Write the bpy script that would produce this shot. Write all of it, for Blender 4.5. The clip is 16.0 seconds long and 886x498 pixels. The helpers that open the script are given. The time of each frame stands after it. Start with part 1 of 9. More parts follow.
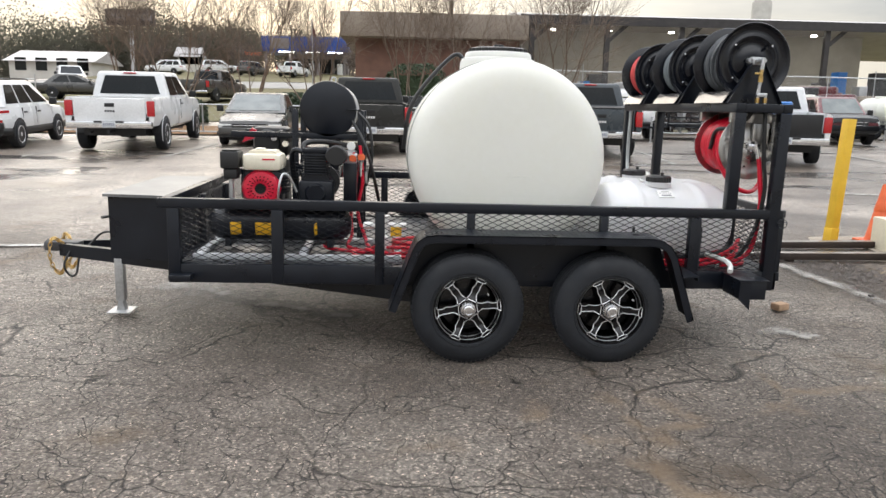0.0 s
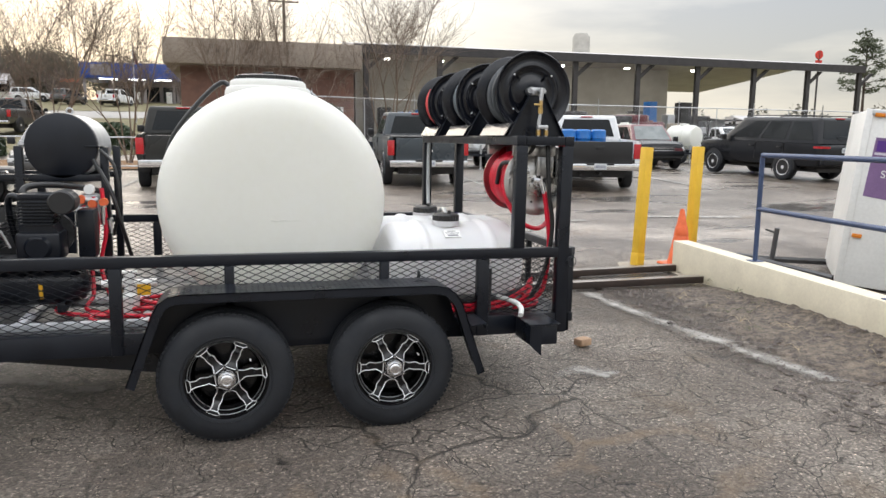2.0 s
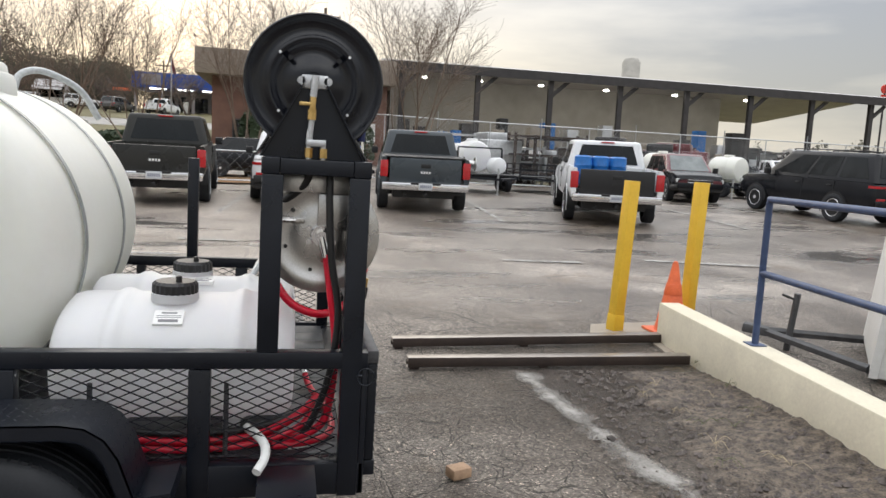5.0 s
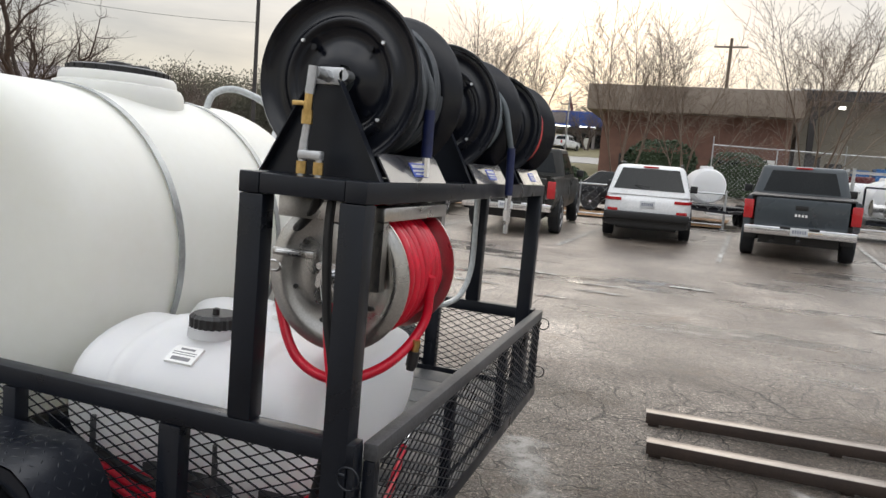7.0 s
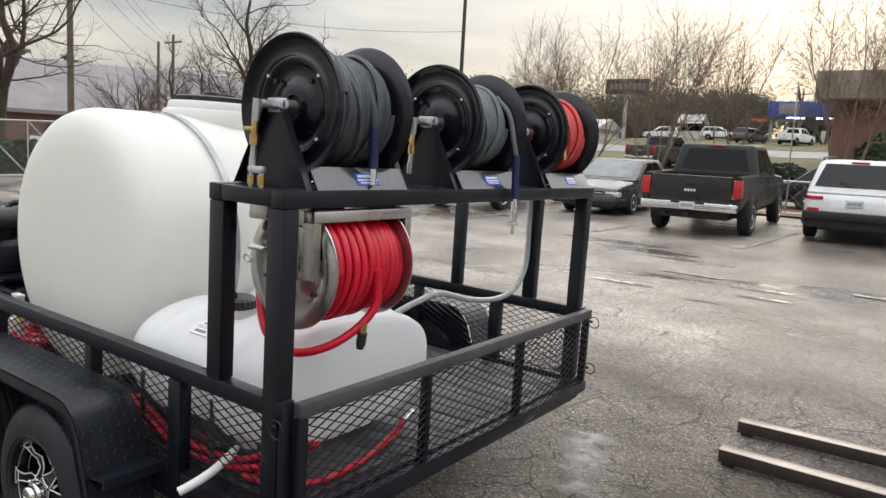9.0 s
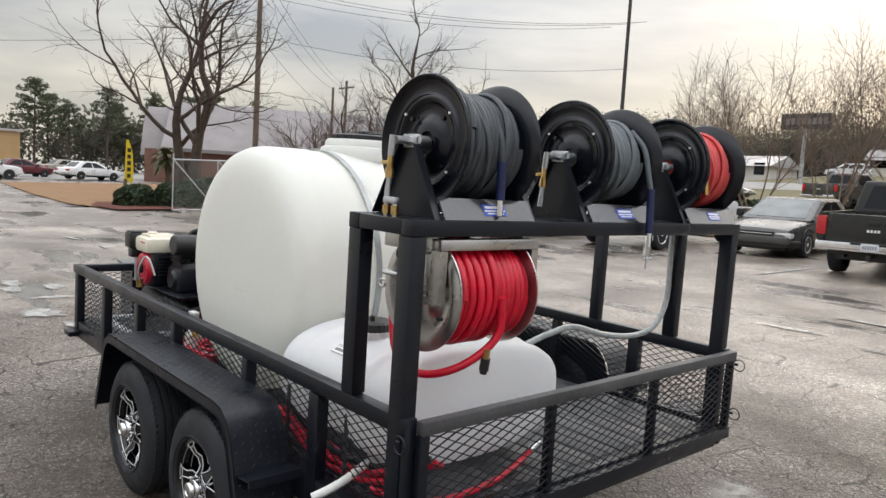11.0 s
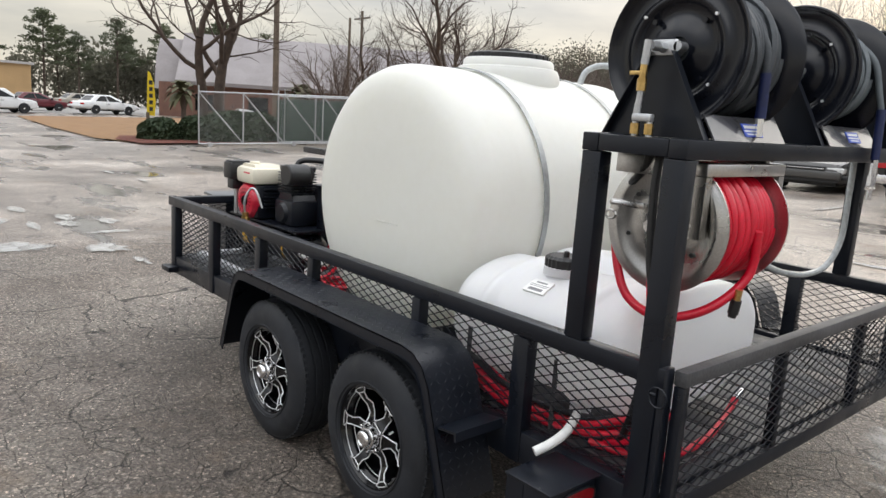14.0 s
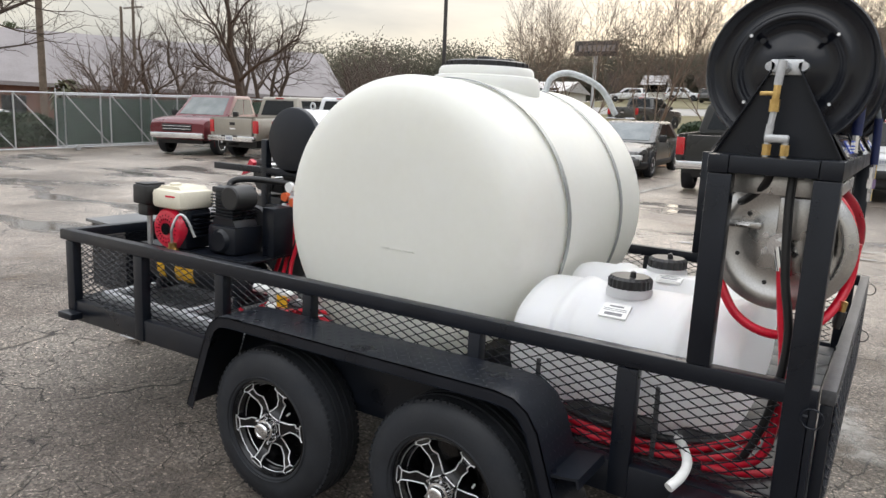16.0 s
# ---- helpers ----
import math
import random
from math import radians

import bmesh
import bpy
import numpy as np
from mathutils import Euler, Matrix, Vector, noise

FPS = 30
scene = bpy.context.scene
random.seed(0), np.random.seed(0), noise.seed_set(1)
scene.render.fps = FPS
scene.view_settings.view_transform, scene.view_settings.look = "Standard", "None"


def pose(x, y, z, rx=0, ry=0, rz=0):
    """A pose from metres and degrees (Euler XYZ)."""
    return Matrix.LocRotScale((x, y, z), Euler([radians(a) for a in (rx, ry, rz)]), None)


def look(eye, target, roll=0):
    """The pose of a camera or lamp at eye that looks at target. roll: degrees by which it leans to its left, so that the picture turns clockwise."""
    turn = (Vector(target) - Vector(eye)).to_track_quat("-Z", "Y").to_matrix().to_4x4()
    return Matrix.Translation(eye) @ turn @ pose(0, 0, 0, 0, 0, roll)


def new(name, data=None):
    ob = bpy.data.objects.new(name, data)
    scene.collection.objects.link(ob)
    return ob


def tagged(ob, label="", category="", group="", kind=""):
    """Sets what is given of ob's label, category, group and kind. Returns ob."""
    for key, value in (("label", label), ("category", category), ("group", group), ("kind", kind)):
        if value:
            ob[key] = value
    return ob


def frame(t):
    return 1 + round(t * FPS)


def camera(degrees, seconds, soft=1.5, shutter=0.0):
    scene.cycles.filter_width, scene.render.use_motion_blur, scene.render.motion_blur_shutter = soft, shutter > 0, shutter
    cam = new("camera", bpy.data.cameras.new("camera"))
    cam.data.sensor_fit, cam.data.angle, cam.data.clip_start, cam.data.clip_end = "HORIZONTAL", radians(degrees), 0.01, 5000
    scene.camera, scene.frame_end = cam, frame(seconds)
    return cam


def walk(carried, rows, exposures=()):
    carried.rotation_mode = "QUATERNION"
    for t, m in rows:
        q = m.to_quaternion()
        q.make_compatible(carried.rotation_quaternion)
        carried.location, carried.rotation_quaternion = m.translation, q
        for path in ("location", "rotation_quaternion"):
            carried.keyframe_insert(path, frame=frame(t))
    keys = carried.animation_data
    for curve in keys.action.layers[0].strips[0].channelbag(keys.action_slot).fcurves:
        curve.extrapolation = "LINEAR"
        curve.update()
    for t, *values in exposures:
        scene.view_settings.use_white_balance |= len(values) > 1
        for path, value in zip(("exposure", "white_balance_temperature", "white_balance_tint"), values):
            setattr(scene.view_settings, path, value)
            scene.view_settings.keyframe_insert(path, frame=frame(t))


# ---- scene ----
cam = camera(63.0, 16.0)
PATH = [
    (0, (-0.095, -0.055, 1.517), (0.041, 1.904, 1.134), 1.0),
    (0.5, (-0.029, -0.052, 1.514), (0.109, 1.908, 1.141), 1.0),
    (1, (0.07, -0.004, 1.521), (0.246, 1.956, 1.166), 0.8),
    (1.5, (0.222, 0.205, 1.546), (0.566, 2.147, 1.217), 0.8),
    (2, (0.425, 0.396, 1.559), (0.97, 2.296, 1.256), 0.5),
    (2.5, (0.723, 0.574, 1.593), (1.377, 2.44, 1.293), 0.2),
    (3, (0.973, 0.801, 1.579), (1.645, 2.663, 1.292), 0.7),
    (3.2, (1.079, 0.914, 1.598), (1.739, 2.781, 1.319), 1.0),
    (5.3, (2.272, 1.995, 1.602), (2.573, 3.956, 1.346), 3.3),
    (5.5, (2.416, 2.08, 1.615), (2.581, 4.051, 1.322), 2.7),
    (6, (2.643, 2.331, 1.597), (2.528, 4.295, 1.24), 3.2),
    (6.5, (2.843, 2.545, 1.612), (2.475, 4.489, 1.318), 4.4),
    (7, (3.061, 2.708, 1.621), (2.428, 4.592, 1.399), 4.5),
    (7.5, (3.27, 2.77, 1.642), (2.363, 4.533, 1.384), 5.4),
    (8, (3.482, 2.746, 1.641), (2.473, 4.45, 1.362), 4.7),
    (8.5, (3.716, 2.738, 1.692), (2.645, 4.403, 1.404), 4.1),
    (9, (3.964, 2.824, 1.707), (2.808, 4.435, 1.448), 3.2),
    (9.5, (4.098, 2.865, 1.707), (2.815, 4.385, 1.493), 3.2),
    (9.7, (4.109, 2.855, 1.711), (2.786, 4.342, 1.514), 3.2),
    (11.8, (4.098, 2.819, 1.648), (2.561, 4.08, 1.435), 3.1),
    (12, (4.09, 2.81, 1.633), (2.545, 4.06, 1.406), 3.0),
    (12.5, (4.018, 2.753, 1.617), (2.463, 3.977, 1.328), 3.1),
    (13, (3.847, 2.623, 1.6), (2.291, 3.835, 1.268), 3.0),
    (13.5, (3.647, 2.512, 1.586), (2.12, 3.756, 1.238), 3.1),
    (14, (3.394, 2.492, 1.591), (1.914, 3.79, 1.236), 3.4),
    (14.5, (3.154, 2.351, 1.6), (1.749, 3.731, 1.25), 4.3),
    (15, (2.902, 2.175, 1.641), (1.705, 3.74, 1.302), 3.6),
    (15.5, (2.646, 2.121, 1.631), (1.541, 3.753, 1.295), 2.9),
    (16, (2.467, 2.036, 1.639), (1.42, 3.704, 1.293), 2.2),
]
EXPOSURE = ((0.0, 0.44), (1.5, 0.46), (2.8, 0.40), (5.5, 0.12), (7.5, 0.07), (9.0, 0.17), (12.5, 0.18), (14.0, 0.29), (16.0, 0.32))
walk(cam, [(t, look(eye, target, roll)) for t, eye, target, roll in PATH], EXPOSURE)

# ---- sky and sun: a bright overcast evening ----
SUN_EL, SUN_AZ = radians(20), radians(-10)
world = bpy.data.worlds.new("overcast_sky")
world.use_nodes = True
scene.world = world
wn, wl = world.node_tree.nodes, world.node_tree.links
wn.clear()
w_out = wn.new("ShaderNodeOutputWorld")
w_bg = wn.new("ShaderNodeBackground")
w_sky = wn.new("ShaderNodeTexSky")
w_sky.sky_type, w_sky.sun_disc = "NISHITA", False
w_sky.sun_elevation, w_sky.sun_rotation = SUN_EL, SUN_AZ
w_sky.air_density, w_sky.dust_density, w_sky.ozone_density = 1.0, 3.0, 1.0
w_co = wn.new("ShaderNodeTexCoord")
w_map = wn.new("ShaderNodeMapping")
w_map.inputs["Scale"].default_value = (1.0, 1.0, 5.0)
w_noise = wn.new("ShaderNodeTexNoise")
w_noise.inputs["Scale"].default_value = 2.2
w_noise.inputs["Detail"].default_value = 6.0
w_noise.inputs["Roughness"].default_value = 0.52
w_ramp = wn.new("ShaderNodeValToRGB")
w_ramp.color_ramp.elements[0].position, w_ramp.color_ramp.elements[1].position = 0.36, 0.64
w_ramp.color_ramp.elements[0].color = (4.9, 5.2, 5.75, 1)
w_ramp.color_ramp.elements[1].color = (8.9, 8.8, 8.6, 1)
w_mix = wn.new("ShaderNodeMix")
w_mix.data_type = "RGBA"
w_mix.inputs[0].default_value = 0.86
wl.new(w_co.outputs["Generated"], w_map.inputs["Vector"])
wl.new(w_map.outputs["Vector"], w_noise.inputs["Vector"])
wl.new(w_noise.outputs["Fac"], w_ramp.inputs["Fac"])
wl.new(w_sky.outputs["Color"], w_mix.inputs[6])
wl.new(w_ramp.outputs["Color"], w_mix.inputs[7])
# an overcast dome is two to three times as bright overhead as at the horizon
w_xyz = wn.new("ShaderNodeSeparateXYZ")
w_up = wn.new("ShaderNodeMapRange")
w_up.interpolation_type = "SMOOTHSTEP"
w_up.inputs["From Min"].default_value, w_up.inputs["From Max"].default_value = 0.24, 0.72
w_up.inputs["To Min"].default_value, w_up.inputs["To Max"].default_value = 0.78, 2.6
w_tint = wn.new("ShaderNodeMix")
w_tint.data_type, w_tint.blend_type, w_tint.inputs[0].default_value = "RGBA", "MULTIPLY", 1.0
w_cool = wn.new("ShaderNodeCombineColor")
wl.new(w_co.outputs["Generated"], w_xyz.inputs["Vector"])
wl.new(w_xyz.outputs["Z"], w_up.inputs["Value"])
# brighter round the veiled sun, warm low down
w_sun = wn.new("ShaderNodeVectorMath")
w_sun.operation = "DOT_PRODUCT"
w_sun.inputs[1].default_value = (math.sin(SUN_AZ), math.cos(SUN_AZ), 0.15)
w_veil = wn.new("ShaderNodeMapRange")
w_veil.interpolation_type = "SMOOTHSTEP"
w_veil.inputs["From Min"].default_value, w_veil.inputs["From Max"].default_value = 0.35, 1.0
w_veil.inputs["To Min"].default_value, w_veil.inputs["To Max"].default_value = 0.93, 1.05
wl.new(w_co.outputs["Generated"], w_sun.inputs[0])
wl.new(w_sun.outputs["Value"], w_veil.inputs["Value"])
w_lit = wn.new("ShaderNodeMath")
w_lit.operation = "MULTIPLY"
wl.new(w_up.outputs["Result"], w_lit.inputs[0])
wl.new(w_veil.outputs["Result"], w_lit.inputs[1])
for w_k, w_warm in (("Red", 1.06), ("Green", 1.0), ("Blue", 0.87)):
    w_band = wn.new("ShaderNodeMapRange")
    w_band.interpolation_type = "SMOOTHSTEP"
    w_band.inputs["From Min"].default_value, w_band.inputs["From Max"].default_value = 0.05, 0.26
    w_band.inputs["To Min"].default_value, w_band.inputs["To Max"].default_value = w_warm, 1.0
    w_all = wn.new("ShaderNodeMath")
    w_all.operation = "MULTIPLY"
    wl.new(w_xyz.outputs["Z"], w_band.inputs["Value"])
    wl.new(w_lit.outputs[0], w_all.inputs[0])
    wl.new(w_band.outputs["Result"], w_all.inputs[1])
    wl.new(w_all.outputs[0], w_cool.inputs[w_k])
wl.new(w_mix.outputs[2], w_tint.inputs[6])
wl.new(w_cool.outputs["Color"], w_tint.inputs[7])
wl.new(w_tint.outputs[2], w_bg.inputs["Color"])
w_bg.inputs["Strength"].default_value = 0.115
wl.new(w_bg.outputs["Background"], w_out.inputs["Surface"])

sun = new("sun", bpy.data.lights.new("sun", "SUN"))
sun.data.energy, sun.data.angle, sun.data.color = 0.5, radians(45), (1.0, 0.93, 0.82)
sun.matrix_world = look((0, 0, 0), (-math.sin(SUN_AZ) * math.cos(SUN_EL), -math.cos(SUN_AZ) * math.cos(SUN_EL), -math.sin(SUN_EL)))


# ---- materials ----
def mat(name, col, col2=None, rough=0.5, metal=0.0, scale=6.0, fine=60.0, bump=0.15, depth=0.002, spread=0.25, spec=0.5, rough2=None, coat=0.0, random_tint=0.0):
    """A surface of two tones: broad blotches and a fine grain, with small relief."""
    m = bpy.data.materials.new(name)
    m.use_nodes = True
    nt = m.node_tree
    n, l = nt.nodes, nt.links
    b = n["Principled BSDF"]
    co = n.new("ShaderNodeTexCoord")
    big = n.new("ShaderNodeTexNoise")
    big.inputs["Scale"].default_value, big.inputs["Detail"].default_value = scale, 5
    small = n.new("ShaderNodeTexNoise")
    small.inputs["Scale"].default_value, small.inputs["Detail"].default_value = fine, 4
    for tex in (big, small):
        l.new(co.outputs["Object"], tex.inputs["Vector"])
    both = n.new("ShaderNodeMix")
    both.data_type, both.inputs[0].default_value = "FLOAT", 0.4
    l.new(big.outputs["Fac"], both.inputs[2])
    l.new(small.outputs["Fac"], both.inputs[3])
    ramp = n.new("ShaderNodeValToRGB")
    e = ramp.color_ramp.elements
    e[0].position, e[1].position = 0.5 - spread / 2, 0.5 + spread / 2
    col2 = col2 or tuple(c * 0.8 for c in col)
    e[0].color, e[1].color = (*col2, 1), (*col, 1)
    l.new(both.outputs[0], ramp.inputs["Fac"])
    out = ramp.outputs["Color"]
    if random_tint:
        info = n.new("ShaderNodeObjectInfo")
        hsv = n.new("ShaderNodeHueSaturation")
        rng = n.new("ShaderNodeMapRange")
        rng.inputs["To Min"].default_value, rng.inputs["To Max"].default_value = 1 - random_tint, 1 + random_tint
        l.new(info.outputs["Random"], rng.inputs["Value"])
        l.new(rng.outputs["Result"], hsv.inputs["Value"])
        l.new(out, hsv.inputs["Color"])
        out = hsv.outputs["Color"]
    l.new(out, b.inputs["Base Color"])
    if rough2 is not None:
        mr = n.new("ShaderNodeMapRange")
        mr.inputs["From Min"].default_value, mr.inputs["From Max"].default_value = 0.35, 0.65
        mr.inputs["To Min"].default_value, mr.inputs["To Max"].default_value = rough, rough2
        l.new(big.outputs["Fac"], mr.inputs["Value"])
        l.new(mr.outputs["Result"], b.inputs["Roughness"])
    else:
        b.inputs["Roughness"].default_value = rough
    b.inputs["Metallic"].default_value = metal
    b.inputs["Specular IOR Level"].default_value = spec
    b.inputs["Coat Weight"].default_value = coat
    if bump:
        bp = n.new("ShaderNodeBump")
        bp.inputs["Strength"].default_value, bp.inputs["Distance"].default_value = bump, depth
        l.new(small.outputs["Fac"], bp.inputs["Height"])
        l.new(bp.outputs["Normal"], b.inputs["Normal"])
    return m


def glow(name, col, strength):
    m = bpy.data.materials.new(name)
    m.use_nodes = True
    b = m.node_tree.nodes["Principled BSDF"]
    b.inputs["Base Color"].default_value = (*col, 1)
    b.inputs["Emission Color"].default_value = (*col, 1)
    b.inputs["Emission Strength"].default_value = strength
    return m


M = {}
M["black_paint"] = mat("black_paint", (0.0075, 0.0100, 0.0160), (0.0048, 0.0062, 0.0102), 0.26, fine=220, bump=0.25, depth=0.0006, rough2=0.42, spec=0.38)
M["black_worn"] = mat("black_worn", (0.10, 0.10, 0.105), (0.022, 0.022, 0.024), 0.5, fine=90, bump=0.3, spread=0.5)
M["reel_black"] = mat("reel_black", (0.0065, 0.0078, 0.0125), (0.004, 0.0048, 0.008), 0.17, scale=3, fine=40, bump=0.05, rough2=0.30, spec=0.42)
M["apron_black"] = mat("apron_black", (0.05, 0.05, 0.055), (0.035, 0.035, 0.04), 0.2, scale=3, fine=40, bump=0.03, coat=0.6)
M["rubber"] = mat("rubber", (0.017, 0.0195, 0.0245), (0.011, 0.0125, 0.016), 0.52, spec=0.45, scale=9, fine=120, bump=0.3, rough2=0.8)
M["rim_black"] = mat("rim_black", (0.006, 0.006, 0.007), None, 0.16, fine=50, bump=0.02, spec=0.45)
M["machined"] = mat("machined", (0.90, 0.90, 0.91), (0.80, 0.80, 0.82), 0.35, 0.45, fine=150, bump=0.1)
M["chrome"] = mat("chrome", (0.82, 0.82, 0.83), (0.7, 0.7, 0.71), 0.12, 1.0, fine=30, bump=0.02)
M["stainless"] = mat("stainless", (0.66, 0.65, 0.635), (0.50, 0.49, 0.475), 0.24, 1.0, scale=4, fine=180, bump=0.12, rough2=0.42)
M["galvanised"] = mat("galvanised", (0.62, 0.63, 0.64), (0.45, 0.46, 0.47), 0.45, 0.9, scale=12, fine=60, bump=0.1)
M["brass"] = mat("brass", (0.72, 0.50, 0.20), (0.50, 0.33, 0.12), 0.32, 1.0, scale=20, fine=90, bump=0.1)
M["poly_tank"] = mat("poly_tank", (0.875, 0.875, 0.835), (0.82, 0.815, 0.755), 0.42, scale=1.3, fine=25, bump=0.04, depth=0.003, spread=0.5)
M["poly_white"] = mat("poly_white", (0.90, 0.905, 0.91), (0.86, 0.865, 0.875), 0.36, scale=2.5, fine=30, bump=0.04, spread=0.5)


def see_through(m, share, tint=(0.93, 0.935, 0.91)):
    """Lets some light pass, as through the wall of a plastic tank or a leaf."""
    n, l = m.node_tree.nodes, m.node_tree.links
    b, o = n["Principled BSDF"], n["Material Output"]
    t, x = n.new("ShaderNodeBsdfTranslucent"), n.new("ShaderNodeMixShader")
    x.inputs[0].default_value = share
    t.inputs["Color"].default_value = (*tint, 1)
    l.new(b.outputs[0], x.inputs[1])
    l.new(t.outputs[0], x.inputs[2])
    l.new(x.outputs[0], o.inputs["Surface"])


see_through(M["poly_tank"], 0.24, (0.95, 0.955, 0.90))
see_through(M["poly_white"], 0.34, (0.97, 0.965, 0.96))
for key in ("poly_tank", "poly_white"):
    plastic = M[key].node_tree.nodes["Principled BSDF"]
    plastic.inputs["Subsurface Weight"].default_value = 0.55
    plastic.inputs["Subsurface Radius"].default_value = (1.0, 1.0, 0.92)
    plastic.inputs["Subsurface Scale"].default_value = 0.14
M["lid_grey"] = mat("lid_grey", (0.22, 0.225, 0.23), (0.15, 0.155, 0.16), 0.42, 0.5, scale=4, fine=70, bump=0.2)
M["strap_steel"] = mat("strap_steel", (0.42, 0.44, 0.44), (0.30, 0.31, 0.31), 0.42, 0.6, scale=10)
M["black_plastic"] = mat("black_plastic", (0.018, 0.018, 0.019), (0.012, 0.012, 0.013), 0.42, fine=140, bump=0.2)
M["red_paint"] = mat("red_paint", (0.66, 0.012, 0.045), (0.50, 0.008, 0.032), 0.3, fine=60, bump=0.05, coat=0.3)
M["cream_plastic"] = mat("cream_plastic", (0.78, 0.73, 0.60), (0.70, 0.65, 0.52), 0.35, fine=80, bump=0.05)
M["red_hose"] = mat("red_hose", (0.66, 0.006, 0.032), (0.48, 0.004, 0.022), 0.34, scale=14, fine=160, bump=0.15)
M["faded_red_hose"] = mat("faded_red_hose", (0.62, 0.075, 0.07), (0.46, 0.045, 0.045), 0.6, scale=14, fine=160, bump=0.2)
M["grey_hose"] = mat("grey_hose", (0.062, 0.07, 0.078), (0.038, 0.043, 0.049), 0.55, scale=20, fine=160, bump=0.2)
M["lightgrey_hose"] = mat("lightgrey_hose", (0.13, 0.15, 0.16), (0.09, 0.105, 0.115), 0.55, scale=20, fine=160, bump=0.2)
M["blue_hose"] = mat("blue_hose", (0.012, 0.022, 0.10), (0.008, 0.014, 0.06), 0.5)
M["black_hose"] = mat("black_hose", (0.014, 0.014, 0.015), None, 0.4)
M["clear_hose"] = mat("clear_hose", (0.50, 0.52, 0.52), (0.38, 0.40, 0.40), 0.25, scale=30)
M["white_pvc"] = mat("white_pvc", (0.82, 0.82, 0.80), (0.7, 0.7, 0.68), 0.4)
M["yellow_paint"] = mat("yellow_paint", (0.80, 0.50, 0.035), (0.62, 0.37, 0.025), 0.5, scale=5, fine=50, bump=0.2, spread=0.5)
M["yellow_label"] = mat("yellow_label", (0.85, 0.48, 0.02), (0.75, 0.40, 0.015), 0.4)
M["orange_plastic"] = mat("orange_plastic", (0.80, 0.16, 0.05), (0.62, 0.11, 0.035), 0.55, scale=8)
M["label_white"] = mat("label_white", (0.84, 0.84, 0.82), (0.78, 0.78, 0.76), 0.45)
M["grey_ink"] = mat("grey_ink", (0.22, 0.22, 0.23), None, 0.5)
M["ink"] = mat("ink", (0.03, 0.03, 0.03), None, 0.5)
M["blue_label"] = mat("blue_label", (0.03, 0.09, 0.55), (0.02, 0.06, 0.42), 0.35)
M["aluminium"] = mat("aluminium", (0.62, 0.63, 0.64), (0.48, 0.49, 0.50), 0.42, 0.85, scale=5, fine=90, bump=0.2)
M["tail_red"] = mat("tail_red", (0.50, 0.012, 0.018), (0.36, 0.008, 0.012), 0.16, scale=30, coat=0.6)
M["dull_red"] = mat("dull_red", (0.26, 0.006, 0.010), (0.18, 0.004, 0.007), 0.3, scale=30)
M["lamp_clear"] = mat("lamp_clear", (0.72, 0.72, 0.70), (0.5, 0.5, 0.5), 0.1, scale=20, coat=0.8)
M["amber"] = mat("amber", (0.7, 0.22, 0.02), None, 0.2)
M["glass_dark"] = mat("glass_dark", (0.010, 0.012, 0.013), (0.006, 0.008, 0.009), 0.05, scale=2, bump=0, spec=0.38)
M["glass_pale"] = mat("glass_pale", (0.16, 0.18, 0.18), (0.08, 0.095, 0.095), 0.05, scale=2, bump=0, spec=0.7)
M["plate"] = mat("plate", (0.62, 0.64, 0.66), (0.5, 0.52, 0.55), 0.4)
M["trim_black"] = mat("trim_black", (0.014, 0.014, 0.015), None, 0.5)


def paint(name, col, rough=0.22, metal=0.0):
    deep = max(col) < 0.06
    return mat(name, col, tuple(c * 0.82 for c in col), rough, metal, scale=1.2, fine=25, bump=0.02, coat=0.0 if deep else 0.3, rough2=rough + 0.12, spec=0.28 if deep else 0.5)


M["car_white"] = paint("car_white", (0.80, 0.81, 0.82))
M["car_charcoal"] = paint("car_charcoal", (0.032, 0.032, 0.030), 0.25)
M["car_bluegrey"] = paint("car_bluegrey", (0.040, 0.052, 0.062), 0.25)
M["car_silver"] = paint("car_silver", (0.10, 0.098, 0.096), 0.22, 0.5)
M["car_black"] = paint("car_black", (0.012, 0.013, 0.016), 0.14)
M["car_red"] = paint("car_red", (0.12, 0.012, 0.018), 0.25)
M["car_tan"] = paint("car_tan", (0.36, 0.33, 0.28), 0.3, 0.3)
M["car_maroon"] = paint("car_maroon", (0.12, 0.012, 0.02), 0.25)
M["barrel_blue"] = mat("barrel_blue", (0.02, 0.17, 0.52), (0.015, 0.12, 0.38), 0.4)


# ---- building helpers ----
def thing(name, label, category, base, m=None, group="", kind=""):
    """A top-level empty at its base. Parts are given in the same coordinates as the base."""
    ob = new(name)
    ob.empty_display_size = 0.1
    ob.matrix_world = (m or Matrix()) @ Matrix.Translation(base)
    ob["base"] = tuple(float(v) for v in base)
    return tagged(ob, label, category, group, kind)


def finish(bm, name, material, smooth=40):
    me = bpy.data.meshes.new(name)
    bmesh.ops.recalc_face_normals(bm, faces=bm.faces)
    bm.to_mesh(me)
    bm.free()
    for one in material if isinstance(material, (list, tuple)) else (material,):
        me.materials.append(one)
    if smooth:
        me.shade_smooth()
        me.set_sharp_from_angle(angle=radians(smooth))
    return me


def part(name, bm, material, parent, label="", smooth=40, kind=""):
    """Links a bmesh as one mesh under a thing or a part. Its geometry is in the coordinates of the thing's base."""
    root = parent
    while root.parent:
        root = root.parent
    bm.transform(Matrix.Translation(-Vector(root["base"])))
    ob = new(name, finish(bm, name, material, smooth))
    ob.parent = parent
    return tagged(ob, label, kind=kind)


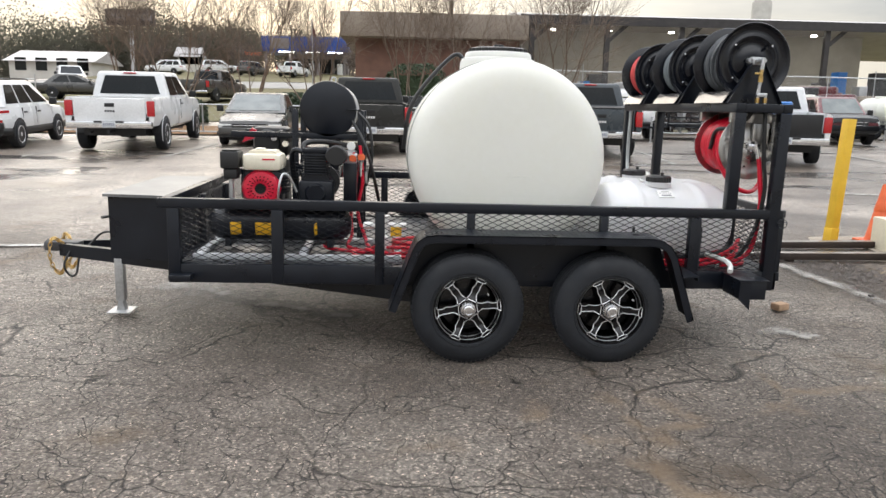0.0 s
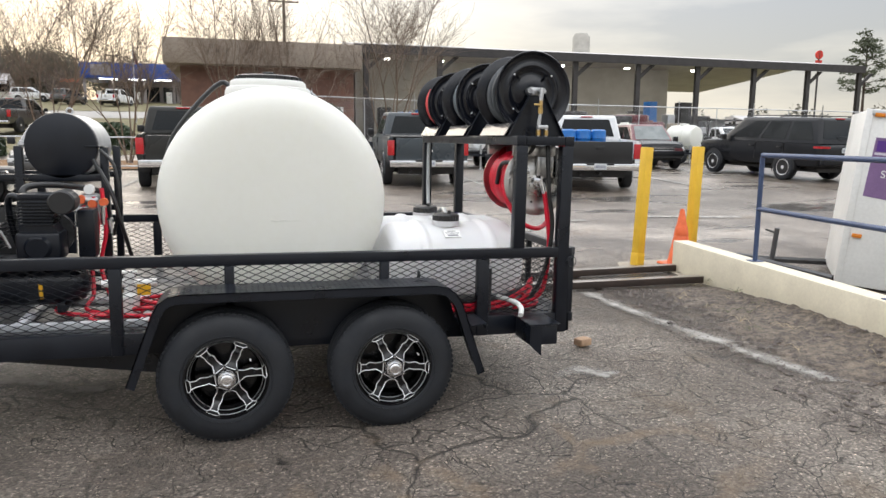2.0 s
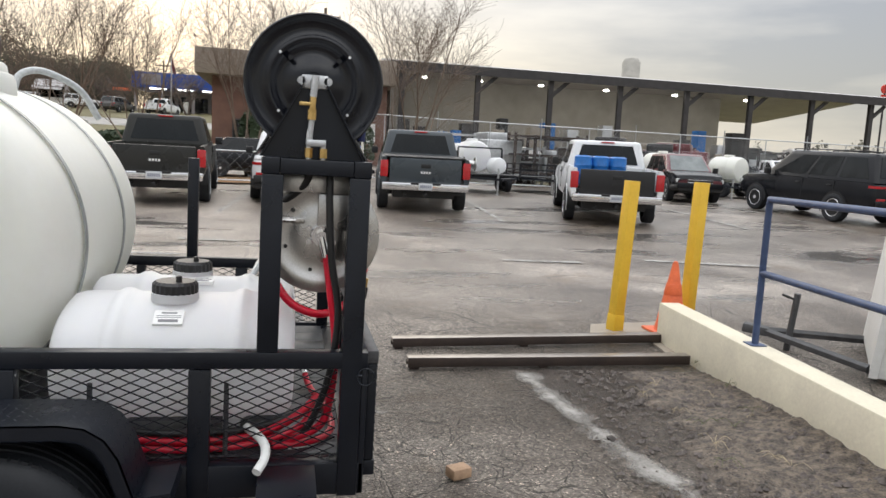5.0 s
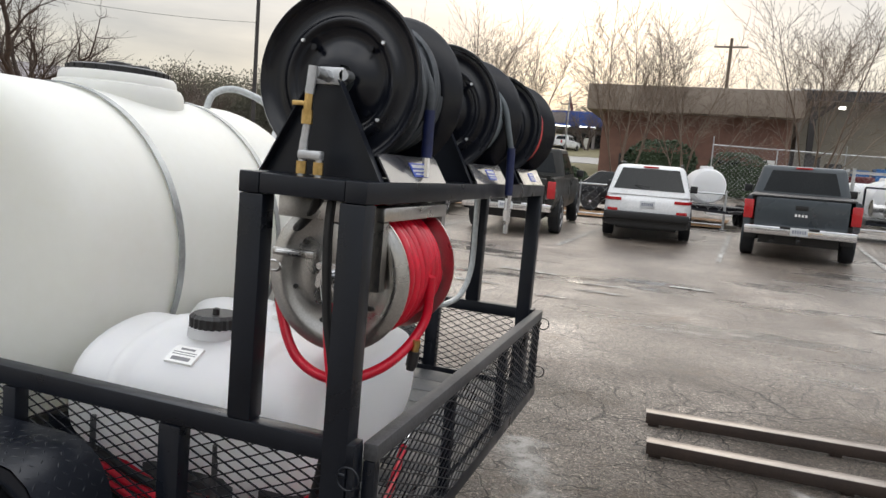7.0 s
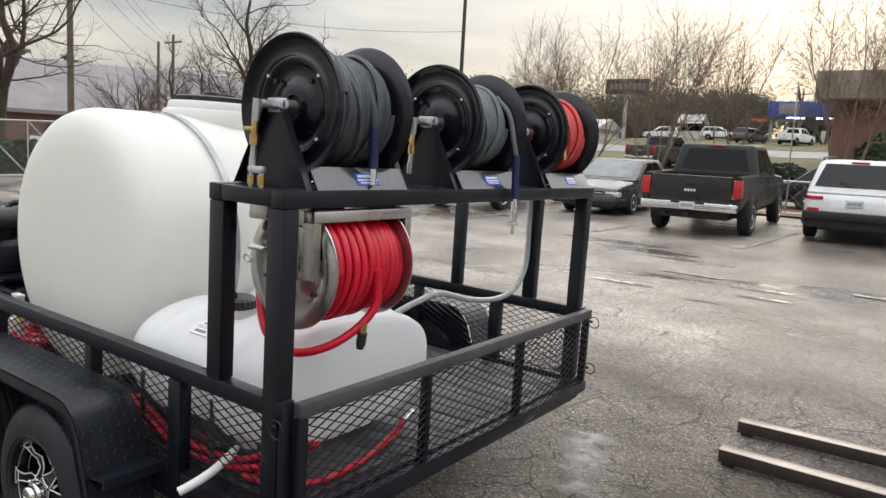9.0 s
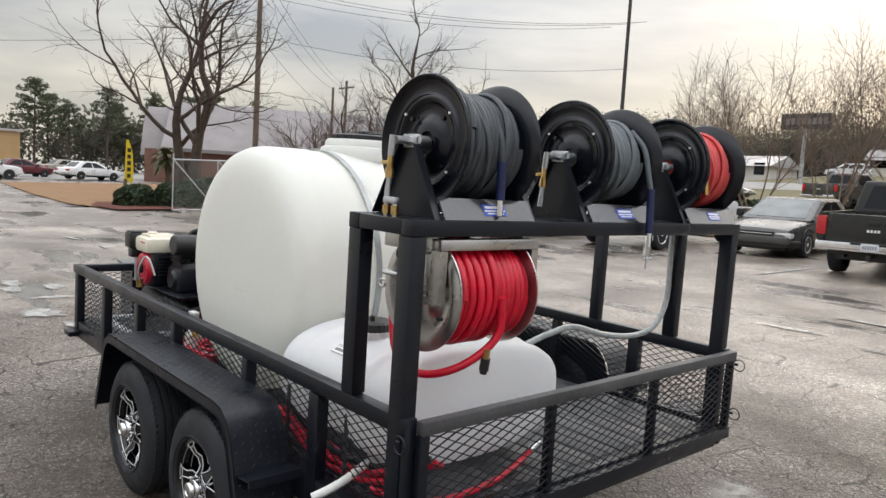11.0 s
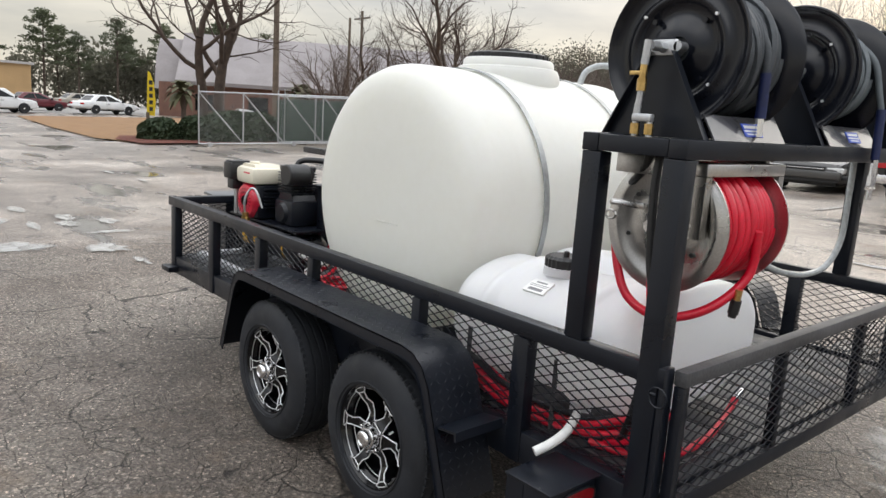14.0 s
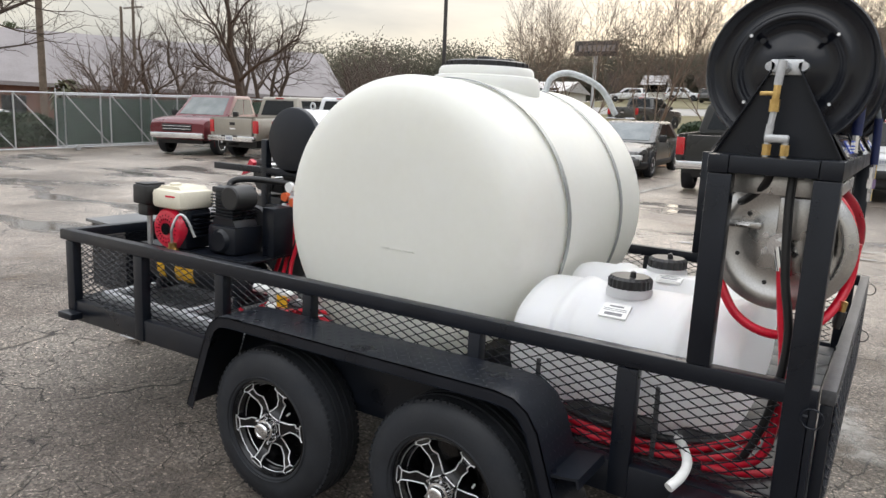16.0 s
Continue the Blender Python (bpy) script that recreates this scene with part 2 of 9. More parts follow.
def solo(name, bm, material, label, category, m=None, group="", kind="", smooth=40):
    """A thing that is one mesh."""
    ob = new(name, finish(bm, name, material, smooth))
    if m is not None:
        ob.matrix_world = m
    return tagged(ob, label, category, group, kind)


def box(bm, x0, x1, y0, y1, z0, z1, bevel=0.0, m=None):
    vs = [bm.verts.new((x, y, z)) for x in (x0, x1) for y in (y0, y1) for z in (z0, z1)]
    fs = [bm.faces.new([vs[i] for i in q]) for q in ((0, 1, 3, 2), (4, 6, 7, 5), (0, 4, 5, 1), (2, 3, 7, 6), (0, 2, 6, 4), (1, 5, 7, 3))]
    if bevel:
        es = list({e for f in fs for e in f.edges})
        made = bmesh.ops.bevel(bm, geom=es, offset=bevel, segments=2, affect="EDGES", profile=0.5)
        vs = list({v for f in made["faces"] for v in f.verts} | {v for v in vs if v.is_valid})
    if m is not None:
        for v in vs:
            v.co = m @ v.co
    return vs


def prism(bm, pts, axis, a, b):
    """A polygon pushed along an axis from a to b. pts are the two other coordinates in x, y, z order."""
    def at(p, w):
        q = list(p)
        q.insert(axis, w)
        return q
    lo, hi = [bm.verts.new(at(p, a)) for p in pts], [bm.verts.new(at(p, b)) for p in pts]
    bm.faces.new(lo)
    bm.faces.new(hi[::-1])
    for i in range(len(pts)):
        j = (i + 1) % len(pts)
        bm.faces.new((lo[i], lo[j], hi[j], hi[i]))
    return lo + hi


def smooth_path(pts, steps=6):
    """Points of a round curve through the given ones."""
    p = [Vector(q) for q in pts]
    p = [p[0] * 2 - p[1], *p, p[-1] * 2 - p[-2]]
    out = []
    for i in range(1, len(p) - 2):
        for k in range(steps):
            t = k / steps
            a, b, c, d = p[i - 1], p[i], p[i + 1], p[i + 2]
            out.append(0.5 * ((2 * b) + (c - a) * t + (2 * a - 5 * b + 4 * c - d) * t * t + (3 * b - a - 3 * c + d) * t ** 3))
    return out + [p[-2]]


def sweep(bm, pts, r, seg=8, caps=True):
    """A tube along points. r is a number or one for each point."""
    pts = [Vector(q) for q in pts]
    rs = r if isinstance(r, (list, tuple)) else [r] * len(pts)
    rings, side = [], None
    for i, q in enumerate(pts):
        d = (pts[min(i + 1, len(pts) - 1)] - pts[max(i - 1, 0)]).normalized()
        if side is None:
            side = d.orthogonal().normalized()
        side = (side - d * side.dot(d)).normalized()
        up = d.cross(side)
        rings.append([bm.verts.new(q + rs[i] * (math.cos(2 * math.pi * k / seg) * side + math.sin(2 * math.pi * k / seg) * up)) for k in range(seg)])
    for a, b in zip(rings, rings[1:]):
        for k in range(seg):
            bm.faces.new((a[k], a[(k + 1) % seg], b[(k + 1) % seg], b[k]))
    if caps:
        bm.faces.new(rings[0][::-1])
        bm.faces.new(rings[-1])


def rod(bm, a, b, r, seg=12):
    sweep(bm, [a, b], r, seg)


def lathe(bm, profile, centre, axis="y", seg=40, closed=False):
    """A profile of (along, radius) turned round an axis through the centre."""
    c, rings = Vector(centre), []
    for s, r in profile:
        ring = []
        for k in range(seg):
            u, v = r * math.cos(2 * math.pi * k / seg), r * math.sin(2 * math.pi * k / seg)
            ring.append(bm.verts.new(c + Vector({"x": (s, u, v), "y": (u, s, v), "z": (u, v, s)}[axis])))
        rings.append(ring)
    pairs = list(zip(rings, rings[1:])) + ([(rings[-1], rings[0])] if closed else [])
    for a, b in pairs:
        for k in range(seg):
            bm.faces.new((a[k], a[(k + 1) % seg], b[(k + 1) % seg], b[k]))
    if not closed:
        for ring in (rings[0], rings[-1]):
            if profile[0 if ring is rings[0] else -1][1] > 1e-4:
                bm.faces.new(ring)
    bmesh.ops.remove_doubles(bm, verts=[v for ring in rings for v in ring], dist=1e-5)


def arc_ring(c, r, a0, a1, n, axis="y"):
    c = Vector(c)
    out = []
    for k in range(n + 1):
        a = a0 + (a1 - a0) * k / n
        u, v = r * math.cos(a), r * math.sin(a)
        out.append(c + Vector({"x": (0, u, v), "y": (u, 0, v), "z": (u, v, 0)}[axis]))
    return out


def ground_z(x, y):
    """The lot is level by the trailer and climbs gently away from it; past the verge the land rises to the street."""
    def ease(a, b, v):
        t = min(max((v - a) / (b - a), 0.0), 1.0)
        return t * t * (3 - 2 * t)
    return 0.03 * min(max(y - 8.0, 0.0), 16.0) + 0.070 * min(max(y - 30.0, 0.0), 90.0) * ease(-50, -34, x) * (1 - ease(3, 10, x))


# ---- ground ----
def asphalt():
    m = bpy.data.materials.new("wet_asphalt")
    m.use_nodes = True
    nt = m.node_tree
    n, l = nt.nodes, nt.links
    b = n["Principled BSDF"]
    co = n.new("ShaderNodeTexCoord")

    def tex(kind, scale, **kw):
        t = n.new(kind)
        t.inputs["Scale"].default_value = scale
        for k, v in kw.items():
            t.inputs[k].default_value = v
        l.new(co.outputs["Object"], t.inputs["Vector"])
        return t

    def ramp(src, stops):
        r = n.new("ShaderNodeValToRGB")
        e = r.color_ramp.elements
        while len(e) < len(stops):
            e.new(0.5)
        for k, (p, c) in enumerate(stops):
            e[k].position, e[k].color = p, (*c, 1)
        l.new(src, r.inputs["Fac"])
        return r.outputs["Color"]

    def mix(fac, a, c, kind="MIX"):
        x = n.new("ShaderNodeMix")
        x.data_type, x.blend_type = "RGBA", kind
        if isinstance(fac, float):
            x.inputs[0].default_value = fac
        else:
            l.new(fac, x.inputs[0])
        l.new(a, x.inputs[6])
        l.new(c, x.inputs[7])
        return x.outputs[2]

    blotch = tex("ShaderNodeTexNoise", 0.55, Detail=6.0, Roughness=0.6)
    grain = tex("ShaderNodeTexNoise", 38.0, Detail=6.0, Roughness=0.75)
    stones = tex("ShaderNodeTexVoronoi", 95.0, Randomness=1.0)
    base = ramp(blotch.outputs["Fac"], [(0.30, (0.150, 0.124, 0.104)), (0.46, (0.295, 0.252, 0.217)), (0.58, (0.415, 0.365, 0.32)), (0.72, (0.57, 0.515, 0.46))])
    sep = n.new("ShaderNodeSeparateColor")
    l.new(stones.outputs["Color"], sep.inputs["Color"])
    speck = ramp(sep.outputs["Red"], [(0.0, (0.30, 0.285, 0.27)), (0.50, (0.85, 0.84, 0.82)), (0.86, (1.25, 1.23, 1.19)), (0.95, (2.1, 2.05, 1.98)), (1.0, (3.4, 3.3, 3.2))])
    colour = mix(0.75, base, speck, "MULTIPLY")
    fine = ramp(grain.outputs["Fac"], [(0.36, (0.30, 0.30, 0.30)), (0.64, (1.62, 1.62, 1.62))])
    colour = mix(0.7, colour, fine, "MULTIPLY")
    # rusty and pale stains with outlines of their own
    stain = tex("ShaderNodeTexNoise", 1.15, Detail=5.0, Roughness=0.62)
    stain_f = ramp(stain.outputs["Fac"], [(0.57, (0, 0, 0)), (0.71, (0.75, 0.75, 0.75))])
    rust = n.new("ShaderNodeRGB")
    rust.outputs[0].default_value = (0.22, 0.155, 0.095, 1)
    colour = mix(stain_f, colour, rust.outputs[0])
    # cracks: cells bent by noise
    warp = tex("ShaderNodeTexNoise", 2.2, Detail=4.0)
    shifted = n.new("ShaderNodeVectorMath")
    shifted.operation = "MULTIPLY_ADD"
    l.new(warp.outputs["Color"], shifted.inputs[0])
    shifted.inputs[1].default_value = (0.42, 0.42, 0.0)
    l.new(co.outputs["Object"], shifted.inputs[2])
    height = None
    for scale, wide in ((0.62, 0.0055), (1.35, 0.0065), (2.6, 0.009), (4.6, 0.012), (8.5, 0.018)):
        v = n.new("ShaderNodeTexVoronoi")
        v.feature, v.inputs["Scale"].default_value = "DISTANCE_TO_EDGE", scale
        l.new(shifted.outputs[0], v.inputs["Vector"])
        crack = ramp(v.outputs["Distance"], [(0.0, (0.08, 0.073, 0.067)), (wide * 0.55, (0.27, 0.255, 0.245)), (wide, (0.88, 0.88, 0.88)), (wide * 1.6, (1.12, 1.12, 1.12)), (wide * 3.5, (1, 1, 1))])
        mask = ramp(tex("ShaderNodeTexNoise", 0.42 * scale, Detail=3.0).outputs["Fac"], [(0.42, (0, 0, 0)), (0.54, (1, 1, 1))])
        crack = mix(mask, ramp(v.outputs["Distance"], [(0.0, (1, 1, 1)), (1.0, (1, 1, 1))]), crack)
        colour = mix(1.0, colour, crack, "MULTIPLY")
        height = crack if height is None else mix(1.0, height, crack, "MULTIPLY")
    # tan silt washed into the widest cracks beside the wheels
    silt_v = n.new("ShaderNodeTexVoronoi")
    silt_v.feature, silt_v.inputs["Scale"].default_value = "DISTANCE_TO_EDGE", 1.55
    l.new(shifted.outputs[0], silt_v.inputs["Vector"])
    silt = ramp(silt_v.outputs["Distance"], [(0.0, (1, 1, 1)), (0.035, (0.75, 0.75, 0.75)), (0.075, (0, 0, 0))])
    bed = ramp(tex("ShaderNodeTexNoise", 1.3, Detail=6.0, Roughness=0.65).outputs["Fac"], [(0.48, (0, 0, 0)), (0.60, (0.85, 0.85, 0.85))])
    plan = n.new("ShaderNodeSeparateXYZ")
    l.new(co.outputs["Object"], plan.inputs["Vector"])
    gate = None
    for axis, a0, a1 in (("X", -0.3, 0.5), ("X", 3.2, 2.2), ("Y", 4.3, 3.9), ("Y", 2.0, 2.5)):
        g = n.new("ShaderNodeMapRange")
        g.inputs["From Min"].default_value, g.inputs["From Max"].default_value = a0, a1
        l.new(plan.outputs[axis], g.inputs["Value"])
        if gate is None:
            gate = g.outputs["Result"]
        else:
            x2 = n.new("ShaderNodeMath")
            x2.operation = "MULTIPLY"
            l.new(gate, x2.inputs[0])
            l.new(g.outputs["Result"], x2.inputs[1])
            gate = x2.outputs[0]
    silt = mix(1.0, silt, bed, "MULTIPLY")
    where_silt = n.new("ShaderNodeMath")
    where_silt.operation = "MULTIPLY"
    l.new(silt, where_silt.inputs[0])
    l.new(gate, where_silt.inputs[1])
    tan_silt = n.new("ShaderNodeRGB")
    tan_silt.outputs[0].default_value = (0.40, 0.29, 0.19, 1)
    colour = mix(where_silt.outputs[0], colour, tan_silt.outputs[0])
    # wet film: darker and glossy, standing water where it is deepest
    wet = tex("ShaderNodeTexNoise", 0.33, Detail=5.0, Roughness=0.6, Distortion=0.8)
    # the corner behind the trailer drains slowly and stays damp
    spot = n.new("ShaderNodeSeparateXYZ")
    l.new(co.outputs["Object"], spot.inputs["Vector"])
    east = n.new("ShaderNodeMapRange")
    east.inputs["From Min"].default_value, east.inputs["From Max"].default_value = 0.5, 3.2
    east.inputs["To Min"].default_value, east.inputs["To Max"].default_value = 0.0, 0.13
    l.new(spot.outputs["X"], east.inputs["Value"])
    wetter = n.new("ShaderNodeMath")
    wetter.operation = "ADD"
    l.new(wet.outputs["Fac"], wetter.inputs[0])
    l.new(east.outputs["Result"], wetter.inputs[1])
    damp = ramp(wetter.outputs[0], [(0.42, (1, 1, 1)), (0.64, (0.55, 0.535, 0.52))])
    colour = mix(1.0, colour, damp, "MULTIPLY")
    l.new(colour, b.inputs["Base Color"])
    rough = ramp(wetter.outputs[0], [(0.36, (0.66, 0.66, 0.66)), (0.56, (0.46, 0.46, 0.46)), (0.68, (0.30, 0.30, 0.30))])
    # standing water in the lowest spots, stretched along the fall of the lot
    low = n.new("ShaderNodeMapping")
    low.inputs["Scale"].default_value = (0.32, 0.85, 1.0)
    low.inputs["Location"].default_value = (2.7, 1.4, 0.0)
    l.new(co.outputs["Object"], low.inputs["Vector"])
    pool = n.new("ShaderNodeTexNoise")
    pool.inputs["Scale"].default_value, pool.inputs["Detail"].default_value, pool.inputs["Roughness"].default_value = 1.0, 6.0, 0.55
    l.new(low.outputs["Vector"], pool.inputs["Vector"])
    where = n.new("ShaderNodeSeparateXYZ")
    l.new(co.outputs["Object"], where.inputs["Vector"])
    dry = n.new("ShaderNodeMapRange")
    dry.inputs["From Min"].default_value, dry.inputs["From Max"].default_value = 4.5, 9.5
    dry.inputs["To Min"].default_value, dry.inputs["To Max"].default_value = -0.10, 0.05
    l.new(where.outputs["Y"], dry.inputs["Value"])
    west = n.new("ShaderNodeMapRange")
    west.inputs["From Min"].default_value, west.inputs["From Max"].default_value = -3.0, -6.0
    west.inputs["To Min"].default_value, west.inputs["To Max"].default_value = -0.10, 0.078
    l.new(where.outputs["X"], west.inputs["Value"])
    more = n.new("ShaderNodeMath")
    more.operation = "MAXIMUM"
    l.new(dry.outputs["Result"], more.inputs[0])
    l.new(west.outputs["Result"], more.inputs[1])
    level = n.new("ShaderNodeMath")
    level.operation = "ADD"
    l.new(pool.outputs["Fac"], level.inputs[0])
    l.new(more.outputs[0], level.inputs[1])
    # the film of water is thicker beyond the trailer, where the lot is smoother too
    film = n.new("ShaderNodeMapRange")
    film.inputs["From Min"].default_value, film.inputs["From Max"].default_value = 0.0, 0.055
    film.inputs["To Min"].default_value, film.inputs["To Max"].default_value = 0.0, 0.8
    l.new(more.outputs[0], film.inputs["Value"])
    sleek = n.new("ShaderNodeRGB")
    sleek.outputs[0].default_value = (0.27, 0.27, 0.27, 1)
    rough = mix(film.outputs["Result"], rough, sleek.outputs[0])
    flood = ramp(level.outputs[0], [(0.625, (0, 0, 0)), (0.70, (1, 1, 1))])
    wet_col = n.new("ShaderNodeRGB")
    wet_col.outputs[0].default_value = (0.12, 0.11, 0.10, 1)
    colour = mix(flood, colour, wet_col.outputs[0])
    glassy = n.new("ShaderNodeRGB")
    glassy.outputs[0].default_value = (0.11, 0.11, 0.11, 1)
    rough = mix(flood, rough, glassy.outputs[0])
    l.new(colour, b.inputs["Base Color"])
    l.new(rough, b.inputs["Roughness"])
    hsum = mix(0.5, fine, speck)
    hsum = mix(0.65, hsum, height, "MULTIPLY")
    flat_ = n.new("ShaderNodeRGB")
    flat_.outputs[0].default_value = (1.0, 1.0, 1.0, 1)
    hsum = mix(flood, hsum, flat_.outputs[0])
    bp = n.new("ShaderNodeBump")
    bp.inputs["Distance"].default_value = 0.022
    soft = n.new("ShaderNodeMapRange")
    soft.inputs["From Min"].default_value, soft.inputs["From Max"].default_value = 0.0, 0.055
    soft.inputs["To Min"].default_value, soft.inputs["To Max"].default_value = 0.9, 0.22
    l.new(more.outputs[0], soft.inputs["Value"])
    l.new(soft.outputs["Result"], bp.inputs["Strength"])
    l.new(hsum, bp.inputs["Height"])
    l.new(bp.outputs["Normal"], b.inputs["Normal"])
    return m


M["asphalt"] = asphalt()


def sheet(name, xs, ys, material, lift=0.0, label="", bumpy=0.0):
    bm = bmesh.new()
    grid = [[bm.verts.new((x, y, ground_z(x, y) + lift + (bumpy * noise.noise(Vector((x * 0.6, y * 0.6, 0))) if abs(x) < 40 and abs(y) < 40 else 0))) for y in ys] for x in xs]
    for a, b in zip(grid, grid[1:]):
        for k in range(len(ys) - 1):
            bm.faces.new((a[k], b[k], b[k + 1], a[k + 1]))
    return solo(name, bm, material, label, "ground", kind="structure")


def steps(a, b, k):
    return [a + (b - a) * i / k for i in range(k + 1)]


sheet("ground", [-2500, -400, -120, *steps(-60, 60, 120), 120, 400, 2500], [-2500, -400, -100, *steps(-40, 60, 100), *steps(63, 132, 23), 400, 2500], M["asphalt"], label="worn cracked grey asphalt parking lot, wet after rain", bumpy=0.012)


# ---- the trailer ----
T = pose(0.78, 0, 0.345, 0, 0.7, 0) @ Matrix.Translation((-0.78, 0, -0.345))
NEAR, FAR = 4.285, 6.455
DECK, RAIL = 0.545, 0.941


def link(name, me, parent, m, label=""):
    """A part that shares a mesh."""
    ob = new(name, me)
    ob.parent = parent
    ob.matrix_basis = (Matrix.Translation(-Vector(parent["base"])) if not parent.parent and parent.get("base") else Matrix()) @ m
    return tagged(ob, label)


def expanded(bm, origin, u, v, width, height, lwd=0.076, rise=0.017, thick=0.0020):
    """Strands of expanded metal filling a width by height panel spanned by u and v."""
    o, u, v = Vector(origin), Vector(u), Vector(v)
    w = u.cross(v)
    cols, rows = round(width / (lwd / 2)), round(height / rise)
    du, dv = width / cols, height / rows
    verts, faces = [], []
    for j in range(rows + 1):
        zs = [min(max(j * dv + (dv / 2 if (k + j) % 2 else -dv / 2), 0), height) for k in range(cols + 1)]
        first = len(verts)
        for k in range(cols + 1):
            c = o + u * (k * du) + v * zs[k]
            verts += [c + v * thick + w * thick, c + v * thick - w * thick, c - v * thick - w * thick, c - v * thick + w * thick]
        for k in range(cols):
            a, b = first + 4 * k, first + 4 * k + 4
            faces += [(a + i, a + (i + 1) % 4, b + (i + 1) % 4, b + i) for i in range(4)]
    vs = [bm.verts.new(q) for q in verts]
    for f in faces:
        bm.faces.new([vs[i] for i in f])


def wheel_meshes():
    """A tyre, a rim, one spoke, its bright edging and a hub cap, round the y axis; the outer side looks to -y."""
    bm = bmesh.new()
    prof = [(0.005, 0.205), (-0.012, 0.215), (-0.016, 0.25), (-0.012, 0.29), (0.004, 0.322), (0.020, 0.338), (0.036, 0.3445),
            (0.060, 0.3465), (0.062, 0.339), (0.070, 0.339), (0.072, 0.347), (0.098, 0.3475), (0.100, 0.340), (0.108, 0.340), (0.110, 0.3475), (0.136, 0.347),
            (0.138, 0.339), (0.146, 0.339), (0.148, 0.3465), (0.172, 0.3445), (0.188, 0.338), (0.204, 0.322), (0.220, 0.29), (0.224, 0.25), (0.220, 0.215), (0.203, 0.205)]
    lathe(bm, prof, (0, 0, 0), "y", 72, closed=True)
    for k in range(72):
        a = 2 * math.pi * k / 72
        turn = Matrix.Rotation(a, 4, "Y")
        box(bm, -0.009, 0.009, 0.016, 0.042, 0.328, 0.3435, 0, turn @ Matrix.Rotation(0.0, 4, "Z"))
        box(bm, -0.009, 0.009, 0.166, 0.192, 0.328, 0.3435, 0, turn @ Matrix.Rotation(radians(2.5), 4, "Y"))
    for r in (0.226,):
        lathe(bm, [(-0.012, r - 0.003), (-0.0185, r), (-0.012, r + 0.003)], (0, 0, 0), "y", 72, closed=True)
    for v in bm.verts:
        k = math.hypot(v.co.x, v.co.z)
        q = 0.205 + (k - 0.205) * 0.965
        v.co.x, v.co.z = v.co.x * q / k, v.co.z * q / k
    tyre = finish(bm, "tyre", M["rubber"], 35)
    bm = bmesh.new()
    lathe(bm, [(0.006, 0.214), (-0.004, 0.212), (-0.006, 0.204), (0.012, 0.196), (0.030, 0.188), (0.034, 0.184), (0.060, 0.180), (0.15, 0.174), (0.20, 0.206), (0.20, 0.199), (0.152, 0.168), (0.135, 0.160), (0.130, 0.05), (0.130, 0.0)], (0, 0, 0), "y", 60)
    bmesh.ops.delete(bm, geom=[q for q in bm.faces if len(q.verts) > 30], context="FACES_ONLY")
    lathe(bm, [(0.126, 0.0), (0.010, 0.0), (0.012, 0.060), (0.126, 0.080)], (0, 0, 0), "y", 36)
    rim = finish(bm, "wheel", M["rim_black"], 35)
    # one spoke: narrow waist, flared tip
    pts = [(-0.0335, 0.056), (-0.024, 0.072), (-0.017, 0.092), (-0.0215, 0.128), (-0.0155, 0.150), (-0.0195, 0.178), (-0.034, 0.187), (-0.032, 0.198), (0.032, 0.198), (0.034, 0.187), (0.0195, 0.178), (0.0155, 0.150), (0.0215, 0.128), (0.017, 0.092), (0.024, 0.072), (0.0335, 0.056)]
    depth = (0.014, 0.028, 0.038, 0.036, 0.018, 0.008, 0.004, 0.008)
    run = [Vector((x, depth[min(k, 15 - k)], z)) for k, (x, z) in enumerate(pts)]
    bm = bmesh.new()
    fronts = [bm.verts.new(p) for p in run]
    backs = [bm.verts.new((p.x * 0.8, 0.062, p.z)) for p in run]
    for k in range(7):
        bm.faces.new((fronts[k], fronts[k + 1], fronts[14 - k], fronts[15 - k]))
    for k in range(15):
        bm.faces.new((fronts[k], backs[k], backs[k + 1], fronts[k + 1]))
    spoke = finish(bm, "spoke", M["rim_black"], 30)
    bm = bmesh.new()
    sweep(bm, [p - Vector((0, 0.001, 0)) for p in run + [run[0]]], 0.0027, 5)
    sweep(bm, [run[5], run[10]], 0.0024, 5)
    edging = finish(bm, "spoke_edging", M["machined"], 60)
    bm = bmesh.new()
    lathe(bm, [(0.02, 0.048), (-0.014, 0.046), (-0.020, 0.043), (-0.022, 0.036), (-0.040, 0.034), (-0.044, 0.030), (-0.045, 0.022), (-0.041, 0.020), (-0.042, 0.0)], (0, 0, 0), "y", 32)
    cap = finish(bm, "hub_cap", M["chrome"], 40)
    bm = bmesh.new()
    lathe(bm, [(0.02, 0.008), (-0.002, 0.008), (-0.008, 0.005), (-0.009, 0.0)], (0, 0, 0), "y", 8)
    nut = finish(bm, "lug_nut", M["chrome"], 40)
    # two bright rings shaped in for reflections inside the black barrel
    bm = bmesh.new()
    for r, y in ((0.1925, 0.014), (0.181, 0.048)):
        lathe(bm, [(y, r - 0.0022), (y - 0.003, r), (y, r + 0.0022)], (0, 0, 0), "y", 60, closed=True)
    lip = finish(bm, "rim_ring", M["galvanised"], 40)
    bm = bmesh.new()
    rod(bm, (0, 0.01, 0.150), (0.004, -0.008, 0.150), 0.0042, 8)
    valve = finish(bm, "valve_stem", M["machined"], 40)
    return tyre, rim, spoke, edging, cap, nut, valve, lip


TYRE, RIM, SPOKE, EDGING, HUBCAP, NUT, VALVE, GLINT_RINGS = wheel_meshes()


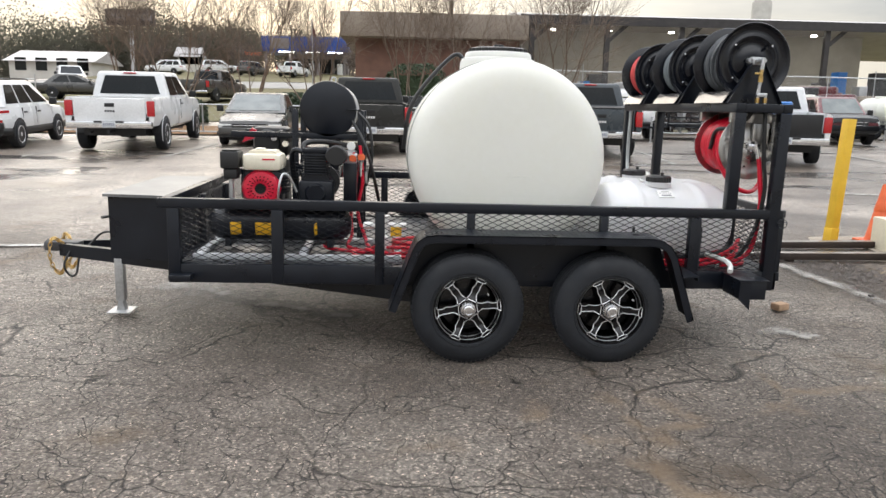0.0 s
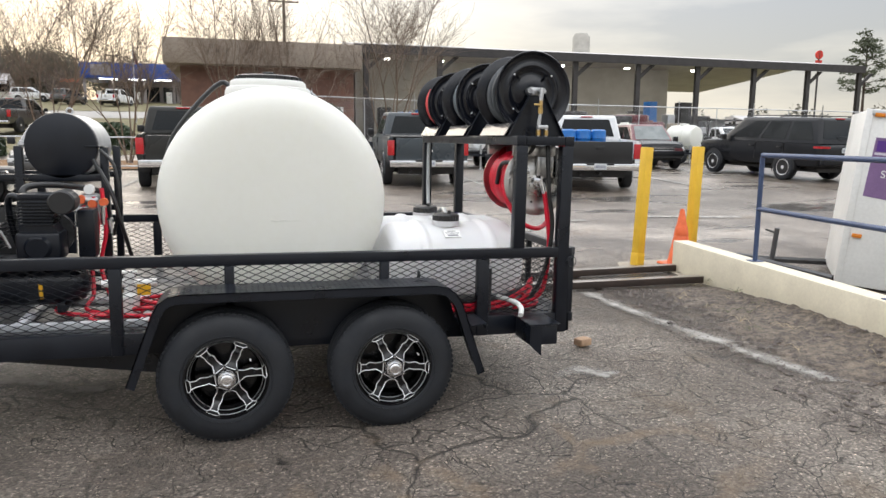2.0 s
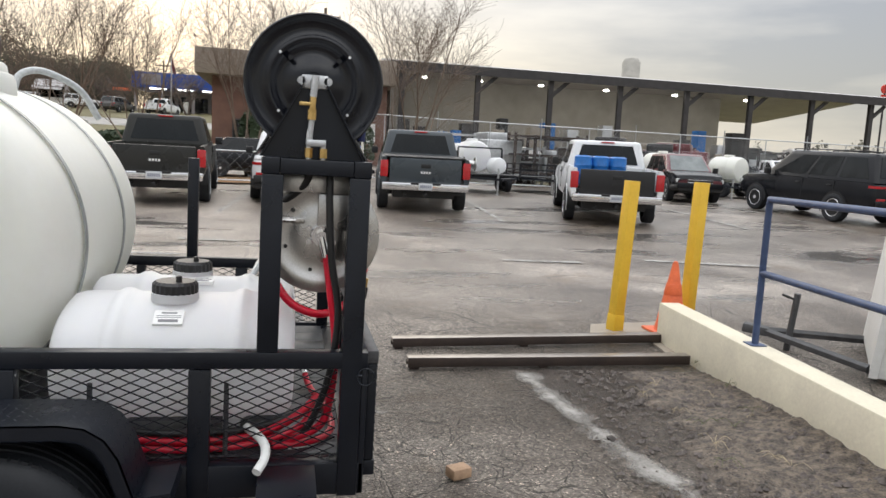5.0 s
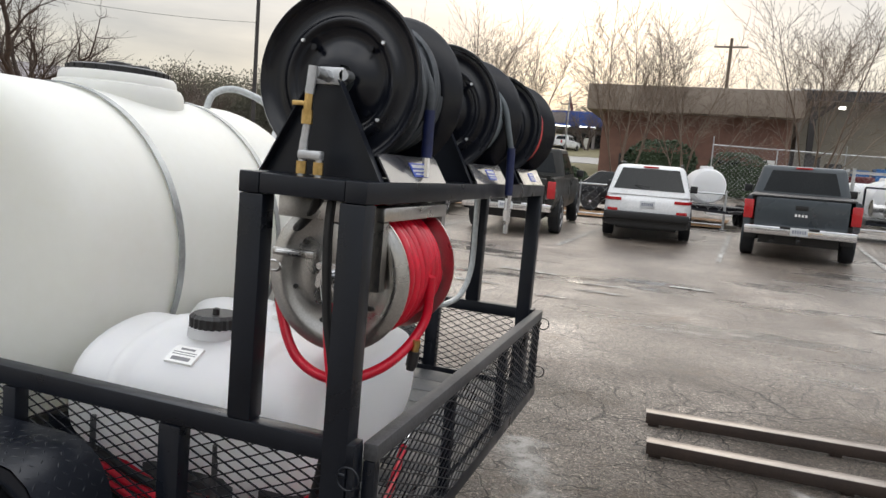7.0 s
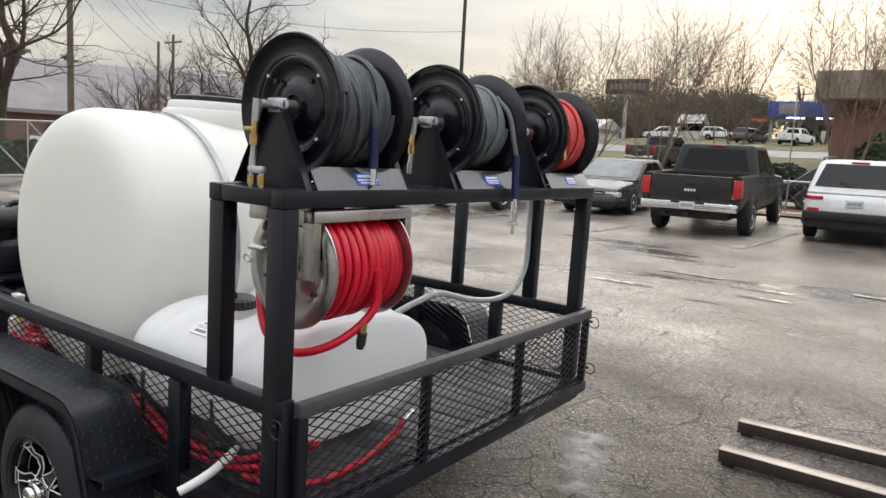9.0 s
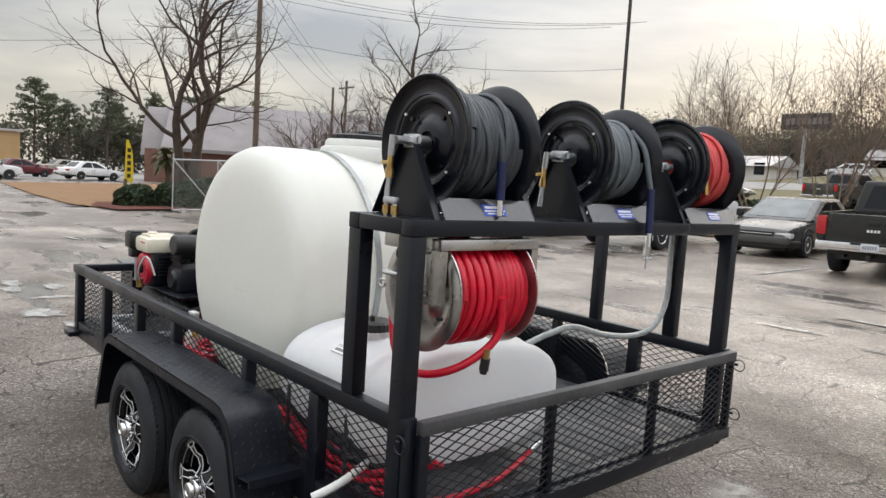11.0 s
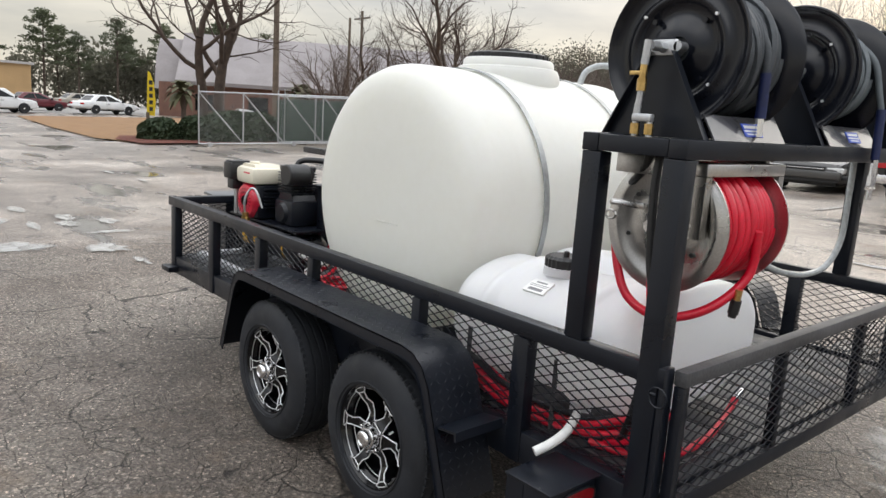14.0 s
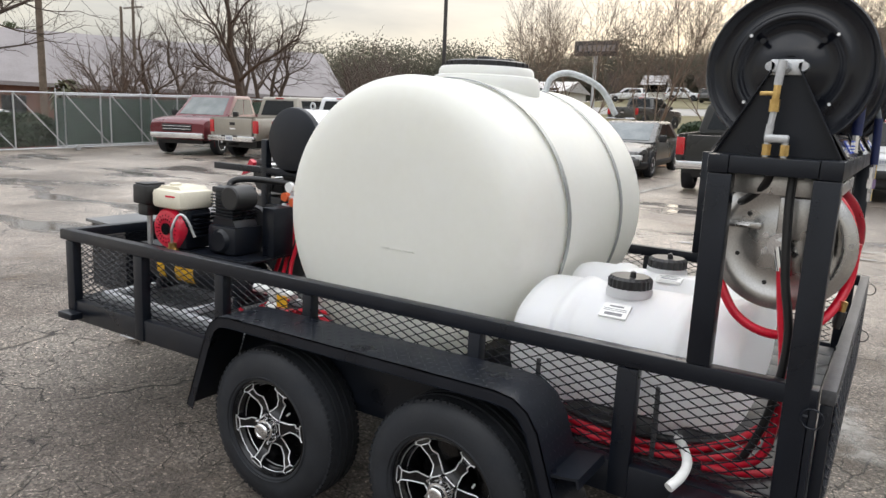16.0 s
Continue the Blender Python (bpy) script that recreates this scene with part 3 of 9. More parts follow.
def trailer_wheel(parent, m, spin):
    w = link("wheel", RIM, parent, m @ Matrix.Rotation(spin, 4, "Y"), "six-spoke black alloy wheel with bright machined edges")
    link("tyre", TYRE, w, Matrix())
    for k in range(6):
        turn = Matrix.Rotation(k * math.pi / 3, 4, "Y")
        link("spoke", SPOKE, w, turn)
        link("spoke_edging", EDGING, w, turn)
        link("lug_nut", NUT, w, turn @ Matrix.Rotation(math.pi / 6, 4, "Y") @ Matrix.Translation((0.0, -0.004, 0.061)) )
    link("rim_ring", GLINT_RINGS, w, Matrix())
    link("hub_cap", HUBCAP, w, Matrix(), "chrome hub cap")
    link("valve_stem", VALVE, w, Matrix.Rotation(0.5, 4, "Y"))


def build_trailer():
    tr = thing("utility_trailer", "black tandem-axle utility trailer with expanded-metal sides and a rear gate", "trailer", (0.78, 5.357, 0.0), T)
    black = M["black_paint"]

    def bar(name, *dims, bevel=0.004, mat_=None, label=""):
        bm = bmesh.new()
        box(bm, *dims, bevel)
        return part(name, bm, mat_ or black, tr, label)

    # side frames
    stations = ((-1.445, -1.375), (-0.835, -0.765), (-0.215, -0.155), (0.345, 0.395), (1.175, 1.225), (1.745, 1.815))
    for side, (a, b) in (("near", (NEAR, NEAR + 0.05)), ("far", (FAR - 0.05, FAR))):
        bar("top_rail", -1.50, 2.335, a - 0.002, b + 0.002, RAIL - 0.058, RAIL)
        bar("frame_rail", -1.45, 2.335, a + 0.002, b + 0.03 if side == "near" else b - 0.002, 0.43, DECK)
        for i, (x0, x1) in enumerate(stations):
            low = 0.43 if i not in (3, 4) else DECK + 0.002
            bar("side_post", x0, x1, a - 0.004 if side == "near" else a + 0.003, b - 0.003 if side == "near" else b + 0.004, low, RAIL - 0.06)
        edges = [s for st in stations for s in st][1:] + [2.235]
        for x0, x1 in zip(edges[::2], edges[1::2]):
            bm = bmesh.new()
            expanded(bm, (x0, (a + b) / 2 + (0.018 if side == "near" else -0.018), DECK + 0.004), (1, 0, 0), (0, 0, 1), x1 - x0, RAIL - 0.062 - DECK)
            part("mesh_panel", bm, black, tr, smooth=0)
    # front rail, mesh and corner blocks
    bar("front_rail", -1.498, -1.44, NEAR + 0.055, FAR - 0.055, RAIL - 0.056, RAIL - 0.003)
    bar("front_sill", -1.45, -1.39, NEAR + 0.09, FAR - 0.06, 0.43, DECK)
    for y in (4.98, 5.68):
        bar("front_post", -1.445, -1.395, y, y + 0.05, DECK + 0.002, RAIL - 0.058)
    for y0, y1 in ((NEAR + 0.055, 4.978), (5.032, 5.678), (5.732, FAR - 0.055)):
        bm = bmesh.new()
        expanded(bm, (-1.42, y0, DECK + 0.004), (0, 1, 0), (0, 0, 1), y1 - y0, RAIL - 0.062 - DECK)
        part("mesh_panel", bm, black, tr, smooth=0)
    bar("marker_bracket", -1.43, -1.30, NEAR - 0.075, NEAR - 0.006, 0.455, 0.49)
    # deck boards and cross members
    for k in range(11):
        y0 = NEAR + 0.09 + k * 0.1775
        bar("deck_board", -1.385, 2.27, y0, y0 + 0.173, DECK - 0.035, DECK, bevel=0.003, mat_=M["deck"])
    for x in (-1.0, -0.4, 0.2, 0.8, 1.4, 2.0):
        bar("cross_member", x, x + 0.05, NEAR + 0.085, FAR - 0.06, 0.44, DECK - 0.037)
    bar("rear_sill", 2.272, 2.335, NEAR + 0.09, FAR - 0.06, 0.425, DECK)
    # tongue
    for s in (-1, 1):
        bm = bmesh.new()
        vs = prism(bm, [(-2.52, 5.357 + s * 0.03), (-2.52, 5.357 + s * 0.085), (0.10, 5.357 + s * 0.99), (0.10, 5.357 + s * 0.93)], 2, 0.375, 0.462)
        for v in vs:
            if v.co.x > -1:
                v.co.z -= 0.085 if v.co.z < 0.4 else 0.04
        part("tongue_beam", bm, black, tr, smooth=0)
    bm = bmesh.new()
    box(bm, -2.60, -2.40, 5.302, 5.412, 0.40, 0.47, 0.012)
    lathe(bm, [(0.0, 0.0), (0.0, 0.052), (0.05, 0.05), (0.075, 0.03), (0.082, 0.0)], (-2.61, 5.357, 0.405), "z", 20)
    part("coupler", bm, M["black_worn"], tr, "worn dark steel ball coupler")
    for s in (-1, 1):
        bm = bmesh.new()
        run = smooth_path([(-2.50, 5.357 + s * 0.07, 0.47), (-2.56, 5.357 + s * 0.10, 0.50), (-2.58, 5.357 + s * 0.11, 0.36), (-2.53, 5.357 + s * 0.1, 0.25), (-2.48, 5.357 + s * 0.1, 0.29), (-2.42, 5.357 + s * 0.08, 0.40)], 4)
        for i in range(len(run) - 1):
            c, d = (run[i] + run[i + 1]) / 2, (run[i + 1] - run[i]).normalized()
            e = d.orthogonal().normalized() if i % 2 else d.cross(d.orthogonal()).normalized()
            loop = [c + d * 0.024 * math.cos(a) + e * 0.012 * math.sin(a) for a in steps(0, 2 * math.pi, 8)]
            sweep(bm, loop, 0.0042, 5, False)
        part("safety_chain", bm, M["brass"], tr, "tarnished yellow safety chain")
    bm = bmesh.new()
    sweep(bm, smooth_path([(-2.42, 5.28, 0.46), (-2.46, 5.2, 0.33), (-2.43, 5.2, 0.25), (-2.38, 5.2, 0.26), (-2.36, 5.24, 0.40), (-2.3, 5.3, 0.47), (-2.2, 5.3, 0.55), (-2.02, 5.3, 0.52)], 8), 0.008, 8)
    part("breakaway_cable", bm, M["black_hose"], tr)
    jack = None
    bm = bmesh.new()
    box(bm, -2.075, -2.015, 5.10, 5.16, 0.085, 0.46, 0.004)
    for z in (0.16, 0.26, 0.36):
        lathe(bm, [(-0.002, 0.0), (-0.002, 0.009), (0.002, 0.009)], (-2.045, 5.10, z), "y", 10)
    jack = part("jack_leg", bm, M["galvanised"], tr, "galvanised drop-leg jack")
    bm = bmesh.new()
    box(bm, -2.125, -1.965, 5.04, 5.22, 0.008, 0.016, 0.002)
    prism(bm, [(-2.075, 0.016), (-2.015, 0.016), (-2.03, 0.085), (-2.06, 0.085)], 1, 5.10, 5.16)
    part("jack_foot", bm, M["galvanised"], jack)
    # storage box on the tongue
    bm = bmesh.new()
    prism(bm, [(-1.96, 4.76), (-1.515, 4.70), (-1.515, 6.02), (-1.96, 5.96)], 2, 0.47, 0.882)
    tool = part("storage_box", bm, black, tr, "black steel storage box on the tongue")
    bm = bmesh.new()
    prism(bm, [(-1.985, 4.735), (-1.505, 4.68), (-1.505, 6.04), (-1.985, 5.985)], 2, 0.884, 0.902)
    part("lid", bm, M["lid_grey"], tool, "wet grey aluminium lid")
    bm = bmesh.new()
    rod(bm, (-2.02, 5.0, 0.72), (-1.955, 5.0, 0.72), 0.012)
    rod(bm, (-2.02, 5.0, 0.72), (-2.06, 4.9, 0.72), 0.010)
    part("latch", bm, M["black_worn"], tool)
    # running gear
    for x in (0.348, 1.212):
        bm = bmesh.new()
        rod(bm, (x, NEAR - 0.1, 0.345), (x, FAR + 0.1, 0.345), 0.032)
        part("axle", bm, black, tr)
        trailer_wheel(tr, Matrix.Translation((x, 4.080, 0.337)), 0.384 if x < 1 else 0.576)
        trailer_wheel(tr, pose(x, FAR + NEAR - 4.080, 0.337, 0, 0, 180), 0.4)
    prof = [(-0.125, 0.335), (0.005, 0.690), (0.035, 0.745), (0.085, 0.780), (0.15, 0.789), (1.42, 0.789), (1.49, 0.778), (1.545, 0.742), (1.585, 0.68), (1.72, 0.29)]
    for s, ya, yb in ((-1, 4.045, NEAR - 0.006), (1, FAR + NEAR - 4.045, FAR + 0.006)):
        bm = bmesh.new()
        inner = []
        for i, (x, z) in enumerate(prof):
            a, b = prof[max(i - 1, 0)], prof[min(i + 1, len(prof) - 1)]
            d = Vector((b[0] - a[0], 0, b[1] - a[1])).normalized()
            inner.append((x + d.z * 0.006, z - d.x * 0.006))
        rows = [[bm.verts.new((x, y, z)) for x, z in pr] for y, pr in ((ya, prof), (yb, prof), (yb, inner), (ya, inner))]
        for r0, r1 in zip(rows, rows[1:] + rows[:1]):
            for k in range(len(prof) - 1):
                bm.faces.new((r0[k], r0[k + 1], r1[k + 1], r1[k]))
        lip = []
        for i, (x, z) in enumerate(prof):
            a, b = prof[max(i - 1, 0)], prof[min(i + 1, len(prof) - 1)]
            d = Vector((b[0] - a[0], 0, b[1] - a[1])).normalized()
            lip.append((x + d.z * 0.045, z - d.x * 0.045))
        r0, r1 = [bm.verts.new((x, ya, z)) for x, z in prof], [bm.verts.new((x, ya, z)) for x, z in lip]
        r2 = [bm.verts.new((x, ya - s * -0.006, z)) for x, z in lip]
        for k in range(len(prof) - 1):
            bm.faces.new((r0[k], r0[k + 1], r1[k + 1], r1[k]))
            bm.faces.new((r1[k], r1[k + 1], r2[k + 1], r2[k]))
        fender = part("fender", bm, black, tr, "black tread-plate fender over both wheels", smooth=25)
        # raised lozenges of the tread plate
        bm = bmesh.new()
        length = 0.0
        for (x0, z0), (x1, z1) in zip(prof, prof[1:]):
            run = math.hypot(x1 - x0, z1 - z0)
            d = Vector(((x1 - x0) / run, 0, (z1 - z0) / run))
            up = Vector((-d.z, 0, d.x))
            q = -length % 0.03
            while q < run:
                for j in range(7):
                    y = min(ya, yb) + 0.018 + j * 0.033
                    c = Vector((x0, y, z0)) + d * q
                    e, f = ((d + Vector((0, 1, 0))).normalized(), (d - Vector((0, 1, 0))).normalized()) if (j + round((length + q) / 0.03)) % 2 else ((d - Vector((0, 1, 0))).normalized(), (d + Vector((0, 1, 0))).normalized())
                    ring = [bm.verts.new(p) for p in (c + e * 0.012, c + f * 0.0035, c - e * 0.012, c - f * 0.0035)]
                    top = bm.verts.new(c + up * 0.0014)
                    for i in range(4):
                        bm.faces.new((ring[i], ring[(i + 1) % 4], top))
                q += 0.03
            length += run
        part("tread_pattern", bm, black, fender, smooth=0, kind="stuff")
        bm = bmesh.new()
        y = yb + (0.002 if s < 0 else -0.002)
        prism(bm, [(-0.06, 0.47), (0.02, 0.70), (0.10, 0.782), (1.48, 0.782), (1.56, 0.70), (1.64, 0.47)], 1, y, y + 0.003)
        part("inner_panel", bm, black, fender, smooth=0)
        bm = bmesh.new()
        if s < 0:
            prism(bm, [(1.632, 0.553), (1.728, 0.566), (1.734, 0.534), (1.726, 0.533), (1.720, 0.556), (1.636, 0.545)], 1, ya + 0.01, yb)
        else:
            prism(bm, [(1.632, 0.553), (1.728, 0.566), (1.734, 0.534), (1.726, 0.533), (1.720, 0.556), (1.636, 0.545)], 1, yb, ya - 0.01)
        part("step", bm, black, fender, smooth=0)
        # lamp box
        y0, y1 = (NEAR - 0.245, NEAR - 0.004) if s < 0 else (FAR + 0.004, FAR + 0.245)
        bm = bmesh.new()
        box(bm, 1.985, 2.150, y0 + 0.006, y1 - 0.006, 0.425, 0.536, 0.004)
        box(bm, 1.978, 2.166, y0, y1, 0.537, 0.545, 0.002)
        yo = y0 + 0.007 if s < 0 else y1 - 0.007
        prism(bm, [(1.985, 0.535), (1.985, 0.425), (2.055, 0.36), (2.055, 0.535)], 1, yo - 0.003, yo + 0.003)
        lamp = part("lamp_box", bm, black, tr, "black steel tail lamp box")
        yc = y1 - 0.092 if s < 0 else y0 + 0.092
        oval = [(yc + 0.078 * math.copysign(abs(math.cos(a)) ** 0.6, math.cos(a)), 0.483 + 0.027 * math.copysign(abs(math.sin(a)) ** 0.8, math.sin(a))) for a in steps(0, 2 * math.pi, 32)[:-1]]
        bm = bmesh.new()
        prism(bm, oval, 0, 2.148, 2.156)
        lens = part("lens", bm, M["dull_red"], lamp, "red oval tail lamp lens")
        bm = bmesh.new()
        sweep(bm, [Vector((2.153, yc + (y - yc) * 1.05, 0.483 + (z - 0.483) * 1.12)) for y, z in oval + oval[:1]], 0.004, 6, False)
        part("grommet", bm, M["rubber"], lens, "black rubber grommet")
    # rack over the back of the bed
    top = 1.592
    for x0, x1, ya, yb, low in ((1.96, 2.03, NEAR - 0.003, NEAR + 0.055, RAIL + 0.001), (2.245, 2.315, NEAR - 0.003, NEAR + 0.06, 0.425), (1.96, 2.03, FAR - 0.055, FAR + 0.003, RAIL + 0.001), (2.245, 2.315, FAR - 0.06, FAR + 0.003, 0.425), (1.46, 1.52, FAR - 0.055, FAR + 0.003, RAIL + 0.001)):
        bar("rack_post", x0, x1, ya, yb, low, top - 0.056)
    bar("rack_rail", 1.958, 2.017, NEAR - 0.005, FAR + 0.005, top - 0.055, top)
    bar("rack_rail", 2.258, 2.317, NEAR - 0.005, FAR + 0.005, top - 0.055, top)
    for y in (NEAR - 0.004, FAR - 0.054):
        bar("rack_tie", 2.018, 2.257, y, y + 0.058, top - 0.053, top - 0.002)
    bm = bmesh.new()
    box(bm, 2.018, 2.257, NEAR + 0.056, FAR - 0.056, top - 0.006, top - 0.002, 0)
    part("rack_shelf", bm, black, tr)
    # rear gate
    bar("hinge_plate", 2.316, 2.3365, NEAR + 0.002, NEAR + 0.052, 0.43, RAIL - 0.01)
    bm = bmesh.new()
    g0, g1 = NEAR + 0.045, FAR - 0.005
    box(bm, 2.338, 2.378, g0, g1, RAIL - 0.052, RAIL - 0.006, 0.003)
    gate = part("gate", bm, M["black_worn"], tr, "black hinged rear gate with scraped top rail")
    for y in (g0, 4.98, 5.70, g1 - 0.04):
        bm = bmesh.new()
        box(bm, 2.340, 2.374, y, y + 0.034, 0.535, RAIL - 0.054, 0.003)
        part("gate_post", bm, black, gate)
    bm = bmesh.new()
    box(bm, 2.338, 2.380, g0, g1, 0.478, 0.533, 0.003)
    part("gate_sill", bm, black, gate)
    bm = bmesh.new()
    expanded(bm, (2.3785, g0 + 0.03, 0.535), (0, 1, 0), (0, 0, 1), g1 - g0 - 0.06, RAIL - 0.052 - 0.535)
    part("mesh_panel", bm, black, gate, smooth=0)
    for y, z in ((NEAR + 0.01, 0.858), (FAR - 0.02, 0.86), (FAR - 0.02, 0.60)):
        bm = bmesh.new()
        x = 2.34 if y < 5 else 2.385
        cc = Vector((x - 0.012, NEAR - 0.012, z)) if y < 5 else Vector((x, FAR + 0.012, z))
        sweep(bm, [cc + Vector((0.030 * math.cos(a), -0.002 if y < 5 else 0.002, 0.030 * math.sin(a))) for a in steps(0, 2 * math.pi, 16)], 0.0028, 6, False)
        rod(bm, cc + Vector((-0.032, 0.012, 0)), cc + Vector((-0.012, 0.012, 0)), 0.007, 10)
        part("gate_pin", bm, black, gate, "ring-pull gate pin")
    return tr


M["deck"] = mat("deck", (0.062, 0.064, 0.068), (0.034, 0.036, 0.039), 0.34, scale=3, fine=70, bump=0.5, rough2=0.6, random_tint=0.25)
TRAILER = build_trailer()


# ---- on the trailer: tanks ----
def water_tank():
    cx, cz, r = 0.628, 1.197, 0.637
    tk = thing("water_tank", "large round cream-white plastic water tank strapped across the trailer", "tank", (cx, 5.28, DECK), T)
    y0, y1 = 4.50, 6.06
    half = [(0.000, 0.0), (0.000, 0.30), (0.004, 0.46), (0.012, 0.53), (0.030, 0.578), (0.058, 0.610), (0.095, 0.628), (0.14, 0.636), (0.30, 0.637)]
    mid = [(y0 + 0.36, 0.637), (y0 + 0.39, 0.632), (y0 + 0.44, 0.632), (y0 + 0.47, 0.638), (5.28, 0.639)]
    prof = [(y0 + s, q) for s, q in half] + mid
    prof += [(2 * 5.28 - s, q) for s, q in reversed(prof[:-1])]
    bm = bmesh.new()
    lathe(bm, prof, (cx, 0, cz), "y", 96)
    for v in bm.verts:
        v.co.z = max(v.co.z, DECK + 0.014)
    body = part("body", bm, M["poly_tank"], tk, smooth=50)
    for x in (cx - 0.44, cx + 0.36):
        bm = bmesh.new()
        box(bm, x, x + 0.08, y0 + 0.12, y1 - 0.12, DECK, DECK + 0.11, 0.01)
        part("cradle", bm, M["black_paint"], tk)
    for y in (4.945, 5.615):
        bm = bmesh.new()
        ring = arc_ring((cx, y, cz), 0.6405, radians(-48), radians(228), 60)
        vs = [[bm.verts.new(p + Vector((0, dy, 0)) + (p - Vector((cx, y, cz))).normalized() * dr) for dy, dr in ((-0.016, 0), (-0.016, 0.005), (0.016, 0.005), (0.016, 0))] for p in ring]
        for a, b in zip(vs, vs[1:]):
            for k in range(4):
                bm.faces.new((a[k], a[(k + 1) % 4], b[(k + 1) % 4], b[k]))
        part("strap", bm, M["strap_steel"], tk, "grey steel hold-down strap")
    bm = bmesh.new()
    lathe(bm, [(cz + 0.55, 0.275), (cz + 0.64, 0.270), (cz + 0.665, 0.258), (cz + 0.672, 0.240), (cz + 0.70, 0.236), (cz + 0.712, 0.225), (cz + 0.714, 0.0)], (cx, 5.28, 0), "z", 56)
    neck = part("manway_neck", bm, M["poly_tank"], body)
    bm = bmesh.new()
    lathe(bm, [(cz + 0.705, 0.206), (cz + 0.735, 0.204), (cz + 0.742, 0.19), (cz + 0.738, 0.12), (cz + 0.736, 0.0)], (cx, 5.28, 0), "z", 48)
    for k in range(24):
        a = 2 * math.pi * k / 24
        box(bm, 0.196, 0.210, -0.012, 0.012, cz + 0.707, cz + 0.735, 0, Matrix.Translation((cx, 5.28, 0)) @ Matrix.Rotation(a, 4, "Z"))
    lid = part("manway_lid", bm, M["black_plastic"], tk, "black ribbed screw lid")
    bm = bmesh.new()
    box(bm, cx - 0.15, cx + 0.15, 5.255, 5.305, cz + 0.735, cz + 0.756, 0.006)
    box(bm, cx - 0.035, cx + 0.035, 5.235, 5.325, cz + 0.735, cz + 0.768, 0.006)
    part("lid_grip", bm, M["black_plastic"], lid)
    bm = bmesh.new()
    for k, (dx, w) in enumerate(((0.02, 0.06), (0.09, 0.05), (-0.03, 0.04))):
        box(bm, cx + dx, cx + dx + w, y0 - 0.002, y0 + 0.004, 1.09 - 0.0 * k, 1.098, 0.001)
    part("moulded_mark", bm, M["poly_tank"], body)
    bm = bmesh.new()
    sweep(bm, smooth_path([(cx - 0.22, 5.42, cz + 0.66), (cx - 0.30, 5.46, cz + 0.70), (cx - 0.48, 5.46, cz + 0.52), (cx - 0.62, 5.46, cz + 0.30), (cx - 0.665, 5.46, cz)], 8), 0.016, 10)
    part("breather_hose", bm, M["black_hose"], tk)
    bm = bmesh.new()
    sweep(bm, smooth_path([(cx + 0.12, 5.72, cz + 0.60), (cx + 0.14, 5.76, cz + 0.70), (cx + 0.22, 5.84, cz + 0.73), (cx + 0.36, 5.92, cz + 0.66), (cx + 0.44, 5.98, cz + 0.52)], 8), 0.017, 12)
    part("fill_hose", bm, M["clear_hose"], tk, "grey ribbed fill hose")
    return tk


water_tank()


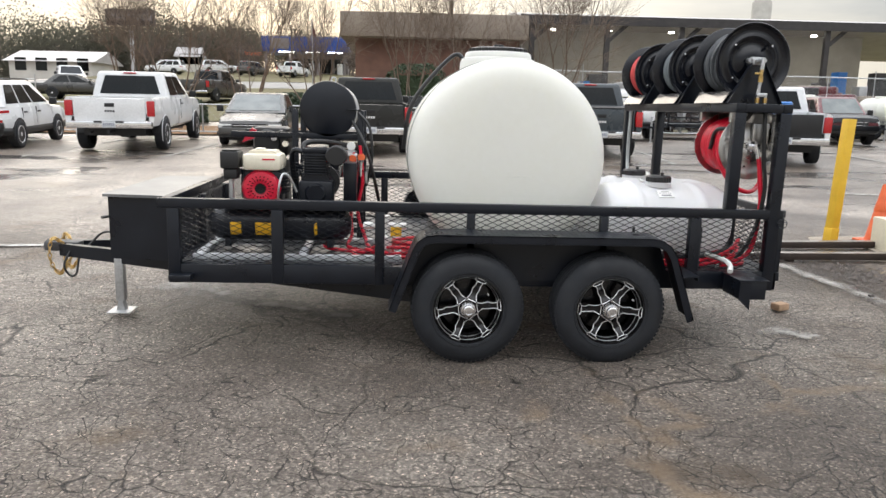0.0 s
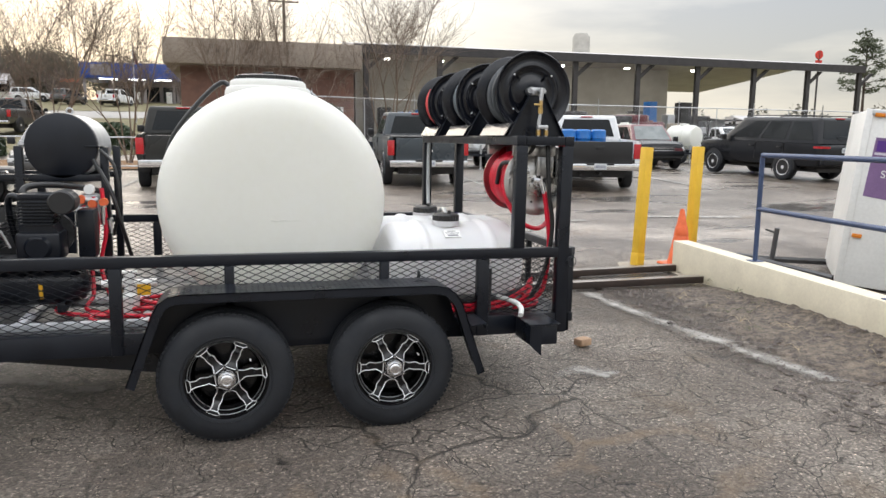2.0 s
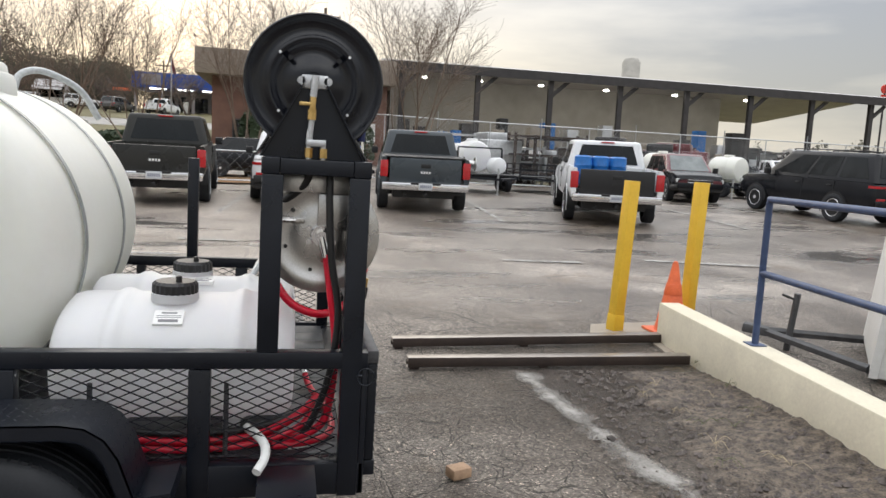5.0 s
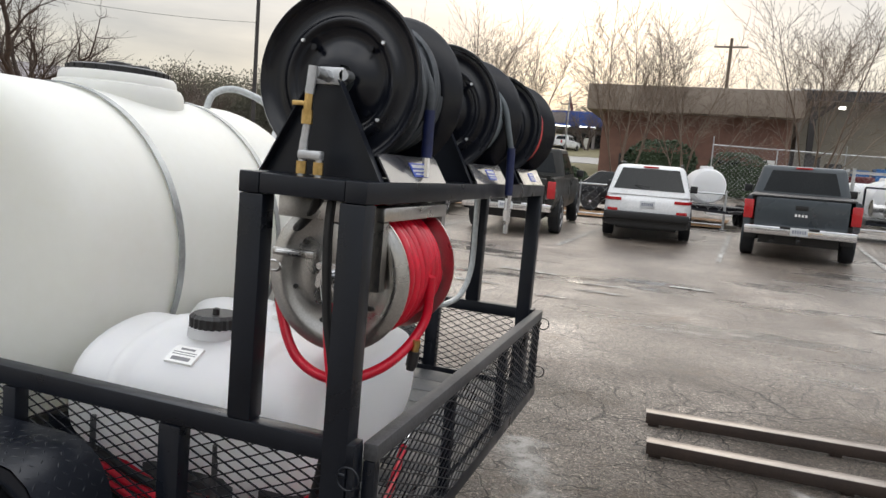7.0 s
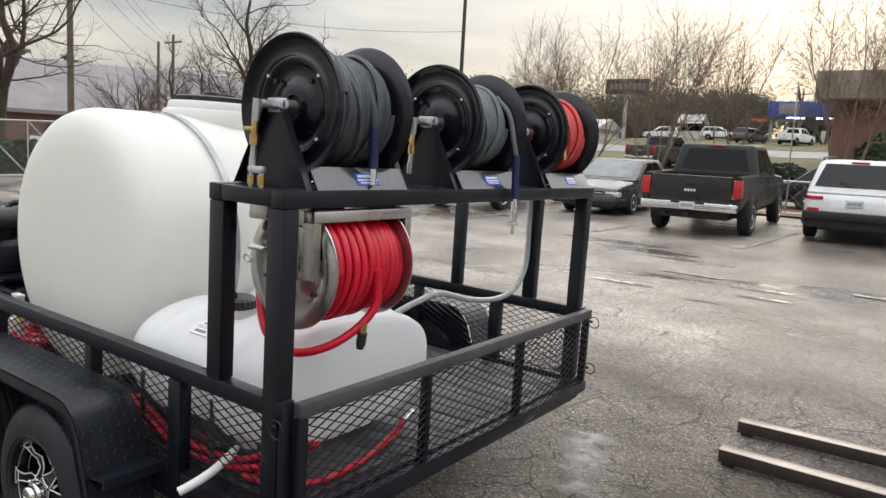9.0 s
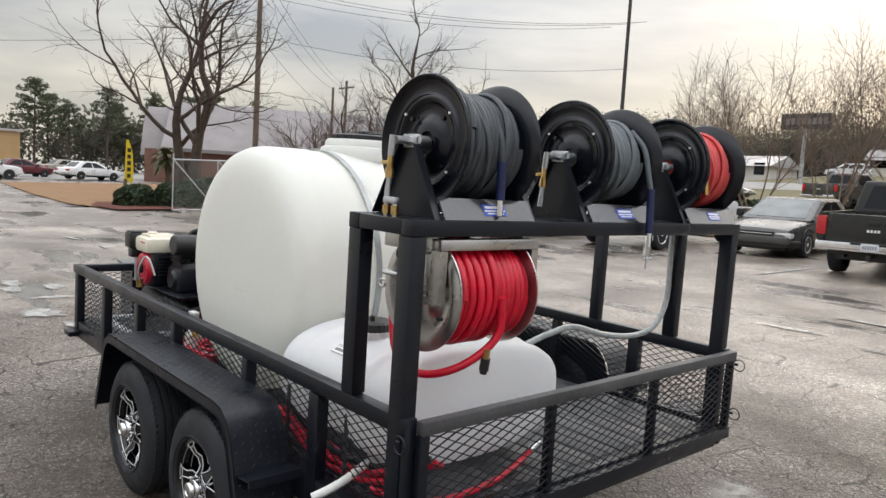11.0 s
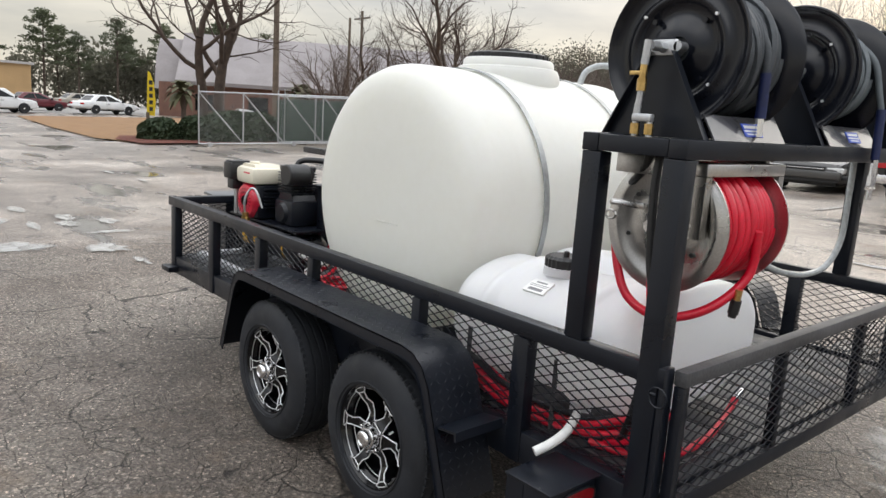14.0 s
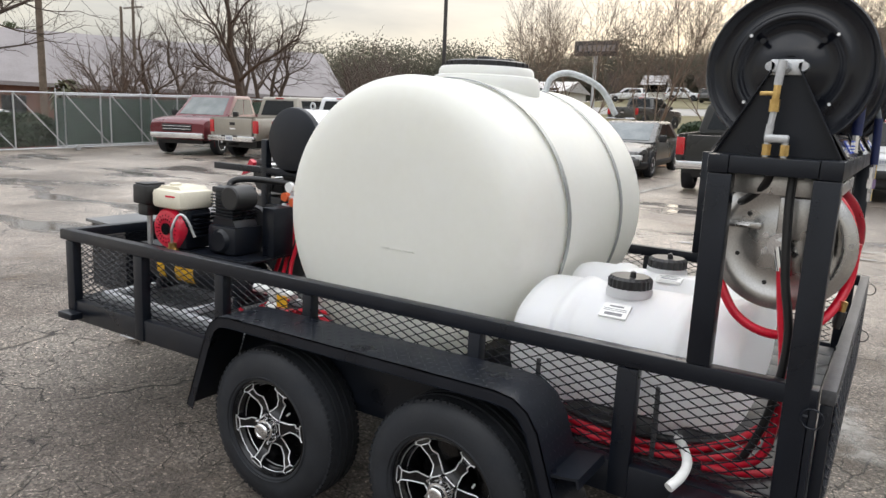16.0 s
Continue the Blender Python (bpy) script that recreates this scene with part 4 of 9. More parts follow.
def small_tank():
    """A low loaf-shaped tank: rounded across, with two moulded bands and two caps."""
    y, z, r, wide, ex = 4.895, 0.825, 0.238, 2.08, 2.7
    tk = thing("chemical_tank", "low bright white plastic tank with two black caps", "tank", (1.65, y, DECK), T)
    half = [(-0.408, 0.0), (-0.408, 0.17), (-0.402, 0.205), (-0.386, 0.226), (-0.35, 0.237), (-0.29, r), (-0.250, r), (-0.236, r + 0.004), (-0.222, r + 0.012), (-0.205, r + 0.013), (-0.190, r + 0.010), (-0.174, r + 0.002), (-0.16, r), (0, r)]
    prof = half + [(-s, q) for s, q in reversed(half[:-1])]
    bm = bmesh.new()
    lathe(bm, prof, (1.68, y, z), "x", 72)
    for v in bm.verts:
        u, w = v.co.y - y, v.co.z - z
        k = math.hypot(u, w)
        if k > 1e-5:
            q = (abs(u / k) ** ex + abs(w / k) ** ex) ** (-1 / ex)
            edge = (r - k) if k < r else 0.0
            v.co.y, v.co.z = y + u * q * (wide - 0.0) if k >= r else y + u * q / k * (r * wide - edge), z + w * q
        if w > 0.05 and v.co.x < 2.04:
            v.co.z -= 0.13 * math.exp(-((v.co.y - y) / 0.085) ** 2) * min(1.0, (2.04 - v.co.x) / 0.25)
        v.co.z = max(v.co.z, DECK + 0.02)
    body = part("body", bm, M["poly_white"], tk, smooth=75)
    for x in (1.43, 1.87):
        for s in (-1, 1):
            bm = bmesh.new()
            box(bm, x - 0.03, x + 0.03, y + s * 0.36 - 0.03, y + s * 0.36 + 0.03, DECK + 0.001, z - 0.1, 0.008)
            part("leg", bm, M["poly_white"], body)
    for yc in (4.645, 5.145):
        bm = bmesh.new()
        lathe(bm, [(z + 0.215, 0.085), (z + 0.245, 0.083), (z + 0.25, 0.07)], (1.65, yc, 0), "z", 36)
        part("neck", bm, M["poly_white"], body)
        bm = bmesh.new()
        ribs = [(0.0775 if k % 2 else 0.0815) for k in range(48)]
        rings = [[bm.verts.new((1.65 + q * f * math.cos(2 * math.pi * k / 48), yc + q * f * math.sin(2 * math.pi * k / 48), z + h)) for k, q in enumerate(ribs)] for h, f in ((0.243, 1.0), (0.278, 1.0), (0.288, 0.86))]
        for a, b in zip(rings, rings[1:]):
            for k in range(48):
                bm.faces.new((a[k], a[(k + 1) % 48], b[(k + 1) % 48], b[k]))
        bm.faces.new(rings[-1])
        cap = part("cap", bm, M["black_plastic"], tk, "black ribbed screw cap", smooth=25)
        bm = bmesh.new()
        lathe(bm, [(z + 0.285, 0.012), (z + 0.308, 0.010), (z + 0.312, 0.0)], (1.665, yc - 0.02, 0), "z", 12)
        part("vent", bm, M["black_plastic"], cap)
    for lx, ly, lz, ny, nz in ((1.65, 4.5, 1.004, -0.473, 0.881), (1.70, 5.02, 1.047, -0.10, 0.995)):
        fr = Matrix((Vector((1, 0, 0)), Vector((0, nz, -ny)), Vector((0, ny, nz)))).transposed().to_4x4()
        fr.translation = Vector((lx, ly, lz)) + Vector((0, ny, nz)) * 0.004
        bm = bmesh.new()
        box(bm, -0.05, 0.05, -0.036, 0.036, -0.012, 0.001, 0, fr)
        lab = part("label_sticker", bm, M["label_white"], body, "white printed sticker")
        for v0, v1, w in ((0.018, 0.026, 0.026), (0.006, 0.009, 0.042), (-0.003, 0.0, 0.042), (-0.027, -0.012, 0.033)):
            bm = bmesh.new()
            box(bm, -w, w, v0, v1, 0.001, 0.0016, 0, fr)
            part("print", bm, M["grey_ink"], lab)
    for x in (1.42, 1.86):
        bm = bmesh.new()
        sweep(bm, [(x, y - r * wide - 0.014, DECK), (x, y - r * wide - 0.014, z - 0.02)], 0.009, 8)
        part("hold_down_rod", bm, M["black_worn"], tk)
    return tk


small_tank()


# ---- hose reels ----
def helix(bm, cx, cz, r, y0, y1, turns, thick, seg=5, per=30, jitter=0.0):
    rnd = random.Random(int(1000 * (y0 + r)))
    pts = []
    for k in range(turns * per + 1):
        a = 2 * math.pi * k / per
        q = r + jitter * noise.noise(Vector((k * 0.13, r * 50, y0)))
        pts.append((cx + q * math.cos(a), y0 + (y1 - y0) * k / (turns * per) + jitter * 0.7 * rnd.uniform(-0.3, 0.3), cz + q * math.sin(a)))
    sweep(bm, pts, thick, seg)


def black_reel(y, hose, wrap_r, label, tail):
    cx, cz, base = 2.122, 1.850, 1.592
    reel = thing("hose_reel", label, "hose reel", (cx, y + 0.17, base), T, "black hose reels on the rack")
    flange = [(0.012, 0.04), (0.016, 0.082), (0.030, 0.098), (0.032, 0.128), (0.022, 0.140), (0.012, 0.150), (0.010, 0.158), (0.014, 0.166), (0.020, 0.172), (0.018, 0.205), (0.006, 0.222), (-0.006, 0.229), (-0.008, 0.235), (-0.002, 0.2395), (0.006, 0.236), (0.010, 0.228), (0.024, 0.205), (0.028, 0.17), (0.036, 0.13), (0.034, 0.10), (0.022, 0.08), (0.018, 0.04)]
    for y0, s in ((y, 1), (y + 0.345, -1)):
        bm = bmesh.new()
        lathe(bm, [(y0 + s * a, r) for a, r in flange], (cx, 0, cz), "y", 64, closed=True)
        for k in range(4):
            a = radians(45 + 90 * k)
            c = (cx + 0.118 * math.cos(a), y0 + s * 0.012, cz + 0.118 * math.sin(a))
            lathe(bm, [(-s * 0.006, 0.0), (-s * 0.006, 0.009), (s * 0.008, 0.009)], c, "y", 8)
        f = part("flange", bm, M["reel_black"], reel, "glossy black pressed-steel flange", smooth=50)
        for a in (40, 140, 220, 320):
            bm = bmesh.new()
            c = (cx + 0.155 * math.cos(radians(a)), y0 + s * 0.009, cz + 0.155 * math.sin(radians(a)))
            lathe(bm, [(-s * 0.004, 0.0), (-s * 0.004, 0.005), (s * 0.010, 0.005)], c, "y", 8)
            part("bolt", bm, M["machined"], f)
    bm = bmesh.new()
    lathe(bm, [(y + 0.032, 0.04), (y + 0.032, wrap_r - 0.014), (y + 0.313, wrap_r - 0.014), (y + 0.313, 0.04)], (cx, 0, cz), "y", 48)
    core = part("wound_hose", bm, hose, reel, "hose wound in tight coils", smooth=50)
    bm = bmesh.new()
    helix(bm, cx, cz, wrap_r, y + 0.044, y + 0.302, 11, 0.0125, 6, 36, 0.009)
    # a few turns laid slantwise over the rest
    for q, (a0, ya, yb) in enumerate(((0.3, 0.07, 0.20), (2.2, 0.25, 0.12), (4.0, 0.16, 0.28))):
        over = [(cx + (wrap_r + 0.017 * min(1, 4 * t * (1 - t) + 0.2)) * math.cos(a0 + 4.6 * t), y + ya + (yb - ya) * t, cz + (wrap_r + 0.017 * min(1, 4 * t * (1 - t) + 0.2)) * math.sin(a0 + 4.6 * t)) for t in steps(0, 1, 30)]
        sweep(bm, over, 0.0125, 6)
    part("top_layer", bm, hose, core, smooth=60)
    # stand: two side plates and a sloping apron
    for y0 in (y - 0.052, y + 0.388):
        bm = bmesh.new()
        prism(bm, [(cx - 0.175, base), (cx + 0.175, base), (cx + 0.040, cz - 0.01), (cx + 0.028, cz + 0.03), (cx - 0.028, cz + 0.03), (cx - 0.040, cz - 0.01)], 1, y0, y0 + 0.006)
        for a, b in (((cx - 0.175, base), (cx - 0.04, cz - 0.01)), ((cx + 0.175, base), (cx + 0.04, cz - 0.01))):
            s = 1 if y0 > y else -1
            d = Vector((b[0] - a[0], 0, b[1] - a[1]))
            q = [Vector((a[0], y0, a[1])), Vector((b[0], y0, b[1]))]
            n_ = Vector((0, s * 0.028, 0))
            w_ = Vector((0.004, 0, 0))
            vs = [bm.verts.new(p) for p in (q[0], q[1], q[1] + n_, q[0] + n_, q[0] + w_, q[1] + w_, q[1] + n_ + w_, q[0] + n_ + w_)]
            for f in ((0, 1, 2, 3), (7, 6, 5, 4), (0, 4, 5, 1), (3, 2, 6, 7), (0, 3, 7, 4), (1, 5, 6, 2)):
                bm.faces.new([vs[i] for i in f])
        part("stand", bm, M["black_paint"], reel, smooth=20)
    for s in (-1, 1):
        bm = bmesh.new()
        prism(bm, [(cx + s * 0.188, base + 0.001), (cx + s * 0.194, base + 0.001), (cx + s * 0.150, base + 0.073), (cx + s * 0.144, base + 0.073)], 1, y - 0.046, y + 0.394)
        apron = part("apron", bm, M["apron_black"], reel, "sloping black base apron", smooth=20)
    # maker's plate on the rear apron
    d = Vector((-0.044, 0, 0.072)).normalized()
    out = Vector((0.072, 0, 0.044)).normalized()
    fr = Matrix((Vector((0, 1, 0)), d, out)).transposed().to_4x4()
    fr.translation = Vector((cx + 0.194, y + 0.20, base + 0.001)) + d * 0.040 + out * 0.001
    bm = bmesh.new()
    box(bm, -0.055, 0.055, -0.022, 0.022, -0.001, 0.001, 0, fr)
    lab = part("maker_label", bm, M["blue_label"], apron, "blue and white maker's label")
    bm = bmesh.new()
    for a, b, w in ((0.006, 0.016, 0.045), (-0.006, 0.000, 0.050), (-0.016, -0.011, 0.040)):
        box(bm, -w, w, a, b, 0.001, 0.0017, 0, fr)
    part("print", bm, M["label_white"], lab)
    # swivel and plumbing
    bm = bmesh.new()
    rod(bm, (cx, y - 0.045, cz), (cx, y + 0.02, cz), 0.022, 16)
    rod(bm, (cx, y - 0.085, cz), (cx, y - 0.045, cz), 0.017, 6)
    for s in (-1, 1):
        rod(bm, (cx + s * 0.045, y - 0.058, cz + 0.004), (cx + s * 0.045, y - 0.02, cz + 0.004), 0.014, 12)
    box(bm, cx - 0.045, cx + 0.045, y - 0.058, y - 0.046, cz - 0.022, cz + 0.024, 0.004)
    part("swivel", bm, M["galvanised"], reel, "steel pillow-block swivel")
    bm = bmesh.new()
    rod(bm, (cx, y - 0.125, cz), (cx, y - 0.085, cz), 0.014, 12)
    rod(bm, (cx, y - 0.135, cz + 0.014), (cx - 0.006, y - 0.135, cz - 0.055), 0.012, 12)
    pipe = part("elbow_pipe", bm, M["galvanised"], reel, "grey steel elbow")
    bm = bmesh.new()
    rod(bm, (cx - 0.008, y - 0.135, cz - 0.13), (cx - 0.012, y - 0.135, cz - 0.17), 0.010, 6)
    rod(bm, (cx - 0.012, y - 0.135, cz - 0.165), (cx - 0.015, y - 0.135, cz - 0.21), 0.011, 12)
    part("nipple", bm, M["galvanised"], pipe)
    bm = bmesh.new()
    rod(bm, (cx - 0.006, y - 0.135, cz - 0.055), (cx - 0.008, y - 0.135, cz - 0.10), 0.011, 6)
    rod(bm, (cx - 0.008, y - 0.135, cz - 0.095), (cx - 0.008, y - 0.135, cz - 0.13), 0.0145, 10)
    box(bm, cx - 0.05, cx - 0.008, y - 0.143, y - 0.137, cz - 0.085, cz - 0.073, 0.002)
    part("ball_valve", bm, M["brass"], pipe, "brass ball valve")
    if y < 5:
        bm = bmesh.new()
        box(bm, cx - 0.024, cx + 0.042, y - 0.148, y - 0.122, cz - 0.218, cz - 0.194, 0.006)
        for x in (cx - 0.015, cx + 0.033):
            rod(bm, (x, y - 0.135, base - 0.03), (x, y - 0.135, cz - 0.20), 0.009, 10)
        part("tee", bm, M["galvanised"], pipe, "steel tee fitting")
        for x in (cx - 0.015, cx + 0.033):
            bm = bmesh.new()
            rod(bm, (x, y - 0.135, base + 0.004), (x, y - 0.135, base + 0.035), 0.0135, 6)
            part("hose_nut", bm, M["brass"], pipe, "brass hose nut")
    if y > 4.9:
        bm = bmesh.new()
        rod(bm, (cx + 0.02, y + 0.40, cz + 0.06), (cx + 0.02, y + 0.47, cz + 0.06), 0.011, 10)
        part("crank_knob", bm, M["black_plastic"], reel)
    tail(reel, cx, cz, y, base)
    return reel


def tail_blue(reel, cx, cz, y, base):
    bm = bmesh.new()
    sweep(bm, smooth_path([(cx + 0.15, y + 0.20, cz + 0.09), (cx + 0.185, y + 0.20, cz + 0.02), (cx + 0.19, y + 0.205, cz - 0.06)], 6), 0.0125, 10)
    h = part("hose_tail", bm, M["grey_hose"], reel)
    bm = bmesh.new()
    rod(bm, (cx + 0.19, y + 0.205, cz - 0.05), (cx + 0.19, y + 0.208, cz - 0.185), 0.0165, 12)
    part("bend_guard", bm, M["blue_hose"], h, "dark blue rubber bend guard")
    bm = bmesh.new()
    rod(bm, (cx + 0.19, y + 0.208, cz - 0.185), (cx + 0.192, y + 0.208, cz - 0.24), 0.012, 8)
    part("coupling", bm, M["chrome"], h)


def tail_hanging(reel, cx, cz, y, base):
    bm = bmesh.new()
    sweep(bm, smooth_path([(cx + 0.10, y + 0.30, cz + 0.135), (cx + 0.17, y + 0.305, cz + 0.06), (cx + 0.20, y + 0.31, cz - 0.05), (cx + 0.215, y + 0.315, cz - 0.12)], 6), 0.012, 10)
    h = part("hose_tail", bm, M["lightgrey_hose"], reel)
    bm = bmesh.new()
    rod(bm, (cx + 0.215, y + 0.315, cz - 0.11), (cx + 0.222, y + 0.318, cz - 0.30), 0.0165, 12)
    part("bend_guard", bm, M["blue_hose"], h, "dark blue rubber bend guard")
    bm = bmesh.new()
    rod(bm, (cx + 0.222, y + 0.318, cz - 0.30), (cx + 0.222, y + 0.318, cz - 0.36), 0.013, 8)
    rod(bm, (cx + 0.222, y + 0.318, cz - 0.36), (cx + 0.222, y + 0.318, cz - 0.40), 0.017, 6)
    rod(bm, (cx + 0.222, y + 0.285, cz - 0.41), (cx + 0.222, y + 0.35, cz - 0.41), 0.009, 8)
    rod(bm, (cx + 0.222, y + 0.318, cz - 0.40), (cx + 0.222, y + 0.318, cz - 0.455), 0.010, 8)
    part("coupling", bm, M["chrome"], h, "plated ball valve and coupling")


def tail_brass(reel, cx, cz, y, base):
    bm = bmesh.new()
    rod(bm, (cx + 0.165, y + 0.10, cz - 0.03), (cx + 0.175, y + 0.10, cz - 0.12), 0.013, 10)
    part("coupling", bm, M["brass"], reel, "brass hose end")


black_reel(4.465, M["grey_hose"], 0.178, "black hose reel wound with dark grey hose", tail_blue)
black_reel(5.26, M["lightgrey_hose"], 0.160, "black hose reel wound with lighter grey hose", tail_hanging)
black_reel(6.015, M["faded_red_hose"], 0.172, "black hose reel wound with faded red hose", tail_brass)


def steel_reel():
    cx, cz, y0, y1 = 2.165, 1.325, 4.450, 4.855
    reel = thing("stainless_hose_reel", "stainless hose reel full of bright red hose under the rack", "hose reel", (cx, 4.64, 1.536), T)
    flange = [(0.0, 0.03), (0.0, 0.085), (0.006, 0.10), (0.006, 0.150), (-0.002, 0.162), (-0.002, 0.185), (0.008, 0.200), (0.010, 0.209), (0.016, 0.209), (0.014, 0.198), (0.006, 0.184), (0.006, 0.162), (0.012, 0.150), (0.012, 0.09), (0.006, 0.03)]
    for y, s in ((y0, 1), (y1, -1)):
        bm = bmesh.new()
        lathe(bm, [(y + s * a, r) for a, r in flange], (cx, 0, cz), "y", 64, closed=True)
        f = part("flange", bm, M["stainless"], reel, "brushed stainless flange", smooth=50)
        for a in (35, 80, 140, 200, 255, 325):
            bm = bmesh.new()
            lathe(bm, [(-s * 0.0035, 0.0), (-s * 0.0035, 0.007), (s * 0.002, 0.007)], (cx + 0.13 * math.cos(radians(a)), y + s * 0.004, cz + 0.13 * math.sin(radians(a))), "y", 10)
            part("hole", bm, M["ink"], f)
    bm = bmesh.new()
    lathe(bm, [(y0 + 0.015, 0.05), (y0 + 0.015, 0.165), (y1 - 0.015, 0.165), (y1 - 0.015, 0.05)], (cx, 0, cz), "y", 48)
    core = part("wound_hose", bm, M["red_hose"], reel, "thick bright red hose in coils", smooth=50)
    bm = bmesh.new()
    helix(bm, cx, cz, 0.166, y0 + 0.03, y1 - 0.03, 14, 0.0145, 7, 40, 0.006)
    helix(bm, cx, cz, 0.181, y0 + 0.05, y0 + 0.24, 5, 0.0145, 7, 40, 0.007)
    part("top_layer", bm, M["red_hose"], core, smooth=60)
    # hanger: a square-channel bridge over the drum with a plate down each end
    bm = bmesh.new()
    box(bm, cx + 0.098, cx + 0.148, y0 - 0.040, y1 + 0.045, 1.488, 1.526, 0.004)
    hang = part("hanger", bm, M["stainless"], reel, "stainless channel hanger")
    for ya, low in ((y0 - 0.040, 1.305), (y1 + 0.010, 1.215)):
        bm = bmesh.new()
        prism(bm, [(cx + 0.098, ya), (cx + 0.146, ya), (cx + 0.146, ya + 0.034), (cx + 0.140, ya + 0.034), (cx + 0.140, ya + 0.006), (cx + 0.104, ya + 0.006), (cx + 0.104, ya + 0.034), (cx + 0.098, ya + 0.034)], 2, low, 1.487)
        part("channel_arm", bm, M["stainless"], hang, smooth=0)
    for ya, yb in ((y0 - 0.035, y0 - 0.004), (y1 + 0.008, y1 + 0.038)):
        bm = bmesh.new()
        box(bm, cx - 0.17, cx + 0.097, ya, yb, 1.475, 1.536, 0.003)
        part("mounting_foot", bm, M["stainless"], hang)
    bm = bmesh.new()
    box(bm, cx - 0.015, cx + 0.092, y0 - 0.028, y0 - 0.008, 1.345, 1.472, 0.004)
    part("spring_housing", bm, M["stainless"], hang)
    bm = bmesh.new()
    lathe(bm, [(y0 - 0.03, 0.0), (y0 - 0.03, 0.036), (y0, 0.04)], (cx, 0, cz), "y", 24)
    rod(bm, (cx, y0 - 0.075, cz), (cx, y0 - 0.025, cz), 0.020, 16)
    rod(bm, (cx, y0 - 0.062, cz), (cx + 0.018, y0 - 0.070, cz - 0.07), 0.015, 12)
    for a in (30, 150, 210, 330):
        rod(bm, (cx + 0.05 * math.cos(radians(a)), y0 - 0.018, cz + 0.05 * math.sin(radians(a))), (cx + 0.05 * math.cos(radians(a)), y0 + 0.01, cz + 0.05 * math.sin(radians(a))), 0.010, 6)
    part("swivel", bm, M["chrome"], reel, "plated swivel joint")
    bm = bmesh.new()
    box(bm, cx - 0.19, cx - 0.06, y0 - 0.022, y0 - 0.006, 1.365, 1.385, 0.003)
    rod(bm, (cx - 0.17, y0 - 0.03, 1.375), (cx - 0.09, y0 - 0.03, 1.375), 0.008, 8)
    sweep(bm, [Vector((cx - 0.175 + 0.02 * math.cos(a), y0 - 0.03, 1.335 + 0.014 * math.sin(a))) for a in steps(0, 2 * math.pi, 14)], 0.004, 6, False)
    part("latch", bm, M["stainless"], reel, "spring latch with a pull ring")
    # supply hose from the swivel to the bed
    bm = bmesh.new()
    sweep(bm, smooth_path([(cx + 0.018, y0 - 0.07, cz - 0.06), (cx + 0.035, y0 - 0.078, cz - 0.18), (cx + 0.06, y0 - 0.075, cz - 0.36), (cx + 0.055, y0 - 0.06, cz - 0.56), (cx + 0.02, y0 - 0.05, 0.64), (cx - 0.10, y0 - 0.02, 0.57)], 8), 0.0145, 10)
    part("supply_hose", bm, M["red_hose"], reel)
    # loose end in a loop under the drum
    bm = bmesh.new()
    sweep(bm, smooth_path([(cx - 0.195, y0 + 0.05, cz - 0.02), (cx - 0.18, y0 + 0.03, cz - 0.12), (cx - 0.10, y0 + 0.0, cz - 0.245), (cx + 0.02, y0 + 0.02, cz - 0.290), (cx + 0.13, y0 + 0.11, cz - 0.245), (cx + 0.185, y0 + 0.22, cz - 0.14), (cx + 0.195, y0 + 0.22, cz)], 8), 0.0145, 10)
    loose = part("hose_end", bm, M["red_hose"], reel)
    bm = bmesh.new()
    rod(bm, (cx + 0.180, y0 + 0.175, cz - 0.215), (cx + 0.174, y0 + 0.175, cz - 0.260), 0.017, 12)
    rod(bm, (cx + 0.174, y0 + 0.175, cz - 0.260), (cx + 0.172, y0 + 0.175, cz - 0.272), 0.013, 12)
    part("hose_stop", bm, M["black_plastic"], loose, "black ball stop")
    bm = bmesh.new()
    rod(bm, (cx + 0.185, y0 + 0.175, cz - 0.182), (cx + 0.180, y0 + 0.175, cz - 0.216), 0.012, 8)
    part("coupling", bm, M["brass"], loose)
    return reel


steel_reel()


# ---- loose hoses in the bed ----
def hose(name, pts, r, material, label, m=T, steps_=8, kind="hose"):
    bm = bmesh.new()
    base = Vector(pts[0])
    sweep(bm, [q - base for q in smooth_path(pts, steps_)], r, 10)
    return solo(name, bm, material, label, kind, m @ Matrix.Translation(base), smooth=60)


hose("feed_hose", [(2.12, 4.40, 1.56), (2.10, 4.42, 1.50), (2.03, 4.46, 1.44), (1.97, 4.55, 1.42), (1.96, 4.60, 1.30)], 0.013, M["black_hose"], "black rubber feed hose hanging from the rack")
hose("feed_hose", [(2.185, 4.365, 1.57), (2.185, 4.35, 1.45), (2.20, 4.345, 1.25), (2.23, 4.35, 1.05), (2.20, 4.37, 0.80), (2.12, 4.42, 0.60), (2.0, 4.50, 0.562)], 0.013, M["black_hose"], "black rubber feed hose running down to the bed")
hose("drain_spout", [(1.93, 4.44, 0.622), (1.972, 4.36, 0.62), (1.998, 4.29, 0.612), (1.998, 4.225, 0.594), (1.975, 4.175, 0.57)], 0.016, M["white_pvc"], "white ribbed drain hose poking through the mesh side")
hose("clear_drain_hose", [(1.99, 6.36, 1.56), (1.99, 6.37, 1.35), (1.99, 6.365, 1.13), (1.975, 6.28, 1.0), (1.95, 6.12, 0.962), (1.94, 5.88, 0.99), (1.92, 5.66, 1.045), (1.90, 5.50, 1.02), (1.86, 5.36, 0.965)], 0.015, M["clear_hose"], "grey translucent hose hanging from the rack")
rnd = random.Random(4)
